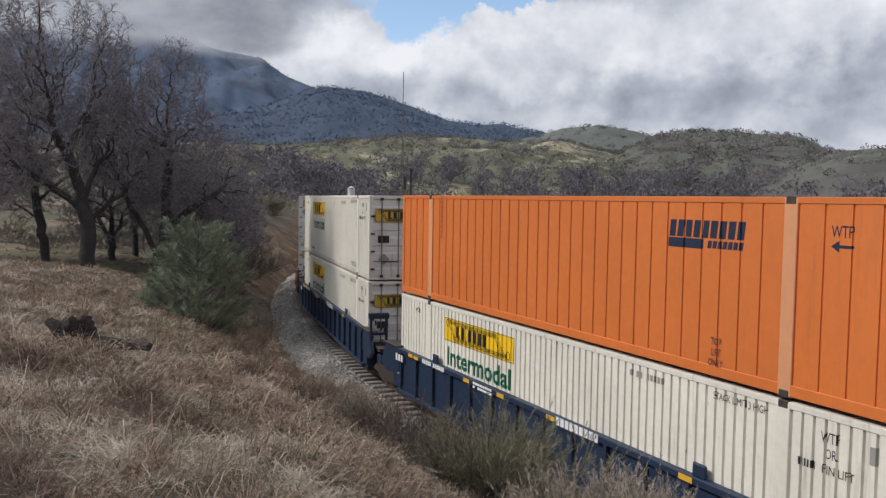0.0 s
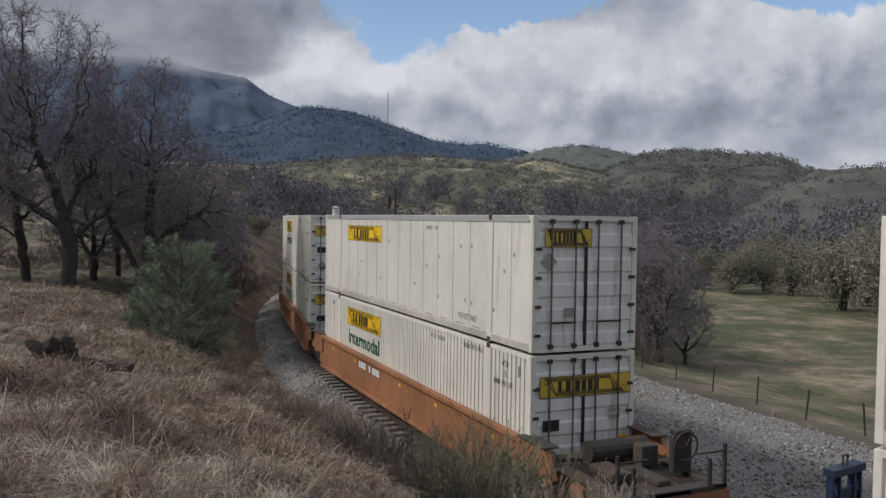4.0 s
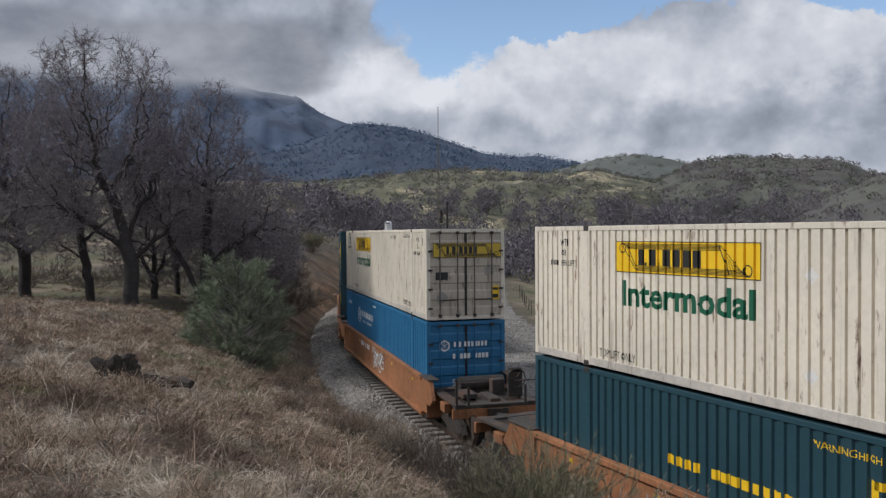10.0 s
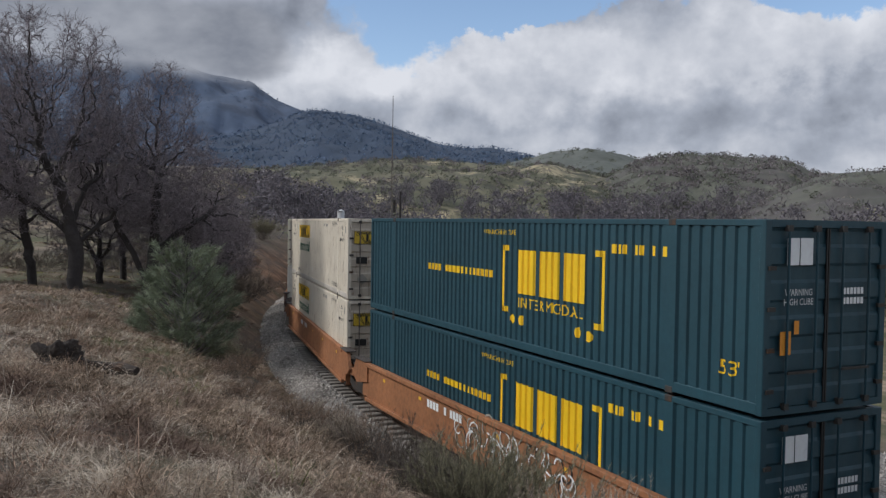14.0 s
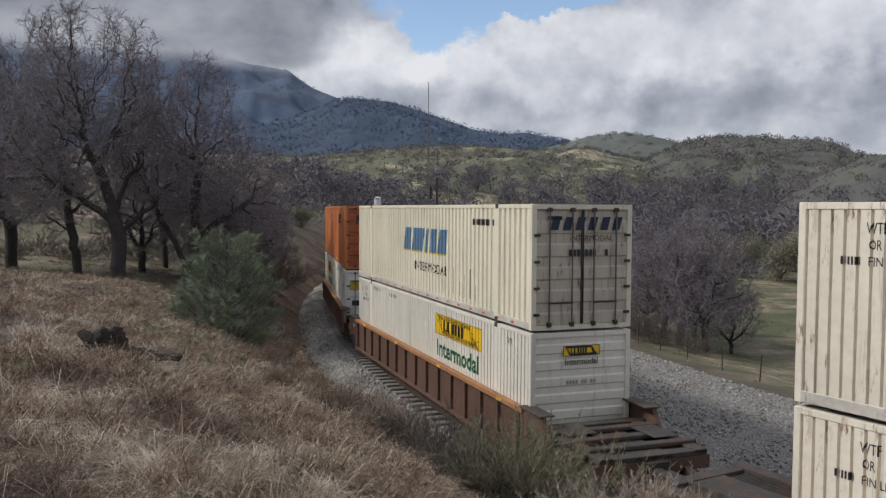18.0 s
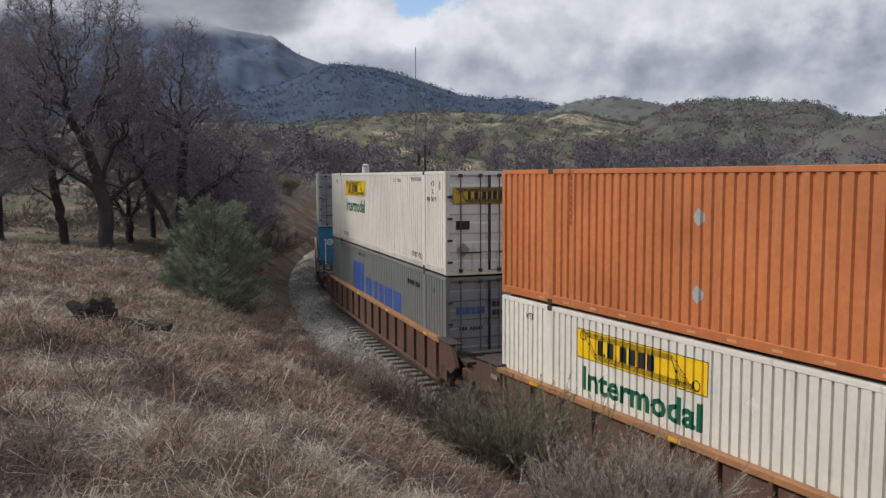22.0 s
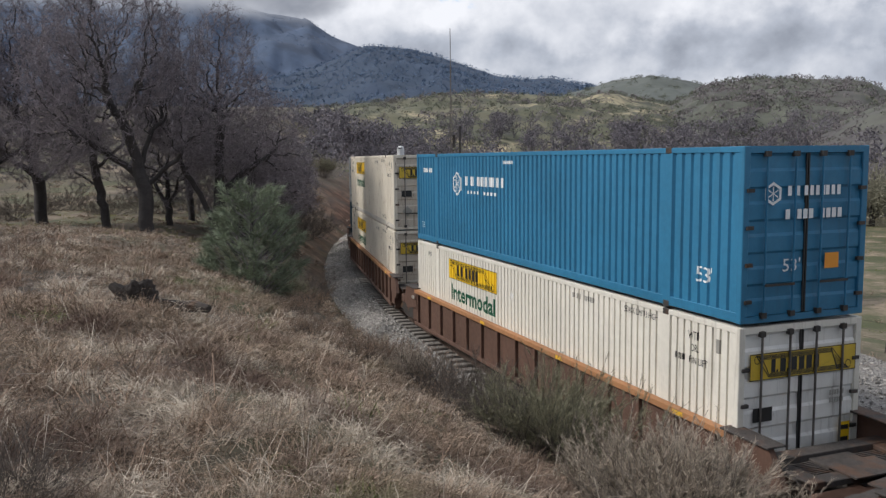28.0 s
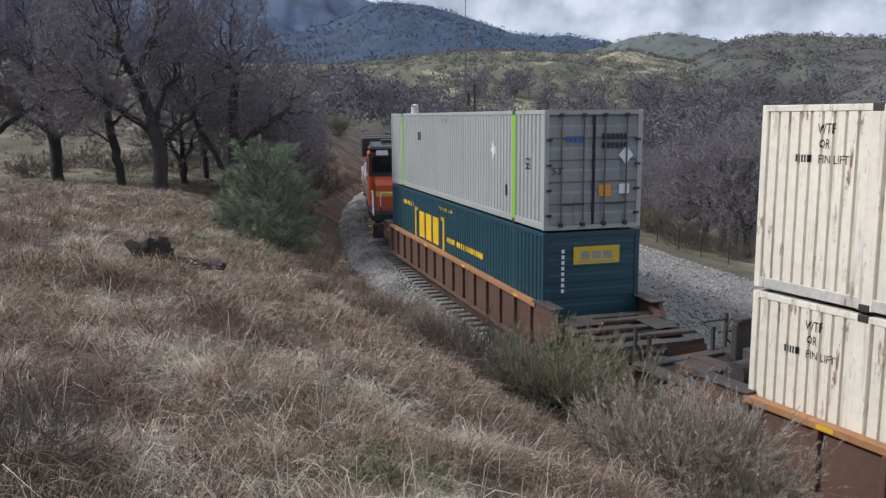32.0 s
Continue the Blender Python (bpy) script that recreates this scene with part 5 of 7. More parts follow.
def end_deck(car, sgn, outer, body, style):
    """The platform over the truck at one end; outer: the end of a set, with coupler, brake stand and hand rails."""
    reach = 11.05 if outer else 9.62
    a = 8.42

    def bx(x0, x1, *rest):
        x0, x1 = sorted((sgn * x0, sgn * x1))
        return (x0, x1, *rest)

    deck = part("end_platform", boxes(bx(a, reach, -0.42, 0.42, 1.06, 1.16), bx(a, a + 0.30, -1.40, 1.40, 1.10, 1.22), bx(reach - 0.28, reach, -1.25, 1.25, 1.08, 1.18), bx(a, reach, 0.95, 1.25, 1.12, 1.20), bx(a, reach, -1.25, -0.95, 1.12, 1.20), bevel=0.01),
                M["deck"], car, "dirty steel end platform")
    part("centre_sill", boxes(bx(a - 0.1, reach + 0.1, -0.30, 0.30, 0.62, 1.055)), M["steel"], car)
    part("bolster", boxes(bx(a + 1.2, a + 1.65, -1.30, 1.30, 0.78, 1.05), bevel=0.02), M[body], car)
    for y0 in (-0.93, 0.44):
        gr = boxes(bx(a + 0.34, reach - 0.30, y0, y0 + 0.02, 1.09, 1.13), bx(a + 0.34, reach - 0.30, y0 + 0.47, y0 + 0.49, 1.09, 1.13), *[bx(a + 0.36 + 0.06 * i, a + 0.39 + 0.06 * i, y0 + 0.01, y0 + 0.48, 1.10, 1.135) for i in range(int((reach - a - 0.7) / 0.06))])
        part("grating", gr, M["deck"], deck)
    if outer:
        part("coupler", boxes(bx(reach, reach + 0.55, -0.10, 0.10, 0.72, 0.95), bx(reach + 0.35, reach + 0.62, -0.17, 0.17, 0.68, 0.98), bevel=0.03), M["steel"], car, "rusty knuckle coupler")
        part("end_sill", boxes(bx(reach - 0.1, reach, -1.32, 1.32, 0.80, 1.075), bevel=0.01), M[body], car)
        geared = sgn < 0 and style == "smooth" or sgn > 0 and style == "ribbed"
        if style == "ribbed" and sgn < 0:
            for x in (9.05, 9.75, 10.4):
                part("cross_bearer", boxes(bx(x, x + 0.22, -1.32, 1.32, 1.17, 1.27), bevel=0.02), M["deck"], car)
            part("cover_plate", boxes(bx(8.75, 9.6, 0.45, 1.15, 1.275, 1.29)), M["deck"], car)
            part("cover_plate", boxes(bx(9.4, 10.3, -1.1, -0.5, 1.275, 1.29)), M["deck"], car)
        for y in (-1.2, -0.85, 0.85, 1.2) if geared else ():
            part("stanchion", boxes(bx(reach - 0.06, reach, y - 0.03, y + 0.03, 1.18, 1.18 + (0.75 if abs(y) > 1 else 0.5))), M["steel"], car)
        if geared:
            for y0, y1 in ((-1.2, -0.55), (0.55, 1.2)):
                part("cross_rail", rods(((sgn * (reach - 0.03), y0, 1.80), (sgn * (reach - 0.03), y1, 1.80), 0.02)), M["steel"], car)
        if geared:
            stand = part("brake_stand", boxes(bx(reach - 0.9, reach - 0.75, -1.05, -0.6, 1.20, 1.95), bx(reach - 0.95, reach - 0.72, -1.0, -0.65, 1.95, 2.05), bevel=0.02), M["steel"], car, "brake stand")
            bm = bmesh.new()
            ring = [(math.cos(q * 0.5236), math.sin(q * 0.5236)) for q in range(12)]
            for i in range(12):
                p, q = ring[i], ring[(i + 1) % 12]
                rod(bm, (sgn * (reach - 0.66), -0.82 + 0.28 * p[0], 1.75 + 0.28 * p[1]), (sgn * (reach - 0.66), -0.82 + 0.28 * q[0], 1.75 + 0.28 * q[1]), 0.02, 6)
                if i % 4 == 0:
                    rod(bm, (sgn * (reach - 0.66), -0.82, 1.75), (sgn * (reach - 0.66), -0.82 + 0.28 * p[0], 1.75 + 0.28 * p[1]), 0.012, 5)
            part("brake_wheel", bm, M["steel"], stand)
            part("air_reservoir", rods(((sgn * (a + 0.65), -0.85, 1.42), (sgn * (a + 0.65), 0.55, 1.42), 0.22), n=14), M["steel"], car, "dark air reservoir")
            part("brake_rigging", boxes(bx(a + 1.1, a + 1.9, 0.35, 0.8, 1.2, 1.35), bx(a + 1.3, reach - 0.3, -0.2, 0.1, 1.17, 1.28), bx(a + 1.0, a + 1.3, -0.7, -0.3, 1.2, 1.62), bevel=0.02), M["deck"], car)
        if style == "blue":
            fr = part("end_frame", boxes(*[bx(9.54, 9.66, y0, y0 + 0.035, 1.20, 2.22) for y0 in (-1.14, -0.945, -0.555, -0.36)], bx(9.5, 9.7, -1.17, -0.30, 2.18, 2.30), bevel=0.008), M[body], car, "blue end frame with laced posts")
            for y0 in (-1.105, -0.52):
                part("lacing", rods(*[((sgn * 9.6, y0 + (0.0 if n % 2 else 0.16), 1.24 + 0.19 * n), (sgn * 9.6, y0 + (0.16 if n % 2 else 0.0), 1.43 + 0.19 * n), 0.018) for n in range(5)], n=6), M[body], fr)
            part("grab_loop", rods(((sgn * 9.6, -0.80, 2.30), (sgn * 9.6, -0.80, 2.46), 0.016), ((sgn * 9.6, -0.80, 2.46), (sgn * 9.6, -0.68, 2.46), 0.016), ((sgn * 9.6, -0.68, 2.46), (sgn * 9.6, -0.68, 2.30), 0.016), n=6), M["steel"], fr)
            part("frame_plate", boxes(bx(9.56, 9.62, -0.92, -0.58, 1.64, 1.95)), M["car_blue"], fr)
            part("sticker", boxes(bx(9.698, 9.703, -1.10, -0.98, 2.14, 2.24)), M["sticker_orange"], fr)
    else:
        part("link", boxes(bx(reach, reach + 0.26, -0.45, 0.45, 0.80, 1.02), bevel=0.02), M["steel"], car)
        part("crossover_plate", boxes(bx(reach - 0.5, reach + 0.12, -0.5, 0.5, 1.19, 1.215)), M["deck"], car)
        if style == "blue" and sgn < 0:
            for y in (-1.15, 1.15):
                fr = part("end_frame", boxes(bx(9.0, 9.1, y - 0.30, y - 0.22, 1.20, 2.15), bx(9.0, 9.1, y + 0.22, y + 0.30, 1.20, 2.15), bx(8.96, 9.14, y - 0.34, y + 0.34, 2.10, 2.28), bx(9.0, 9.1, y - 0.22, y + 0.22, 1.55, 1.63), bevel=0.01), M[body], car, "blue end frame")
                part("frame_braces", boxes(*[bx(9.02, 9.08, y - 0.22 + 0.1 * i, y - 0.17 + 0.1 * i, 1.64 + 0.08 * i, 1.80 + 0.08 * i) for i in range(4)]), M[body], fr)


def well_car(style, near_outer, far_outer):
    body, chord, panel = {"blue": ("car_blue", "car_blue", "car_blue"), "smooth": ("car_orange", "car_orange", "car_orange"), "ribbed": ("car_brown", "car_chord", "car_brown")}[style]
    label = {"blue": "dark blue double-stack well car with white markings", "smooth": "weathered orange-brown smooth-sided double-stack well car",
             "ribbed": "rusty brown ribbed double-stack well car with orange top chord"}[style]
    car = thing("well_car", label, "railway wagon", "well cars of the train")
    top = 1.50 if style == "blue" else 1.40
    for y in (1.40, -1.40):
        o = math.copysign(1, y)
        y0, y1 = sorted((y, y - o * 0.05))
        part("side_sill", boxes((-8.42, 8.42, y0, y1, 0.42, top), bevel=0.006), M[panel], car)
        c0, c1 = sorted((y + o * 0.09, y - o * 0.07))
        part("top_chord", boxes((-8.0, 8.0, c0, c1, top, top + 0.13), bevel=0.015), M[chord], car, "orange top chord" if style == "ribbed" else "")
        part("bottom_chord", boxes((-8.0, 8.0, c0, c1, 0.30, 0.42), bevel=0.015), M[body], car)
        # sloping shoulders down to the end platforms
        for sgn in (-1, 1):
            x0, x1 = sorted((sgn * 7.9, sgn * 9.0))
            part("shoulder_cap", boxes((x0, x1, min(y + o * 0.11, y - o * 0.26), max(y + o * 0.11, y - o * 0.26), top + 0.135, top + 0.17), bevel=0.008), M["deck"], car, "grimy walkway cap")
            bm = bmesh.new()
            prof = [(sgn * 7.9, 0.9), (sgn * 7.9, top + 0.13), (sgn * 8.95, top + 0.13), (sgn * 9.3, 1.0), (sgn * 8.9, 0.75)]
            va = [bm.verts.new((a, y + o * 0.05, b)) for a, b in prof]
            vb = [bm.verts.new((a, y - o * 0.06, b)) for a, b in prof]
            bm.faces.new(va), bm.faces.new(vb[::-1])
            for q in range(5):
                bm.faces.new((va[(q + 1) % 5], va[q], vb[q], vb[(q + 1) % 5]))
            bmesh.ops.recalc_face_normals(bm, faces=bm.faces)
            part("shoulder", bm, M[body], car)
        if style != "smooth":
            me = None
            for k in range(15):
                x = -7.7 + k * 1.1
                if me is None:
                    rb = part("rib", boxes((-0.045, 0.045, min(y, y + o * 0.085), max(y, y + o * 0.085), 0.42, top), bevel=0.008), M[body], car)
                    me = rb.data
                else:
                    rb = new("rib", me)
                    rb.parent = car
                rb.matrix_basis = Matrix.Translation((x, 0, 0))
    part("well_floor", boxes(*[(x - 0.3, x + 0.3, -1.36, 1.36, 0.20, 0.335) for x in (-7.9, -6.1, -2, 2, 6.1, 7.9)], (-8.3, 8.3, -0.2, 0.2, 0.22, 0.33)), M["steel"], car)
    for sgn in (-1, 1):
        part("bulkhead", boxes((min(sgn * 8.36, sgn * 8.42), max(sgn * 8.36, sgn * 8.42), -1.36, 1.36, 0.3, 1.12)), M[body], car)
    end_deck(car, -1, near_outer, body, style)
    end_deck(car, 1, far_outer, body, style)
    bogie(car, 10.05 if far_outer else 9.80)
    if near_outer:
        bogie(car, -10.05)
    # markings on the sill towards the slope
    def sill(me, mat, along, z, name="stencil_mark", proud=0.094):
        me = me.copy()
        ob = tagged(part(name, me, M[mat], car), kind="stuff")
        ob.matrix_basis = Matrix(((-1, 0, 0, -along), (0, 0, 1, 1.40 + proud), (0, 1, 0, z), (0, 0, 0, 1)))
        return ob
    if style == "blue":
        sill(bars(5, 0.13, 0.2, 0.5, 1, 31), "mark_white", -7.9, 1.36, proud=0.105)
        sill(bars(14, 0.09, 0.12, 0.3, 1, 32), "mark_white", -5.4, 1.565)
        sill(bars(9, 0.13, 0.17, 0.25, 1, 33), "mark_white", 1.3, 1.56)
        sill(bars(8, 0.1, 0.06, 0.2, 2, 34), "mark_white", -2.6, 1.58)
        for a in (-7.1, -6.7, -3.6, -1.9, 0.2, 4.2):
            sill(flat(rect(a, a + 0.32, -0.05, 0.05)), "loco_yellow", 0, 1.56, "reflector")
        sill(bars(3, 0.13, 0.24, 0.3, 1, 35), "mark_white", -8.0, 0.95, proud=0.012)
        for x in (-4.6, 5.4):
            part("corner_guide", boxes((x - 0.16, x + 0.16, 1.38, 1.44, 1.62, 1.86), bevel=0.03), M["car_blue"], car)
    elif style == "smooth":
        sill(bars(4, 0.15, 0.21, 0.25, 1, 41), "mark_white", -2.95, 1.18, proud=0.012)
        sill(bars(6, 0.14, 0.21, 0.25, 1, 42), "mark_white", -1.75, 1.18, proud=0.012)
        for a in (-6.6, -3.9, 0.5, 3.2, 6.5):
            sill(flat(rect(a, a + 0.18, -0.05, 0.05)), "loco_yellow", 0, 1.2, "reflector", proud=0.012)
    else:
        for a in (-6.6, -2.2, 2.2, 6.6):
            sill(flat(rect(a, a + 0.30, -0.04, 0.04)), "loco_yellow", 0, 1.465, "reflector")
        sill(bars(4, 0.08, 0.12, 0.3, 1, 43), "mark_grey", -8.15, 1.25, proud=0.105)
    return car


CARS = {}


def wagon(style, near_outer, far_outer):
    key = (style, near_outer, far_outer)
    if key not in CARS:
        CARS[key] = well_car(*key)
        return CARS[key]
    return copy_thing(CARS[key], Matrix())


def graffiti(car, seed, x0, x1):
    """Looping spray-painted bands on the sill."""
    rng = random.Random(seed)
    for mat, k in (("mark_white", 26), ("mark_grey", 14), ("mark_black", 10)):
        polys = []
        for _ in range(k):
            cx, cz, r, a0 = rng.uniform(x0, x1), rng.uniform(0.7, 1.3), rng.uniform(0.10, 0.30), rng.uniform(0, 6.28)
            n = rng.randint(5, 9)
            for i in range(n):
                a, b = a0 + i * 0.45, a0 + (i + 1) * 0.45
                w = 0.045
                polys.append([(cx + r * math.cos(a), cz + r * math.sin(a)), (cx + (r + w) * math.cos(a), cz + (r + w) * math.sin(a)), (cx + (r + w) * math.cos(b), cz + (r + w) * math.sin(b)), (cx + r * math.cos(b), cz + r * math.sin(b))])
        ob = part("graffiti", flat(*polys), M[mat], car, "spray-painted loops")
        ob.matrix_basis = Matrix(((-1, 0, 0, 0), (0, 0, 1, 1.412 + 0.002 * k / 10), (0, 1, 0, 0), (0, 0, 0, 1)))


# place of each car's middle along the line when the clip starts, wagon, upper and lower container (r: turned end for end)
TRAIN = [
    (4.06, "blue", 0, 0, "O", "W"), (23.6, "blue", 0, 1, "W", "W"),
    (47.1, "smooth", 1, 0, "P", "W"), (66.5, "smooth", 0, 0, "W", "W"), (85.6, "smooth", 0, 1, "C", "T"),
    (109.0, "smooth", 1, 0, "C", "A"), (128.5, "smooth", 0, 0, "T", "T"), (147.4, "smooth", 0, 1, "C", "C"),
    (170.7, "ribbed", 1, 0, "I", "Wr"), (190.4, "ribbed", 0, 0, "F", "W"), (209.8, "ribbed", 0, 1, "W", "S"),
    (232.9, "ribbed", 1, 0, "G", "Br"), (252.5, "ribbed", 0, 0, "B", "W"), (272.1, "ribbed", 0, 1, "C", "C"),
    (295.1, "ribbed", 1, 1, "G", "Tr"),
]
MOVERS = []           # thing, place along the line, height, turned
for at, style, no, fo, up, low in TRAIN:
    w = wagon(style, bool(no), bool(fo))
    if at in (109.0, 128.5, 232.9):
        graffiti(w, int(at), *{109.0: (-0.5, 1.8), 128.5: (-1.5, 3.5), 232.9: (-2.5, 2.5)}[at])
    MOVERS.append((w, at, 0.0, False))
    for code, z in ((low, 0.336), (up, 0.336 + HIGH + 0.032)):
        MOVERS.append((container(code[0]), at, z, "r" in code))


# ---- locomotives at the end of the train ----
def locomotive():
    t = thing("locomotive", "orange and black diesel locomotive with a grimy roof and white handrails", "locomotive", "locomotives")
    part("frame", boxes((-11.0, 11.0, -1.45, 1.45, 1.05, 1.40), bevel=0.03), M["loco_black"], t)
    part("walkway", boxes((-10.6, 10.6, -1.52, 1.52, 1.405, 1.46)), M["steel"], t)
    part("fuel_tank", boxes((-3.6, 3.6, -1.35, 1.35, 0.30, 1.04), bevel=0.18), M["loco_black"], t)
    bm = bmesh.new()
    prof = [(-10.1, 1.46), (-10.1, 2.7), (-9.75, 2.95), (-8.75, 3.05), (-8.75, 1.46)]
    va = [bm.verts.new((a, -1.2, b)) for a, b in prof]
    vb = [bm.verts.new((a, 1.2, b)) for a, b in prof]
    bm.faces.new(va), bm.faces.new(vb[::-1])
    for q in range(5):
        bm.faces.new((va[(q + 1) % 5], va[q], vb[q], vb[(q + 1) % 5]))
    bmesh.ops.recalc_face_normals(bm, faces=bm.faces)
    nose = part("nose", bm, M["loco_orange"], t, "orange short hood")
    part("nose_band", boxes((-10.108, -10.102, -1.2, 1.2, 2.15, 2.4)), M["loco_yellow"], nose)
    part("nose_door", boxes((-10.125, -10.10, -0.95, -0.35, 1.5, 2.6), bevel=0.01), M["loco_orange"], nose)
    cab = part("cab", boxes((-8.75, -6.3, -1.5, 1.5, 1.46, 4.30), bevel=0.10), M["loco_orange"], t, "orange cab")
    part("cab_roof", boxes((-8.95, -6.1, -1.45, 1.45, 4.31, 4.55), bevel=0.10), M["loco_black"], cab, "black cab roof")
    for y0, y1 in ((-1.30, -0.15), (0.15, 1.30)):
        part("windshield", boxes((-8.82, -8.76, y0, y1, 3.25, 4.02), bevel=0.02), M["glass"], cab)
    part("window_band", boxes((-8.765, -8.745, -1.46, 1.46, 3.05, 4.20), bevel=0.008), M["loco_black"], cab, "black band round the windshields")
    for y in (-1.52, 1.46):
        for x in (-8.3, -7.3):
            part("side_window", boxes((x, x + 0.75, y, y + 0.06, 3.15, 3.95), bevel=0.01), M["glass"], cab)
    part("number_board", boxes((-8.98, -8.90, -1.1, -0.5, 4.12, 4.36)), M["mark_white"], cab)
    part("number_board", boxes((-8.98, -8.90, 0.5, 1.1, 4.12, 4.36)), M["mark_white"], cab)
    for y in (-0.16, 0.16):
        part("headlight", rods(((-9.02, y, 4.25), (-8.9, y, 4.25), 0.11), n=14), M["mark_white"], cab)
    hood = part("hood", boxes((-6.3, 7.2, -1.0, 1.0, 1.46, 4.15), bevel=0.06), M["loco_orange"], t, "orange engine hood")
    part("hood_top", boxes((-6.29, 7.2, -0.98, 0.98, 4.151, 4.35), bevel=0.05), M["loco_black"], hood)
    for y in (-1.012, 1.002):
        part("hood_stripe", boxes((-6.28, 7.15, y, y + 0.01, 3.35, 3.95)), M["loco_black"], hood)
        for k in range(11):
            part("hood_door", boxes((-6.1 + 1.2 * k, -5.05 + 1.2 * k, y * 1.0 - 0.01, y + 0.02, 1.6, 3.2), bevel=0.006), M["loco_orange"], hood)
    part("radiator", boxes((7.21, 10.3, -1.5, 1.5, 3.3, 4.6), bevel=0.08), M["loco_black"], t, "flared black radiator")
    part("rear_hood", boxes((7.21, 10.2, -1.0, 1.0, 1.46, 3.295), bevel=0.05), M["loco_orange"], t)
    part("exhaust", boxes((1.0, 2.2, -0.4, 0.4, 4.36, 4.62), bevel=0.04), M["loco_black"], t)
    for k in range(3):
        part("dynamic_brake_fan", rods(((-5.0 + 1.3 * k, 0, 4.352), (-5.0 + 1.3 * k, 0, 4.50), 0.5), n=18), M["steel"], t)
    for x in (-7.1, 7.1):
        tr = part("truck", boxes((x - 2.2, x + 2.2, -1.2, -1.05, 0.45, 0.95), (x - 2.2, x + 2.2, 1.05, 1.2, 0.45, 0.95), (x - 0.4, x + 0.4, -1.05, 1.05, 0.55, 0.85), bevel=0.05), M["loco_black"], t, "three-axle truck")
        for dx in (-1.7, 0, 1.7):
            part("wheelset", rods(((x + dx, -0.68, 0.53), (x + dx, -0.82, 0.53), 0.53), ((x + dx, 0.68, 0.53), (x + dx, 0.82, 0.53), 0.53), ((x + dx, -0.68, 0.53), (x + dx, 0.68, 0.53), 0.1), n=22), M["wheel"], tr)
    for sx in (-1, 1):
        part("plow", boxes((min(sx * 11.0, sx * 11.25), max(sx * 11.0, sx * 11.25), -1.4, 1.4, 0.22, 0.95), bevel=0.05), M["loco_black"], t)
        part("coupler", boxes((min(sx * 11.0, sx * 11.6), max(sx * 11.0, sx * 11.6), -0.14, 0.14, 0.72, 0.98), bevel=0.03), M["steel"], t)
        for y in (-1.4, 1.4):
            part("step_rail", rods(((sx * 10.9, y, 0.5), (sx * 10.9, y, 2.4), 0.025), ((sx * 10.9, y, 2.4), (sx * 10.3, y, 2.45), 0.025)), M["mark_white"], t, "white grab rail")
            for z in (0.45, 0.75, 1.05):
                part("step", boxes((min(sx * 10.5, sx * 10.95), max(sx * 10.5, sx * 10.95), y - 0.2 if y < 0 else y - 0.1, y + 0.1 if y < 0 else y + 0.2, z, z + 0.03)), M["loco_yellow"], t)
        for y in (-1.35, 1.35):
            part("stair_rail", rods(((sx * 11.0, y, 1.30), (sx * 10.2, y, 2.45), 0.03), ((sx * 10.2, y, 2.45), (sx * 10.2, y, 1.46), 0.025)), M["mark_white"], t, "white sloping stair rail")
        part("end_rail", rods(((sx * 10.95, -1.0, 1.46), (sx * 10.95, -1.0, 2.4), 0.02), ((sx * 10.95, -1.0, 2.4), (sx * 10.95, 1.0, 2.4), 0.02), ((sx * 10.95, 1.0, 2.4), (sx * 10.95, 1.0, 1.46), 0.02)), M["mark_white"], t)
    for y in (-1.48, 1.48):
        part("handrail", rods(((-6.0, y, 2.45), (10.2, y, 2.45), 0.02)), M["mark_white"], t)
        for k in range(10):
            part("rail_post", rods(((-6.0 + 1.8 * k, y, 1.46), (-6.0 + 1.8 * k, y, 2.45), 0.02)), M["mark_white"], t)
    return t


engine = locomotive()
MOVERS.append((engine, 318.6, 0.0, False))
MOVERS.append((copy_thing(engine, Matrix()), 341.9, 0.0, True))

# ---- plants ----
def veg_material(name, c, rough=0.85, island=0.35, spread=None, var=0.2):
    m = material(name, c, rough, 0, var, 1.1, 7.0, 0.0, island=island, spots=spread or ())
    m.node_tree.nodes["Principled BSDF"].inputs["Specular IOR Level"].default_value = 0.2
    return m


M["bark"] = material("oak_bark", (0.046, 0.041, 0.041), 0.95, 0, 0.35, 1.5, 14, 0.8, 22)
M["twig"] = veg_material("bare_twigs", (0.205, 0.182, 0.198), island=0.6)
M["twig_grey"] = veg_material("grey_twigs", (0.13, 0.11, 0.095), island=0.4)
M["grass"] = veg_material("dry_grass", (0.300, 0.230, 0.172), island=0.80, spread=[((0.165, 0.116, 0.092), 0.47, 0.60, 0.5), ((0.62, 0.545, 0.45), 0.53, 0.63, 1.1), ((0.19, 0.195, 0.105), 0.60, 0.70, 0.35)])
M["weed"] = veg_material("rusty_weeds", (0.275, 0.195, 0.145), island=0.6)
M["green_grass"] = veg_material("green_grass", (0.13, 0.155, 0.055), island=0.35)
M["olive_grass"] = veg_material("olive_grass", (0.235, 0.225, 0.090), island=0.4)
M["stalk"] = veg_material("bleached_stalks", (0.52, 0.46, 0.38), island=0.2)
M["sage"] = veg_material("grey_olive_brush", (0.225, 0.217, 0.145), island=0.4)
M["tan_brush"] = veg_material("tan_brush", (0.37, 0.315, 0.255), island=0.4)
M["needle"] = veg_material("pine_needles", (0.210, 0.242, 0.168), island=0.45)
M["willow"] = veg_material("budding_willow", (0.255, 0.245, 0.185), island=0.3)
M["scrub"] = veg_material("oak_scrub", (0.150, 0.160, 0.126), island=0.25)
M["scrub_grey"] = veg_material("bare_scrub", (0.200, 0.182, 0.188), island=0.25)
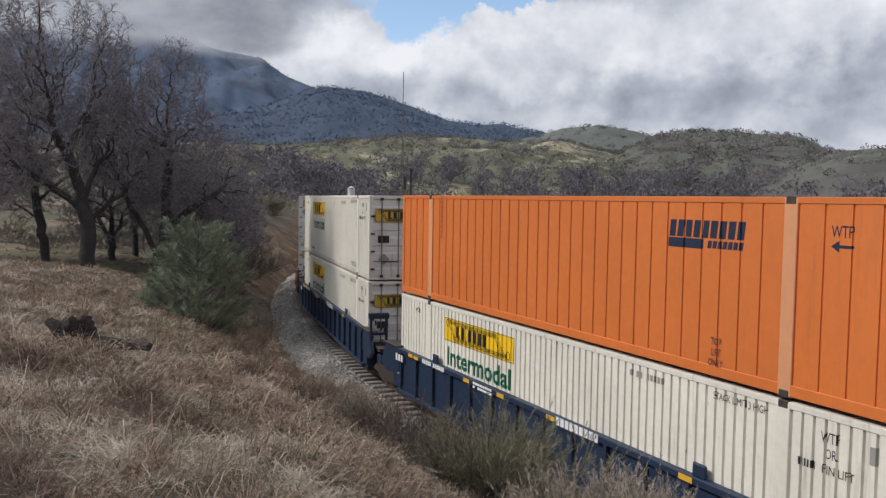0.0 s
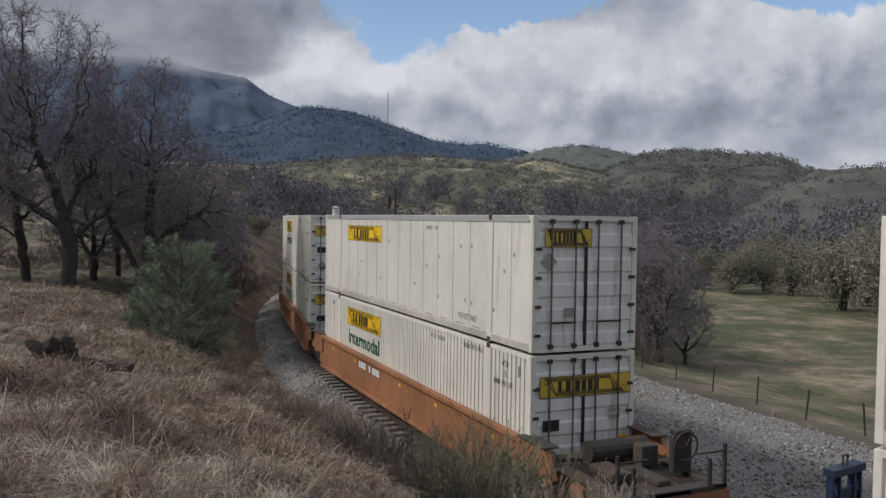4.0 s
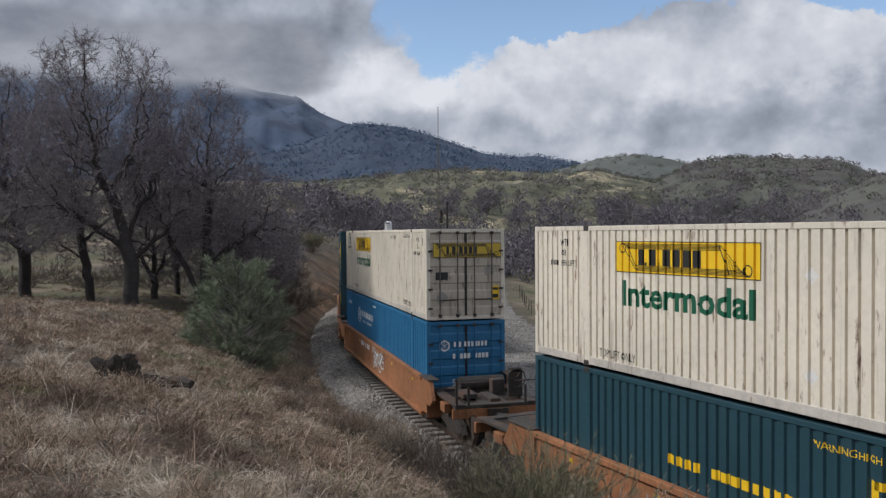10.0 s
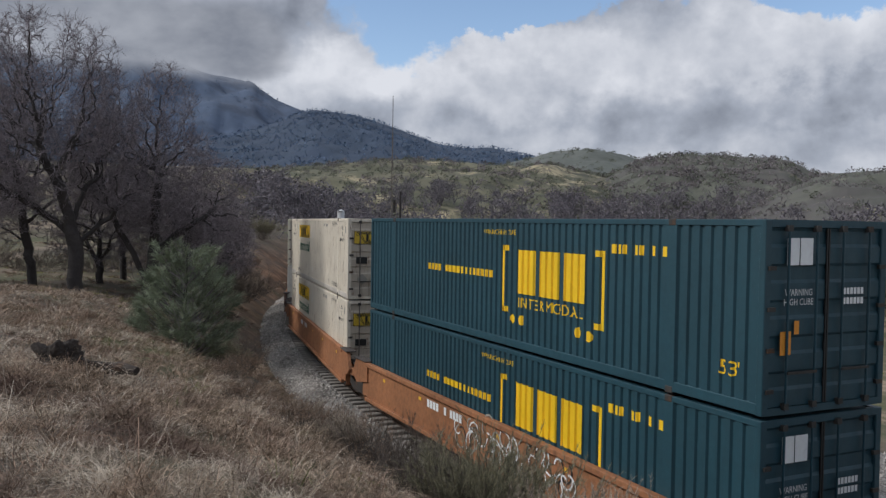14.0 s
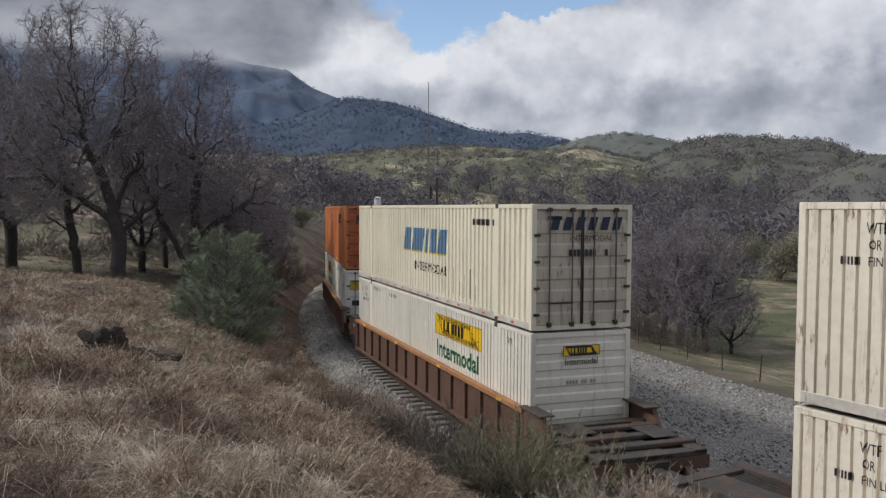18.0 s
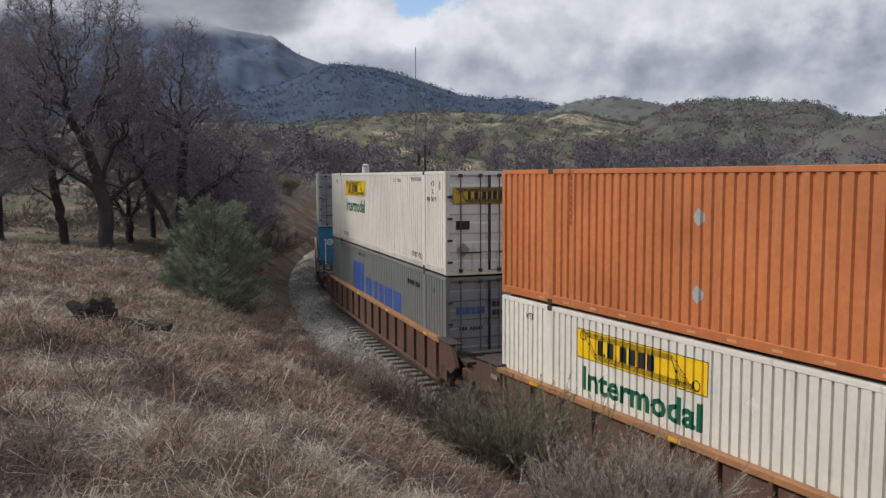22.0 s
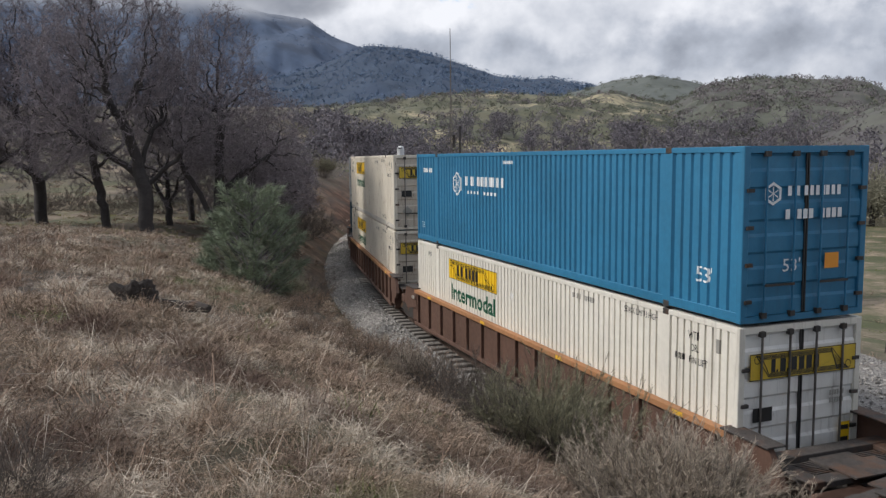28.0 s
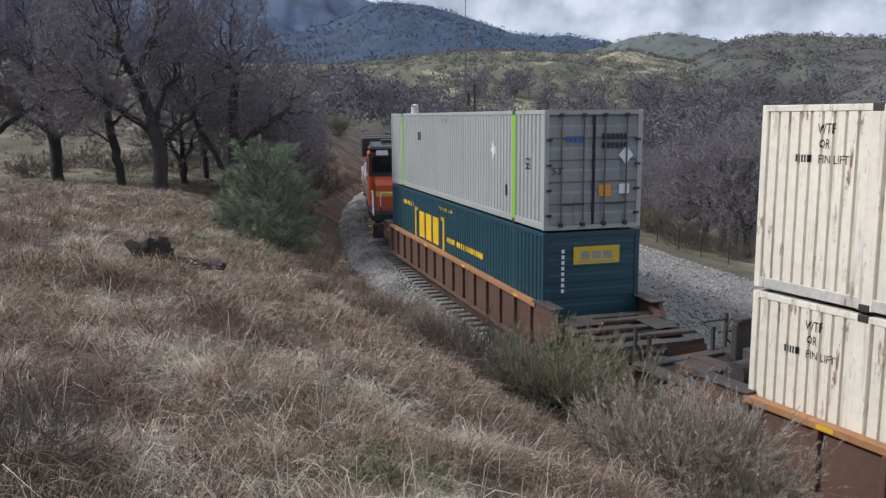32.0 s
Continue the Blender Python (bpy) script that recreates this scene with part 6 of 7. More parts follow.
# mauve-grey twigs, their colour lightened towards blue-grey in place of haze
M["woods"] = veg_material("riverside_woods", (0.172, 0.160, 0.180), island=0.35)
# the conifers' pale blue is distance haze painted into their colour
M["conifer"] = veg_material("haze_tinted_conifers", (0.112, 0.162, 0.250), island=0.2)
M["rock"] = material("granite_boulder", (0.36, 0.31, 0.25), 0.95, 0, 0.3, 0.6, 6, 0.5, 8, island=0.25)
M["log"] = material("charred_wood", (0.035, 0.028, 0.024), 0.95, 0, 0.4, 3, 20, 1.0, 25, [((0.10, 0.065, 0.045), 0.55, 0.7, 4.0)])


def prisms(segs, n=3):
    """Open tapered prisms for rows of (x0, y0, z0, x1, y1, z1, r0, r1)."""
    s = np.asarray(segs, float)
    a, b, r0, r1 = s[:, :3], s[:, 3:6], s[:, 6], s[:, 7]
    d = b - a
    d /= np.maximum(np.linalg.norm(d, axis=1, keepdims=True), 1e-6)
    ref = np.where(abs(d[:, 2:3]) > 0.9, [[1.0, 0, 0]], [[0, 0, 1.0]])
    e = np.cross(d, ref)
    e /= np.linalg.norm(e, axis=1, keepdims=True)
    f = np.cross(d, e)
    v = []
    for k in range(n):
        q = 2 * math.pi * k / n
        o = e * math.cos(q) + f * math.sin(q)
        v += [a + o * r0[:, None], b + o * r1[:, None]]
    v = np.stack(v, 1).reshape(-1, 3)
    base = np.arange(len(s))[:, None, None] * 2 * n
    quads = np.array([[2 * k, 2 * ((k + 1) % n), 2 * ((k + 1) % n) + 1, 2 * k + 1] for k in range(n)])[None]
    return v, (base + quads).reshape(-1, 4)


def grow(seed, height, trunk_r, fork=0.22, levels=6, spread=0.64, wiggle=0.42, kids=(4, 5, 5, 4, 4, 2), tip=0.008, lean=(0, 0), droop=0.022, shrink=0.69, reach=2.5, lift=0.13):
    """Limbs of a leafless broad tree: rows for prisms, thick ones and thin ones apart."""
    rng = np.random.RandomState(seed)
    thick, thin = [], []
    stack = [(np.zeros(3), np.array([lean[0], lean[1], 1.0]), trunk_r, height * fork, 0)]
    while stack:
        p, d, r, ln, lv = stack.pop()
        d = d / np.linalg.norm(d)
        nseg = 4 if lv < 3 else 3
        r_end = max(r * (0.62 if lv else 0.8), tip * 0.6)
        pts = [p]
        for k in range(nseg):
            d = d + rng.normal(0, wiggle * (0.5 if lv == 0 else 1 + 0.16 * max(lv - 1, 0)), 3) * 0.55 + np.array([0, 0, lift - droop * max(lv - 1, 0)])
            d /= np.linalg.norm(d)
            q = pts[-1] + d * ln / nseg
            ra, rb = r + (r_end - r) * k / nseg, r + (r_end - r) * (k + 1) / nseg
            (thick if lv <= 1 else thin).append((*pts[-1], *q, max(ra, tip), max(rb, tip)))
            pts.append(q)
        if lv < levels:
            n = kids[min(lv, len(kids) - 1)]
            for j in range(n):
                f = 1.0 if j < 2 else rng.uniform(0.55 if lv == 0 else 0.3, 0.98)
                i = min(int(f * nseg), nseg)
                a = rng.uniform(0, 2 * math.pi) if lv else 2 * math.pi * (j + rng.uniform(-0.2, 0.2)) / n
                side = np.cross(d, [math.cos(a), math.sin(a), 0.3])
                side /= np.linalg.norm(side)
                nd = d * (1 - 0.45 * spread) + side * spread * rng.uniform(0.55, 1.15)
                if lv == 0 and j == 0:
                    nd = d + side * 0.2
                stack.append((pts[i], nd, r_end * rng.uniform(0.55, 0.85), ln * shrink * rng.uniform(0.75, 1.25) * (reach if lv == 0 else 1), lv + 1))
    return thick, thin


def tree(name, seed, height, trunk_r, label, bark="bark", twig="twig", group="bare oaks", root=True, **kw):
    t = thing(name, label, "tree", group)
    thick, thin = grow(seed, height, trunk_r, **kw)
    thick = [(thick[0][0], thick[0][1], -0.5, *thick[0][:3], thick[0][6] * 1.5, thick[0][6] * 1.15)] + thick
    v, f = prisms(thick, 7)
    part("trunk", fast_mesh("trunk", v, f, M[bark], True), None, t)
    v, f = prisms(thin, 3)
    part("crown", fast_mesh("crown", v, f, M[twig]), None, t)
    return t


def ground_at(x, y):
    return float(ground_z(x, y)[0])


def polar(az, r):
    return r * math.sin(radians(az)), r * math.cos(radians(az))


def stand(ob, x, y, turn=0.0, size=1.0, sink=0.0):
    ob.matrix_basis = pose(x, y, ground_at(x, y) - sink, 0, 0, turn) @ Matrix.Diagonal((size, size, size, 1))
    return ob


def put_copy(ob, x, y, turn, size):
    o = copy_thing(ob, Matrix())
    return stand(o, x, y, turn, size)


def colonise(seed, stems, lobes, pull=2.2, kill=0.30, stride=0.20, jitter=0.42):
    """Limbs that grow from the stems towards points strewn through the crown's lobes: places, parents and radii of their joints."""
    rng = np.random.RandomState(seed)
    goals = []
    for cx, cy, cz, rx, ry, rz, n in lobes:
        d = rng.normal(0, 1, (n, 3))
        d /= np.linalg.norm(d, axis=1, keepdims=True)
        goals.append(d * rng.uniform(0, 1, (n, 1)) ** 0.40 * [rx, ry, rz] + [cx, cy, cz])
    goals = np.concatenate(goals)
    # twigs stand in clumps with gaps between them
    clump = np.array([noise.noise(Vector(g * 0.62) + Vector((seed, 0, 0))) + 0.5 * noise.noise(Vector(g * 1.5)) for g in goals])
    goals = goals[clump > -0.06]
    pos, up = [], []
    for stem in stems:
        first = stem[0] if len(pos) else None
        last = -1 if first is None else int(np.argmin([np.linalg.norm(np.subtract(p, first)) for p in pos]))
        for a, b in zip(stem, stem[1:]):
            k = max(2, int(np.linalg.norm(np.subtract(b, a)) / 0.35))
            for i in range(0 if last < 0 else 1, k + 1):
                pos.append(np.array(a) + (np.array(b) - a) * i / k + (rng.normal(0, 0.035, 3) if pos else 0))
                up.append(last)
                last = len(pos) - 1
    near = np.full(len(goals), -1)
    dist = np.full(len(goals), 1e9)
    fresh = list(range(len(pos)))
    for _ in range(140):
        q = np.array([pos[i] for i in fresh])
        d = np.linalg.norm(goals[:, None, :] - q[None], axis=2)
        k = d.argmin(1)
        dk = d[np.arange(len(goals)), k]
        closer = dk < dist
        near[closer], dist[closer] = np.array(fresh)[k[closer]], dk[closer]
        keep = dist > kill
        goals, near, dist = goals[keep], near[keep], dist[keep]
        act = dist < pull
        if not act.any():
            pull *= 1.4
            if pull > 8 or not len(goals):
                break
            continue
        fresh = []
        way = collections.defaultdict(lambda: np.zeros(3))
        for i in np.nonzero(act)[0]:
            way[near[i]] = way[near[i]] + (goals[i] - pos[near[i]]) / dist[i]
        for i, w in way.items():
            w = w / max(np.linalg.norm(w), 1e-6) + rng.normal(0, jitter, 3)
            pos.append(pos[i] + w / np.linalg.norm(w) * stride * rng.uniform(0.8, 1.2))
            up.append(i)
            fresh.append(len(pos) - 1)
    r = np.zeros(len(pos))
    for i in range(len(pos) - 1, -1, -1):
        r[i] = max(r[i], 0.0085 ** 2.35)
        if up[i] >= 0:
            r[up[i]] += r[i]
    return np.array(pos), np.array(up), r ** (1 / 2.35)


def oak(seed, label, girth, stems, lobes, bark="bark", twig="twig", sprays=4):
    """A leafless oak: trunk and limbs, crooked branches, and a haze of fine twigs at their ends."""
    t = thing("oak_tree", label, "tree", "bare oaks")
    rng = np.random.RandomState(seed + 7)
    pos, up, r = colonise(seed, stems, lobes)
    r = 0.0085 * (r / 0.0085) ** (math.log(girth / 0.0085) / math.log(r.max() / 0.0085))
    i = np.nonzero(up >= 0)[0]
    segs = np.concatenate([pos[up[i]], pos[i], np.minimum(r[up[i]], r[i] * 1.35)[:, None], r[i][:, None]], 1)
    thick = r[i] > 0.075
    segs[thick, 3:6] += (segs[thick, 3:6] - segs[thick, :3]) * 0.22
    foot = [(*(pos[0] - [0, 0, 0.6]), *pos[0], r.max() * 1.55, r.max() * 1.12)]
    v, f = prisms(np.concatenate([foot, segs[thick]]), 8)
    part("trunk", fast_mesh("trunk", v, f, M[bark], True), None, t)
    v, f = prisms(segs[(r[i] <= 0.075) & (r[i] > 0.026)], 5)
    tagged(part("branchwork", fast_mesh("branchwork", v, f, M[bark], True), None, t), kind="stuff")
    # crooked twigs off every thin branch
    thin = np.nonzero(r < 0.026)[0]
    a = np.repeat(pos[thin], sprays, 0)
    d = np.repeat(pos[thin] - pos[np.maximum(up[thin], 0)], sprays, 0)
    d = d / np.maximum(np.linalg.norm(d, axis=1, keepdims=True), 1e-6) + rng.normal(0, 0.75, a.shape) + [0, 0, 0.10]
    d /= np.linalg.norm(d, axis=1, keepdims=True)
    ln = rng.uniform(0.10, 0.30, (len(a), 1))
    b = a + d * ln
    e = d + rng.normal(0, 0.65, a.shape) + [0, 0, 0.12]
    c = b + e / np.linalg.norm(e, axis=1, keepdims=True) * ln * 0.9
    one = np.full((len(a), 1), 0.0085)
    tw = np.concatenate([segs[r[i] <= 0.026], np.concatenate([a, b, one, one * 0.8], 1), np.concatenate([b, c, one * 0.8, one * 0.5], 1)])
    v, f = prisms(tw, 3)
    part("crown", fast_mesh("crown", v, f, M[twig]), None, t, "haze of fine bare twigs")
    return t


# bare oaks on the slope
oak_a = oak(4, "leafless dark oak with spreading limbs on dry grass", 0.31,
            [[(0, 0, 0), (0.02, 0, 1.0), (-0.05, 0, 2.0), (-0.35, 0.1, 3.6)], [(-0.05, 0, 2.0), (0.8, -0.3, 2.7), (1.8, -0.5, 3.8)], [(-0.1, 0, 2.4), (-1.0, 0.4, 3.2), (-2.2, 0.6, 4.0)], [(-0.35, 0.1, 3.6), (-0.9, -0.3, 5.2)], [(-0.2, 0.05, 3.0), (0.35, 0.5, 4.4)]],
            [(-1.0, 0, 7.6, 4.0, 3.3, 4.5, 6353), (2.0, -0.3, 5.2, 2.0, 2.0, 2.2, 1160), (-3.4, 0, 4.4, 2.2, 2.2, 2.0, 1270)])
oak_b = oak(9, "leafless dark oak forking low into leaning stems", 0.30,
            [[(0, 0, 0), (-0.08, 0, 0.7), (-0.75, 0.1, 2.4), (-1.75, 0, 4.3)], [(-0.08, 0, 0.7), (0.15, -0.1, 2.4), (0.2, 0, 4.4), (0.3, 0, 6.0)], [(0.15, -0.1, 2.4), (1.3, -0.3, 3.4), (2.6, 0, 4.2)]],
            [(-0.2, 0, 6.0, 3.3, 3.0, 3.2, 4143), (0.5, 0, 9.1, 1.5, 1.5, 2.1, 1160), (2.8, 0, 4.4, 2.1, 2.2, 2.6, 2098), (-2.2, 0, 7.2, 1.9, 2.0, 2.4, 1105)])
oak_c = oak(21, "slender leafless oak with drooping lower branches", 0.19,
            [[(0, 0, 0), (-0.1, 0, 1.4), (-0.35, 0, 2.8), (-0.4, 0.1, 4.6)], [(-0.2, 0, 2.0), (-1.1, 0.2, 2.7)], [(-0.35, 0, 2.8), (0.8, 0, 3.8)]],
            [(-0.5, 0, 5.7, 2.9, 2.6, 3.4, 3728), (-1.3, 0, 2.7, 1.5, 1.4, 0.9, 441)])
oak_d = oak(33, "small dark leafless oak beside the gravel", 0.17,
            [[(0, 0, 0), (0.1, 0, 1.1), (-0.2, 0.1, 2.2)], [(0.1, 0, 1.1), (1.0, 0.3, 2.0)], [(0.05, 0, 0.9), (-0.9, -0.2, 1.9)]],
            [(0, 0, 3.3, 2.6, 2.5, 2.6, 2486), (0.9, 0.4, 2.0, 1.9, 1.8, 1.2, 717)], sprays=4)
stand(oak_a, *polar(-23.4, 38.5), 23, 1.0)
stand(oak_b, *polar(-18.9, 40.5), 19, 1.0)
stand(oak_c, *polar(-25.9, 42.0), 26, 1.05)
for az, r, turn, size, src in ((-29.6, 48, 60, 1.0, oak_a), (-33.4, 45, 30, 0.9, oak_b), (-16.4, 48, 100, 0.95, oak_c), (-20.6, 50, 310, 1.0, oak_c), (-14.4, 56, 70, 0.95, oak_d), (-17.2, 46, 250, 1.1, oak_d), (-15.6, 52, 20, 1.15, oak_d), (-22.0, 46, 130, 1.1, oak_d)):
    put_copy(src, *polar(az, r), turn, size)
# bare oaks and willows across the line
stand(oak_d, *polar(14.3, 50), 35, 1.4)
for az, r, turn, size in ((16.0, 48.5, 215, 1.15), (12.2, 56, 125, 1.05), (9.5, 64, 300, 1.0), (15.2, 56, 90, 0.9), (6.0, 74, 10, 1.0), (11, 72, 200, 1.05), (13.2, 52.5, 20, 1.2), (17.6, 50, 140, 0.7), (8.0, 70, 60, 1.0), (10.4, 60, 170, 0.9)):
    put_copy(oak_d, *polar(az, r), turn, size)


def willow_tree():
    """A low spreading willow with a haze of young leaves."""
    t = tree("willow_tree", 22, 5.2, 0.2, "low budding willow with yellow-green leaf haze in the meadow", "bark", "willow", "meadow willows", fork=0.12, kids=(5, 5, 5, 4), levels=4, spread=0.95, tip=0.02, reach=3.0)
    thick, thin = grow(22, 5.2, 0.2, fork=0.12, kids=(5, 5, 5, 4), levels=4, spread=0.95, tip=0.02, reach=3.0)
    rng = np.random.RandomState(2)
    ends = np.array(thin)[-2000:, 3:6]
    c = np.repeat(ends, 4, 0) + rng.normal(0, 0.32, (len(ends) * 4, 3))
    q = c[:, None, :] + rng.normal(0, 0.034, (len(c), 4, 3))
    part("foliage", fast_mesh("foliage", q.reshape(-1, 3), np.arange(len(c) * 4).reshape(-1, 4), M["willow"]), None, t, "yellow-green budding leaves")
    return t


willow = willow_tree()
stand(willow, *polar(18.2, 112), 0, 1.5)
for az, r, turn, size in ((20.4, 108, 70, 1.71), (22.4, 114, 200, 1.55), (24.0, 108, 130, 1.86), (27.0, 92, 20, 2.25), (29.8, 84, 250, 2.17), (26.0, 120, 300, 1.86), (16.6, 118, 160, 1.55), (31.5, 95, 10, 2.17), (21.6, 128, 40, 2.02), (28.4, 100, 140, 2.02)):
    put_copy(willow, *polar(az, r), turn, size)


# ---- blades: grass and brush ----
def blades(base, direction, length, width, bend, rng):
    """Thin pointed leaves, two bends each: arrays of base (n, 3), direction (n, 3), length, width, bend."""
    n = len(base)
    d = direction / np.linalg.norm(direction, axis=1, keepdims=True)
    side = np.cross(d, rng.normal(0, 1, (n, 3)))
    side /= np.maximum(np.linalg.norm(side, axis=1, keepdims=True), 1e-6)
    out = d * np.array([1, 1, 0])
    out /= np.maximum(np.linalg.norm(out, axis=1, keepdims=True), 1e-6)
    L_ = length[:, None]
    mid = base + d * L_ * 0.55 + out * L_ * 0.06 * bend[:, None]
    tip = base + d * L_ * 0.9 + out * L_ * 0.40 * bend[:, None] - np.array([0, 0, 1]) * L_ * 0.28 * bend[:, None]
    w = width[:, None] * side / 2
    v = np.stack([base - w, base + w, mid + w * 0.8, mid - w * 0.8, tip], 1).reshape(-1, 3)
    f = (np.arange(n)[:, None, None] * 5 + np.array([[0, 1, 2], [0, 2, 3], [3, 2, 4]])[None]).reshape(-1, 3)
    return v, f


def scatter(rng, n, r0, r1, az0=-42, az1=48):
    r = np.sqrt(rng.uniform(r0 * r0, r1 * r1, n))
    a = np.radians(rng.uniform(az0, az1, n))
    return r * np.sin(a), r * np.cos(a), r


def grass(name, seed, rings, mat, label, height, per, lean, keep, wide=1.0):
    rng = np.random.RandomState(seed)
    vs, fs, count = [], [], 0
    for n, r0, r1 in rings:
        x, y, r = scatter(rng, n, r0, r1)
        s, u = line_coords(x, y)
        clump = waves(x, y, seed + 40, 1.5) + 0.6 * waves(x, y, seed + 41, 0.6)
        ok = keep(x, y, s, u, rng) & (clump + rng.uniform(-0.9, 0.9, len(x)) > -0.22)
        x, y, r = x[ok], y[ok], r[ok]
        z = ground_z(x, y)
        m = len(x)
        # tufts lie over in patches
        flow = waves(x, y, seed + 5, 2.6) * 3.4
        hk = height * np.clip(0.85 + 0.7 * waves(x, y, seed + 40, 1.5), 0.25, 1.8) * rng.uniform(0.7, 1.3, m)
        b = np.repeat(np.stack([x, y, z], 1), per, 0)
        k = len(b)
        b[:, :2] += rng.normal(0, 0.07, (k, 2)) * (1 + 0.03 * np.repeat(r, per))[:, None]
        b[:, 2] -= 0.02
        ang = np.repeat(flow, per) + rng.normal(0, 2.0, k)
        tilt = abs(rng.normal(lean, 0.35, k))
        d = np.stack([np.cos(ang) * np.sin(tilt), np.sin(ang) * np.sin(tilt), np.cos(tilt)], 1)
        ln = np.repeat(np.maximum(hk, 0.08), per) * rng.uniform(0.5, 1.25, k)
        wd = (0.0022 + 0.00034 * np.repeat(r, per)) * rng.uniform(0.7, 1.4, k) * wide
        v, f = blades(b, d, ln, wd, rng.uniform(0.3, 2.1, k), rng)
        vs.append(v), fs.append(f + count)
        count += len(v)
    me = fast_mesh(name, np.concatenate(vs), np.concatenate(fs), M[mat])
    return tagged(new(name, me), label, "grass", kind="stuff")


def bank(x, y, s, u, rng):
    bare = (s > 30) & (u > -7.5) & (waves(x, y, 78, 3.5) > 0.05)
    return (u < -2.9 + 0.3 * waves(x, y, 77, 3.0)) & (np.hypot(x, y) > 1.6) & ~bare


grass("dry_grass", 1, [(3600, 1.8, 6), (7000, 6, 12), (8000, 12, 22), (4300, 22, 34), (1700, 34, 52), (1100, 52, 85)], "grass", "matted pale dry grass over the slope", 0.27, 32, 0.80, bank)
grass("rusty_weeds", 2, [(260, 2.2, 7), (900, 7, 14), (1300, 14, 26), (1500, 26, 80)], "weed", "patches of rust-brown dead weeds in the grass", 0.42, 22, 0.55,
      lambda x, y, s, u, rng: bank(x, y, s, u, rng) & (waves(x, y, 31, 4.5) > 0.05))
grass("green_grass", 3, [(420, 1.8, 6), (500, 6, 13), (300, 13, 22)], "green_grass", "thin fresh green grass under the dry stalks", 0.20, 20, 0.6,
      lambda x, y, s, u, rng: bank(x, y, s, u, rng) & (waves(x, y, 33, 3.5) > 0.35), 1.2)
grass("olive_grass", 5, [(1700, 27, 40), (2300, 40, 60)], "olive_grass", "short olive grass under the oaks", 0.15, 14, 0.7,
      lambda x, y, s, u, rng: (u < -8.5) & (waves(x, y, 61, 13.0) > -0.35), 1.3)
grass("bleached_stalks", 4, [(160, 2.5, 6), (420, 6, 14), (300, 14, 24)], "stalk", "bent bleached weed stalks", 0.50, 6, 0.6, bank, 0.9)
grass("pale_stems", 14, [(420, 2.4, 6.5)], "stalk", "arching bleached stems close to the ground", 0.42, 7, 0.55, lambda x, y, s, u, rng: (np.hypot(x + 1.2, y - 3.7) < 0.75) | (np.hypot(x - 0.2, y - 4.3) < 0.4) | (waves(x, y, 52, 2.2) > 0.45), 1.0)


def brush(name, seed, stems, height, width, mat, label, tilt=0.7, fork=8, wide=0.0046):
    """A domed bush of fanning stems that fork twice and end in fine sprays."""
    rng = np.random.RandomState(seed)
    b = thing(name, label, "bush", "brush along the bank")
    base = rng.normal(0, width * 0.13, (stems, 3)) * np.array([1, 1, 0])
    ang = rng.uniform(0, 6.283, stems)
    tl = tilt * np.sqrt(rng.uniform(0, 1, stems)) * 1.35
    d = np.stack([np.cos(ang) * np.sin(tl), np.sin(ang) * np.sin(tl), np.cos(tl)], 1)
    ln = height * rng.uniform(0.30, 0.50, stems) * (1 - 0.12 * tl)
    segs = []
    p, r = base, np.full(stems, wide * 1.3)
    for level in range(3):
        q = p + d * ln[:, None]
        segs.append(np.concatenate([p, q, r[:, None], r[:, None] * 0.65], 1))
        if level == 2:
            break
        k = 3
        p = np.repeat(p, k, 0) + np.repeat(q - p, k, 0) * rng.uniform(0.55, 1.0, (len(q) * k, 1))
        d = np.repeat(d, k, 0) + rng.normal(0, 0.30, (len(p), 3)) + np.array([0, 0, 0.16])
        d /= np.linalg.norm(d, axis=1, keepdims=True)
        ln = np.repeat(ln, k) * rng.uniform(0.5, 0.85, len(p))
        r = np.repeat(r, k) * 0.62
    v, f = prisms(np.concatenate(segs), 3)
    part("branchwork", fast_mesh("branchwork", v, f, M["twig_grey"]), None, b)
    k = 5 * fork
    sb = np.repeat(p, k, 0) + np.repeat(d * ln[:, None], k, 0) * rng.uniform(0.1, 1.0, (len(p) * k, 1))
    sd = np.repeat(d, k, 0) + rng.normal(0, 0.42, (len(sb), 3)) + np.array([0, 0, 0.22])
    v, f = blades(sb, sd, height * rng.uniform(0.02, 0.065, len(sb)), wide * rng.uniform(0.4, 0.85, len(sb)), rng.uniform(0, 0.5, len(sb)), rng)
    part("foliage", fast_mesh("foliage", v, f, M[mat]), None, b)
    return b


sage_a = brush("sage_bush", 1, 95, 1.40, 1.6, "sage", "grey-olive brush on the bank above the track", 0.62)
sage_b = brush("sage_bush", 2, 90, 1.25, 1.5, "sage", "low grey-olive brush on the bank", 0.75)
dry_a = brush("dry_bush", 3, 100, 1.25, 1.6, "tan_brush", "pale dry brush with fine upright stems", 0.60)
twig_a = brush("bare_bush", 4, 60, 1.15, 1.7, "twig_grey", "tangled leafless grey brush on the bank", 1.0, 3, 0.0052)
weed_a = brush("dry_bush", 5, 60, 0.85, 1.2, "weed", "brown dead brush on the bank", 0.8, 4)


def beside(s, u):
    x, y, h = on_line(s, u)
    return float(x), float(y)


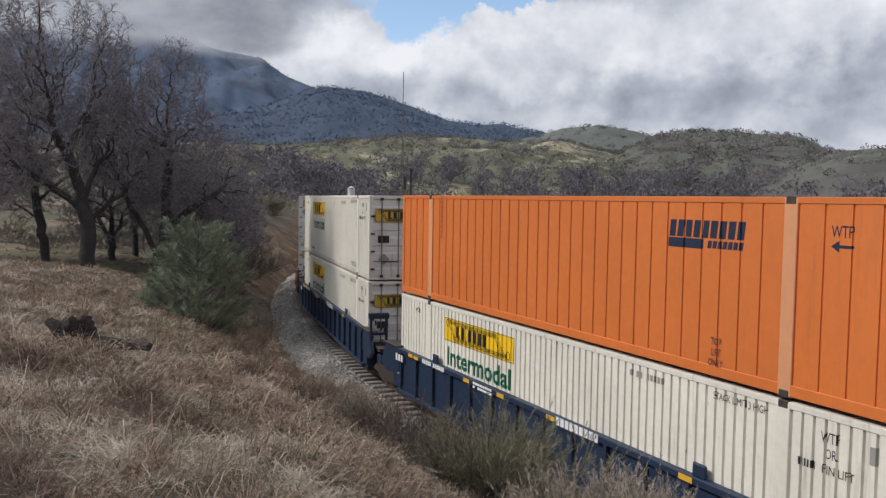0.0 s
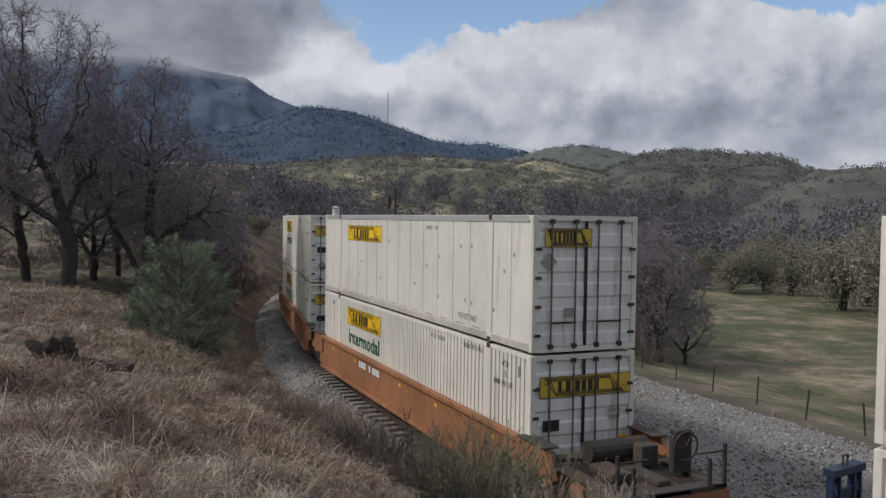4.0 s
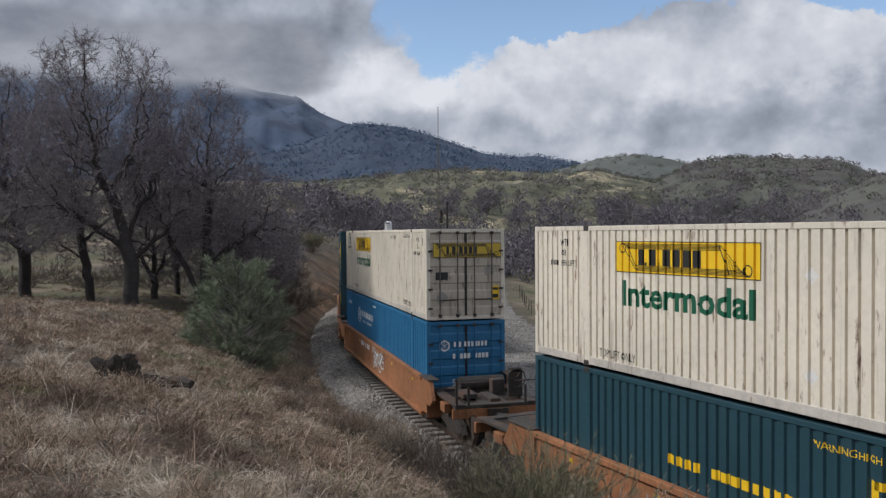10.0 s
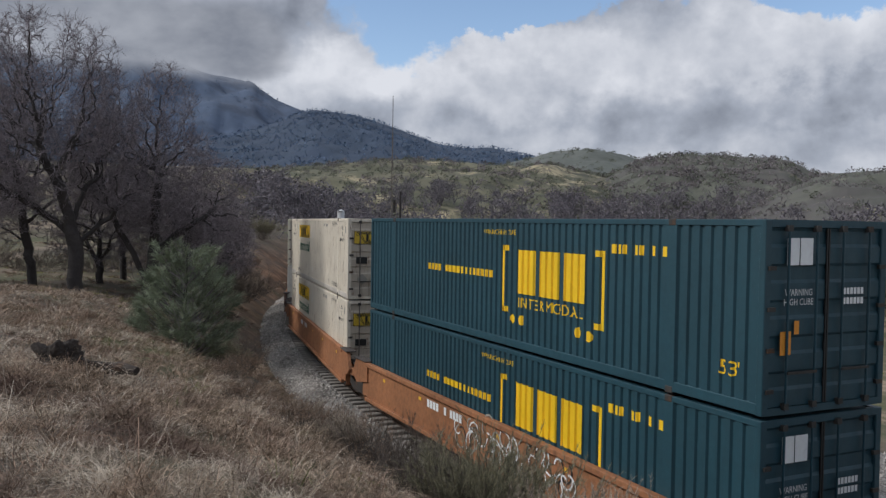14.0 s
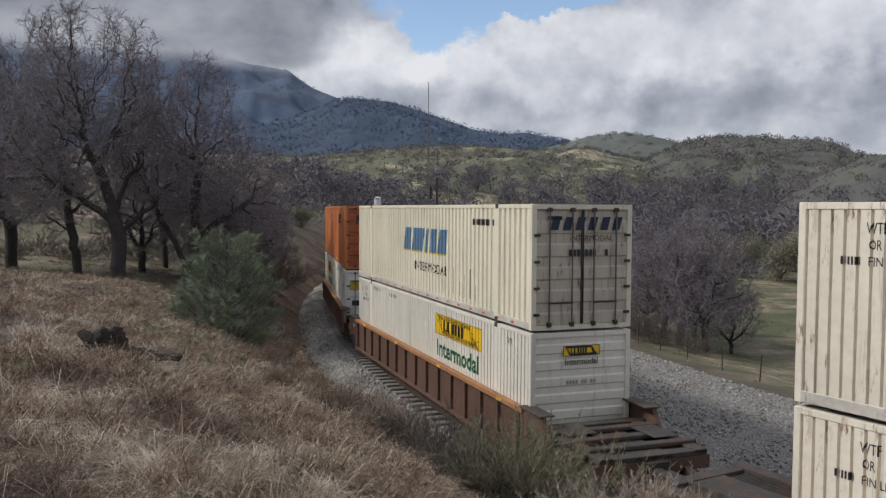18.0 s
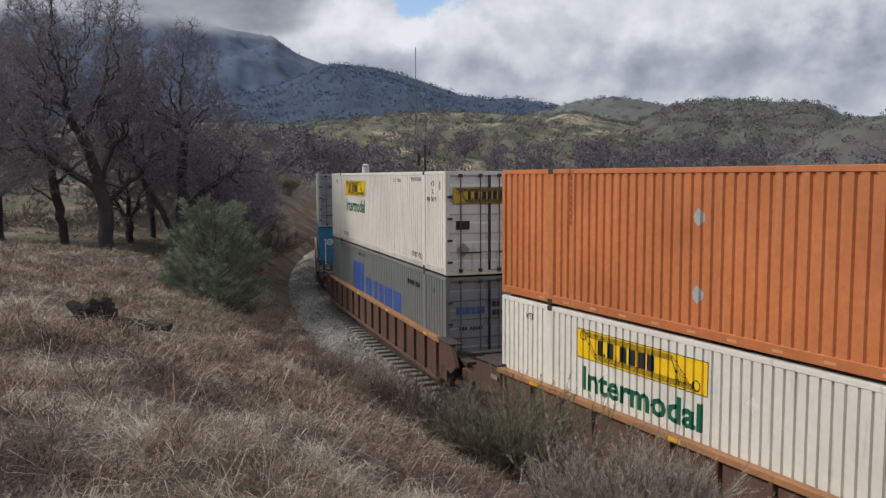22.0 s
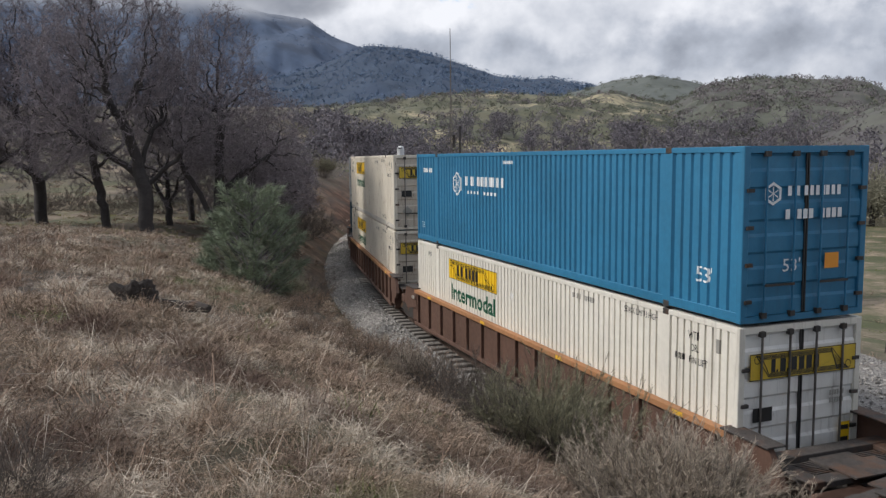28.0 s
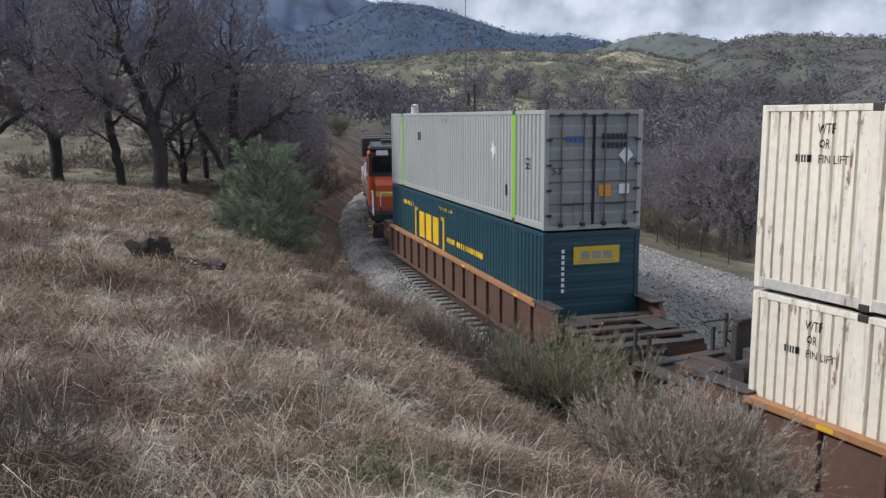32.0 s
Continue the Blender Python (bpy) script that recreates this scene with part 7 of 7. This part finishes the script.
stand(sage_a, *polar(3.9, 10.6), 0, 1.3)
stand(sage_b, *polar(9.4, 9.8), 40, 1.2)
stand(dry_a, *polar(12.4, 7.4), 80, 1.15)
stand(twig_a, *polar(-1.2, 12.0), 0, 1.2)
stand(weed_a, *polar(-7.4, 14.2), 0, 1.0)
for src, az, r, turn, size in ((sage_b, 5.9, 10.9, 200, 1.1), (sage_a, 2.6, 11.2, 130, 0.95), (dry_a, 11.4, 8.0, 10, 1.2), (dry_a, 14.8, 7.2, 240, 0.95), (sage_b, 12.5, 9.3, 90, 1.15),
                               (dry_a, 17.6, 6.8, 300, 0.6), (dry_a, 9.2, 8.0, 70, 0.6),
                               (twig_a, -3.3, 12.2, 140, 1.2), (twig_a, 0.6, 11.2, 250, 1.1), (weed_a, -5.2, 14.2, 60, 1.2), (twig_a, 1.8, 12.6, 20, 1.0), (twig_a, -2.2, 10.8, 190, 0.8), (dry_a, -6.6, 13.0, 100, 0.7), (weed_a, -9.6, 12.6, 220, 0.8),
                               (dry_a, -8.4, 15.0, 10, 0.65), (weed_a, -4.6, 12.4, 160, 0.8), (weed_a, -12.9, 24, 250, 1.0), (sage_b, -14.5, 22.5, 30, 0.8), (weed_a, -7.0, 15.6, 280, 1.1),
                               (twig_a, -13.2, 30, 200, 1.2), (sage_b, -18.9, 22.0, 120, 0.7), (weed_a, -14.0, 18.0, 80, 0.8), (weed_a, -13.2, 14.0, 20, 0.6)):
    put_copy(src, *polar(az, r), turn, size)
put_copy(twig_a, *polar(-33.0, 4.5), 40, 0.5)
for az, r, turn, size in ((-17.0, 47, 10, 2.6), (-15.2, 50, 60, 2.6), (-13.6, 56, 190, 2.4), (-15.8, 54, 150, 2.8), (-14.4, 60, 220, 2.8), (-26, 54, 220, 1.7), (-29.5, 56, 300, 1.6), (-24.0, 56, 30, 1.7), (-22.2, 54, 90, 1.5), (-27.8, 60, 10, 1.9), (-20.6, 57, 240, 1.9), (-31.2, 52, 130, 1.7), (-18.2, 44, 200, 1.6), (-12.6, 62, 20, 2.4)):
    put_copy(twig_a, *polar(az, r), turn, size)
BUSHES = [(weed_a, 34, -4.6, 10, 0.9), (weed_a, 39, -5.4, 80, 1.0), (twig_a, 43, -6.2, 150, 1.0), (weed_a, 48, -5.0, 220, 1.0), (weed_a, 54, -6.4, 290, 1.2), (twig_a, 58, -5.6, 40, 1.0), (weed_a, 65, -6.0, 100, 1.2),
          (twig_a, 50, -9.5, 20, 1.5), (twig_a, 56, -10, 90, 1.8), (weed_a, 60, -7.5, 10, 1.3), (twig_a, 68, -10, 200, 2.0), (sage_a, 74, -10, 50, 2.0), (twig_a, 52, -11, 140, 2.2), (weed_a, 44, -8.5, 300, 1.3), (twig_a, 62, -11, 30, 2.4), (sage_a, 82, -9, 10, 2.2),
          (twig_a, 30, 16.5, 10, 2.0), (twig_a, 34, 17.5, 120, 2.2), (sage_b, 38, 17, 220, 1.8), (twig_a, 42, 18, 40, 2.3), (twig_a, 27, 17.5, 300, 1.6), (sage_a, 47, 17, 90, 2.0)]
for src, s, u, turn, size in BUSHES:
    put_copy(src, *beside(s, u), turn, size)


grass("meadow_grass", 16, [(2600, 40, 70), (3600, 70, 110)], "green_grass", "short olive grass in the meadow", 0.16, 12, 0.7, lambda x, y, s, u, rng: (u > 14.5) & (waves(x, y, 35, 14.0) > -0.1), 1.0)
grass("gravel_edge_grass", 17, [(900, 24, 60), (700, 60, 110)], "grass", "thin dry grass along the gravel's edge", 0.35, 12, 0.5, lambda x, y, s, u, rng: (abs(u - 14.2) < 1.4) | ((u > 14) & (waves(x, y, 36, 10.0) > 0.5)), 1.0)


# ---- young pine on the bank ----
def pine():
    rng = np.random.RandomState(8)
    t = thing("pine_tree", "young wispy grey-green pine beside the track", "tree")
    h = 3.0
    twigs, bases, dirs = [], [], []
    for k in range(240):
        # tufts fill a loose egg-shaped crown, most of them near its outside
        d = rng.normal(0, 1, 3)
        d /= np.linalg.norm(d)
        q = d * (rng.uniform(0.25, 1.0) ** 0.5) * np.array([1.28, 1.28, 1.62]) * (1 + 0.16 * math.sin(3 * d[0] + 5 * d[1] + 4 * d[2])) + np.array([0, 0, 1.50])
        if q[2] < 0.1:
            continue
        q[:2] *= 1.12 - 0.20 * q[2] / h
        root = np.array([0, 0, max(0.1, q[2] - 0.35 - 0.45 * math.hypot(q[0], q[1]))])
        mid = root * 0.45 + q * 0.55 - np.array([0, 0, 0.10])
        twigs += [(*root, *mid, 0.016, 0.010), (*mid, *q, 0.010, 0.004)]
        up = (q - mid) / np.linalg.norm(q - mid)
        for _ in range(95):
            f = rng.uniform(0, 1)
            bases.append(q - up * 0.26 * f + rng.normal(0, 0.02, 3))
            dirs.append(up * 0.9 + rng.normal(0, 0.62, 3) + [0, 0, 0.15])
    v, f = prisms([(0, 0, -0.4, 0, 0, h * 0.5, 0.09, 0.05), (0, 0, h * 0.5, 0.03, 0, h, 0.05, 0.01)], 7)
    part("trunk", fast_mesh("trunk", v, f, M["bark"], True), None, t)
    v, f = prisms(twigs, 3)
    part("branchwork", fast_mesh("branchwork", v, f, M["twig"]), None, t)
    n = len(bases)
    v, f = blades(np.array(bases), np.array(dirs), rng.uniform(0.14, 0.30, n), rng.uniform(0.006, 0.011, n), rng.uniform(0.2, 0.9, n), rng)
    part("foliage", fast_mesh("foliage", v, f, M["needle"]), None, t, "grey-green needles")
    return t


stand(pine(), *polar(-16.7, 20.5), 0, 1.0, 0.25)


# ---- stump and fallen log ----
def lump(name, seed, size, rough, mat, label, category, subdiv=3):
    bm = bmesh.new()
    bmesh.ops.create_icosphere(bm, subdivisions=subdiv, radius=1.0)
    for v in bm.verts:
        k = 1 + rough * noise.fractal(v.co * 1.6 + Vector((seed, 0, 0)), 1.0, 2.1, 4)
        v.co = Vector((v.co.x * size[0] * k, v.co.y * size[1] * k, v.co.z * size[2] * k))
    me = bpy.data.meshes.new(name)
    bm.to_mesh(me)
    bm.free()
    me.materials.append(M[mat])
    return tagged(new(name, me), label, category)


def fallen_log():
    rng = np.random.RandomState(3)
    v, f, n = [], [], 9
    for i in range(13):
        x = -0.65 + i * 0.11
        r = 0.10 * (1 - 0.03 * i) * rng.uniform(0.8, 1.25)
        for k in range(n):
            a = 2 * math.pi * k / n
            rr = r * rng.uniform(0.8, 1.2)
            v.append((x, rr * math.cos(a) + 0.04 * math.sin(i * 0.9), rr * math.sin(a) + 0.03 * math.sin(i * 0.7)))
        if i:
            for k in range(n):
                f.append(((i - 1) * n + k, (i - 1) * n + (k + 1) % n, i * n + (k + 1) % n, i * n + k))
    f += [tuple(range(n - 1, -1, -1)), tuple(range(12 * n, 13 * n))]
    return tagged(new("fallen_log", mesh_of("fallen_log", v, f, [M["log"]])), "dark charred log lying in dry grass", "log")


sx, sy = polar(-24.6, 11.3)
st = lump("tree_stump", 3.0, (0.29, 0.22, 0.27), 0.62, "log", "dark burnt broken stump in dry grass", "stump", 5)
st.matrix_basis = pose(sx, sy, ground_at(sx, sy) + 0.12, 0, 24, 30)
lx, ly = polar(-22.3, 11.4)
fallen_log().matrix_basis = pose(lx, ly, ground_at(lx, ly) + 0.13, 0, 5, -18)


# ---- scrub and woods on the hills ----
def puffs(pts, sizes, seed, mat, name, label, leaves=34, flat_=0.8, category="scrub"):
    """Bushy crowns made of many loose leaf clumps, one object of stuff."""
    rng = np.random.RandomState(seed)
    n = len(pts)
    o = rng.normal(0, 1, (n, leaves, 3))
    o /= np.linalg.norm(o, axis=2, keepdims=True)
    o *= rng.uniform(0.45, 1.0, (n, leaves, 1)) ** 0.5
    o[:, :, 2] = abs(o[:, :, 2]) * flat_ * 1.2
    c = pts[:, None, :] + o * sizes[:, None, None]
    q = rng.normal(0, 1, (n, leaves, 4, 3)) * (sizes[:, None, None, None] * (0.26 if mat == "conifer" else 0.070 if mat == "woods" else 0.105))
    v = (c[:, :, None, :] + q).reshape(-1, 3)
    f = (np.arange(n * leaves)[:, None] * 4 + np.array([0, 1, 2, 3])).reshape(-1, 4)
    return tagged(new(name, fast_mesh(name, v, f, M[mat])), label, category, kind="stuff")


def hill_points(key, n, seed, az0=-46, az1=46, lo=0.12, hi=1.0):
    x, y, z = HILLS[key][1]
    rng = np.random.RandomState(seed)
    na, nr = x.shape
    front = int(nr * 0.76)
    i, j = rng.uniform(0, na - 1.01, n), rng.uniform(front * lo, front * hi, n)
    i0, j0 = i.astype(int), j.astype(int)
    fi, fj = (i - i0)[:, None], (j - j0)[:, None]
    P = np.stack([x, y, z], -1)
    p = (P[i0, j0] * (1 - fi) * (1 - fj) + P[i0 + 1, j0] * fi * (1 - fj) + P[i0, j0 + 1] * (1 - fi) * fj + P[i0 + 1, j0 + 1] * fi * fj)
    az = np.degrees(np.arctan2(p[:, 0], p[:, 1]))
    return p[(az > az0) & (az < az1)], rng


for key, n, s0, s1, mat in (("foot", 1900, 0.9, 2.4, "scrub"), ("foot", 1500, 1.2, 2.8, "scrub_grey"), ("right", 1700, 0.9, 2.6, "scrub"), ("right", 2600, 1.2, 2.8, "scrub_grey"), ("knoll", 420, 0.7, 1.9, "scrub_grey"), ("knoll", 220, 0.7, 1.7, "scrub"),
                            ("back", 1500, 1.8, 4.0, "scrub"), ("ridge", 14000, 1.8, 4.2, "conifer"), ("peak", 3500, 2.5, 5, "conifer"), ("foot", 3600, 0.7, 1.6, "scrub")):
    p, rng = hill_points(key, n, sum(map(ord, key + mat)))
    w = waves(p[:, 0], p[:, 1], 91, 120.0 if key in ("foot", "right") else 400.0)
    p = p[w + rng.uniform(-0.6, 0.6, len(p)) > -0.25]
    puffs(p, rng.uniform(s0, s1, len(p)), 5, mat, "hillside_scrub", {"scrub": "dark oak scrub scattered over the hillside", "scrub_grey": "leafless grey scrub on the hillside", "conifer": "mountain conifers with blue haze painted into their colour"}[mat], 6 if mat == "conifer" else 40,
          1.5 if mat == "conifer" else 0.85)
p, rng = hill_points("foot", 900, 77, -8, 14, 0.45, 1.0)
puffs(p, rng.uniform(0.5, 1.3, len(p)), 6, "rock", "hillside_boulders", "pale granite boulders on the foothill", 8, 0.5, "boulders")
p, rng = hill_points("knoll", 160, 78)
puffs(p, rng.uniform(0.4, 1.0, len(p)), 6, "rock", "knoll_boulders", "tawny boulders on the knoll", 8, 0.5, "boulders")


def far_woods():
    """Bare riverside trees between the meadow and the foothills, one object of stuff."""
    rng = np.random.RandomState(12)
    protos = []
    for sd in (31, 32, 33):
        a, b = grow(sd, 6.0, 0.18, fork=0.18, levels=3, kids=(3, 3, 3), tip=0.06, spread=0.8, shrink=0.74)
        protos.append(prisms(a + b, 3))
    vs, fs, c = [], [], 0
    spots = [hill_points("foot", 480, 101, -16, 16, 0.02, 0.34)[0], hill_points("right", 260, 102, 8, 40, 0.02, 0.30)[0], hill_points("knoll", 60, 103, 20, 44, 0.0, 0.25)[0]]
    az, r = rng.uniform(-12, 40, 160), rng.uniform(125, 190, 160)
    x, y = r * np.sin(np.radians(az)), r * np.cos(np.radians(az))
    spots.append(np.stack([x, y, ground_z(x, y)], 1))
    az, r = rng.uniform(4, 40, 110), rng.uniform(128, 170, 110)
    x, y = r * np.sin(np.radians(az)), r * np.cos(np.radians(az))
    near = np.stack([x, y, ground_z(x, y)], 1)[line_coords(x, y)[1] > 20]
    tall = sum(map(len, spots))
    spots.append(near)
    for k, spot in enumerate(np.concatenate(spots)):
        v, f = protos[k % 3]
        q, sz = rng.uniform(0, 6.28), rng.uniform(1.0, 1.75) * (1.0 if k < tall else 1.1)
        rot = np.array([[math.cos(q), -math.sin(q), 0], [math.sin(q), math.cos(q), 0], [0, 0, 1]])
        vs.append(v @ rot.T * sz + spot - [0, 0, 0.3])
        fs.append(f + c)
        c += len(v)
    pts = np.repeat(np.concatenate(spots), 3, 0)
    pts = pts + np.stack([rng.normal(0, 1.3, len(pts)), rng.normal(0, 1.3, len(pts)), rng.uniform(1.0, 6.5, len(pts))], 1)
    puffs(pts, rng.uniform(1.3, 2.5, len(pts)), 9, "woods", "woods_twigs", "mauve-grey twigs of the riverside woods, lightened with painted haze", 90, 1.0, "woods")
    return tagged(new("far_woods", fast_mesh("far_woods", np.concatenate(vs), np.concatenate(fs), M["woods"])), "bare grey-brown riverside woods at the foot of the hills", "woods", kind="stuff")


far_woods()
rng = np.random.RandomState(15)
az_, r_ = rng.uniform(-44, -9, 300), rng.uniform(80, 210, 300)
px_, py_ = r_ * np.sin(np.radians(az_)), r_ * np.cos(np.radians(az_))
ok_ = line_coords(px_, py_)[1] < -7
puffs(np.stack([px_, py_, ground_z(px_, py_)], 1)[ok_], rng.uniform(0.6, 1.7, 300)[ok_], 8, "scrub_grey", "slope_scrub", "grey scrub on the slope behind the oaks", 30)
rng = np.random.RandomState(5)
az_, r_ = rng.uniform(-14, 42, 900), rng.uniform(120, 215, 900)
px_, py_ = r_ * np.sin(np.radians(az_)), r_ * np.cos(np.radians(az_))
puffs(np.stack([px_, py_, ground_z(px_, py_)], 1), rng.uniform(1.4, 3.2, 900), 7, "woods", "undergrowth", "grey undergrowth below the riverside woods", 70)


# ---- mast, pole, tank, fence ----
def mast():
    t = thing("radio_mast", "thin lattice radio mast with a whip aerial", "mast")
    r, h = 130, 18.9
    low = 8.0
    for k in range(3):
        a = 2.094 * k
        part("leg", rods(((0.16 * math.cos(a), 0.16 * math.sin(a), -1), (0.16 * math.cos(a), 0.16 * math.sin(a), low), 0.05)), M["bar"], t)
    bm = bmesh.new()
    for i in range(16):
        z = i * 0.5
        for k in range(3):
            a, b = 2.094 * k, 2.094 * (k + 1)
            rod(bm, (0.16 * math.cos(a), 0.16 * math.sin(a), z), (0.16 * math.cos(b), 0.16 * math.sin(b), z + 0.5), 0.022, 5)
    part("lacing", bm, M["bar"], t)
    part("tube", rods(((0, 0, low - 0.2), (0, 0, 13.0), 0.10)), M["bar"], t)
    part("whip", rods(((0, 0, 13.0), (0, 0, h), 0.055)), M["bar"], t)
    part("cabinet", boxes((0.25, 0.60, -0.2, 0.2, 0.6, 2.6), bevel=0.02), M["steel"], t)
    x, y = polar(-2.95, r)
    t.matrix_basis = pose(x, y, 7.0, 0, 0, 10)
    p = thing("utility_pole", "short dark timber pole by the mast", "pole")
    part("shaft", rods(((0, 0, -8), (0, 0, 4.6), 0.16)), M["bark"], p)
    part("cap", rods(((0, 0, 4.6), (0, 0, 4.7), 0.19)), M["steel"], p)
    x, y = polar(-2.35, r)
    p.matrix_basis = pose(x, y, 6.2)
    k = thing("water_tank", "small white domed tank", "tank")
    part("shell", rods(((0, 0, -3), (0, 0, 1.0), 0.62), n=20), M["mark_white"], k)
    bm = bmesh.new()
    bmesh.ops.create_uvsphere(bm, u_segments=18, v_segments=8, radius=0.62)
    for v in bm.verts:
        v.co.z = 1.0 + max(v.co.z, 0) * 0.7
    part("dome", bm, M["mark_white"], k)
    x, y = polar(-6.45, 140)
    k.matrix_basis = pose(x, y, 6.7)


mast()


def fence():
    fe = thing("wire_fence", "rusty steel fence posts with sagging barbed wire along the meadow", "fence")
    post = boxes((-0.025, 0.025, -0.025, 0.025, -0.4, 1.15), bevel=0.004)
    me = bpy.data.meshes.new("post")
    post.to_mesh(me)
    post.free()
    me.materials.append(M["steel"])
    rng = random.Random(2)
    tops = []
    for k in range(34):
        x, y = beside(-12 + 2.9 * k, 14.9 + rng.uniform(-0.15, 0.15))
        o = new("post", me)
        o.parent = fe
        z = ground_at(x, y)
        o.matrix_basis = pose(x, y, z, rng.uniform(-5, 5), rng.uniform(-5, 5), rng.uniform(0, 90))
        tops.append((x, y, z))
    for h in (0.45, 0.75, 1.05):
        bm = bmesh.new()
        for a, b in zip(tops, tops[1:]):
            m = ((a[0] + b[0]) / 2, (a[1] + b[1]) / 2, (a[2] + b[2]) / 2 + h - 0.05)
            rod(bm, (a[0], a[1], a[2] + h), m, 0.006, 4)
            rod(bm, m, (b[0], b[1], b[2] + h), 0.006, 4)
        part("wire", bm, M["steel"], fe)


fence()


# ---- loose ballast stones ----
def stones():
    rng = np.random.RandomState(6)
    n = 26000
    s = rng.uniform(-6, 52, n)
    u = np.where(rng.uniform(0, 1, n) < 0.45, rng.uniform(-2.9, -1.3, n), rng.uniform(1.4, 13.2, n))
    x, y, h = on_line(s, u)
    z = np.interp(u, [-3.3, -2.8, -1.9, -1.2, 1.2, 1.9, 3.0, 4.2, 7, 10, 12.6, 13.6], [-0.98, -0.55, -0.24, -0.255, -0.255, -0.24, -0.56, -0.70, -0.72, -0.74, -0.80, -1.02]) + 0.01
    q = np.array([[1, 1, 1], [-1, -1, 1], [-1, 1, -1], [1, -1, -1]], float)
    sz = rng.uniform(0.018, 0.045, n) * np.where(u > 1.4, 1.25, 1.0)
    rot = rng.normal(0, 1, (n, 3, 3))
    rot, _ = np.linalg.qr(rot)
    v = np.einsum("nij,kj->nki", rot, q) * (sz[:, None, None] * rng.uniform(0.6, 1.2, (n, 1, 3))) + np.stack([x, y, z], 1)[:, None, :]
    f = (np.arange(n)[:, None, None] * 4 + np.array([[0, 2, 1], [0, 1, 3], [0, 3, 2], [1, 2, 3]])[None]).reshape(-1, 3)
    M["stone"] = material("ballast_stones", (0.305, 0.290, 0.272), 0.95, 0, 0.2, 3, 30, 0.2, island=0.5)
    tagged(new("ballast_stones", fast_mesh("ballast_stones", v.reshape(-1, 3), f, M["stone"])), "loose grey crushed stones on the ballast", "ballast", kind="stuff")


stones()
build_ties()


# ---- what moves ----
def run(t):
    """Metres that the train has come by t seconds."""
    return 8.8596 * t - 1.2658 * (t / 10) ** 2 + 0.29477 * (t / 10) ** 3


def motions():
    times = [1.6 * k for k in range(21)]
    for ob, at, z, turned in MOVERS:
        rows = []
        for t in times:
            s = at - run(t)
            xa, ya, _ = on_line(s - 9.0)
            xb, yb, _ = on_line(s + 9.0)
            a = math.degrees(math.atan2(yb - ya, xb - xa))
            rows.append((t, pose((xa + xb) / 2, (ya + yb) / 2, z, 0, 0, a + (180 if turned else 0))))
        walk(ob, rows)


motions()
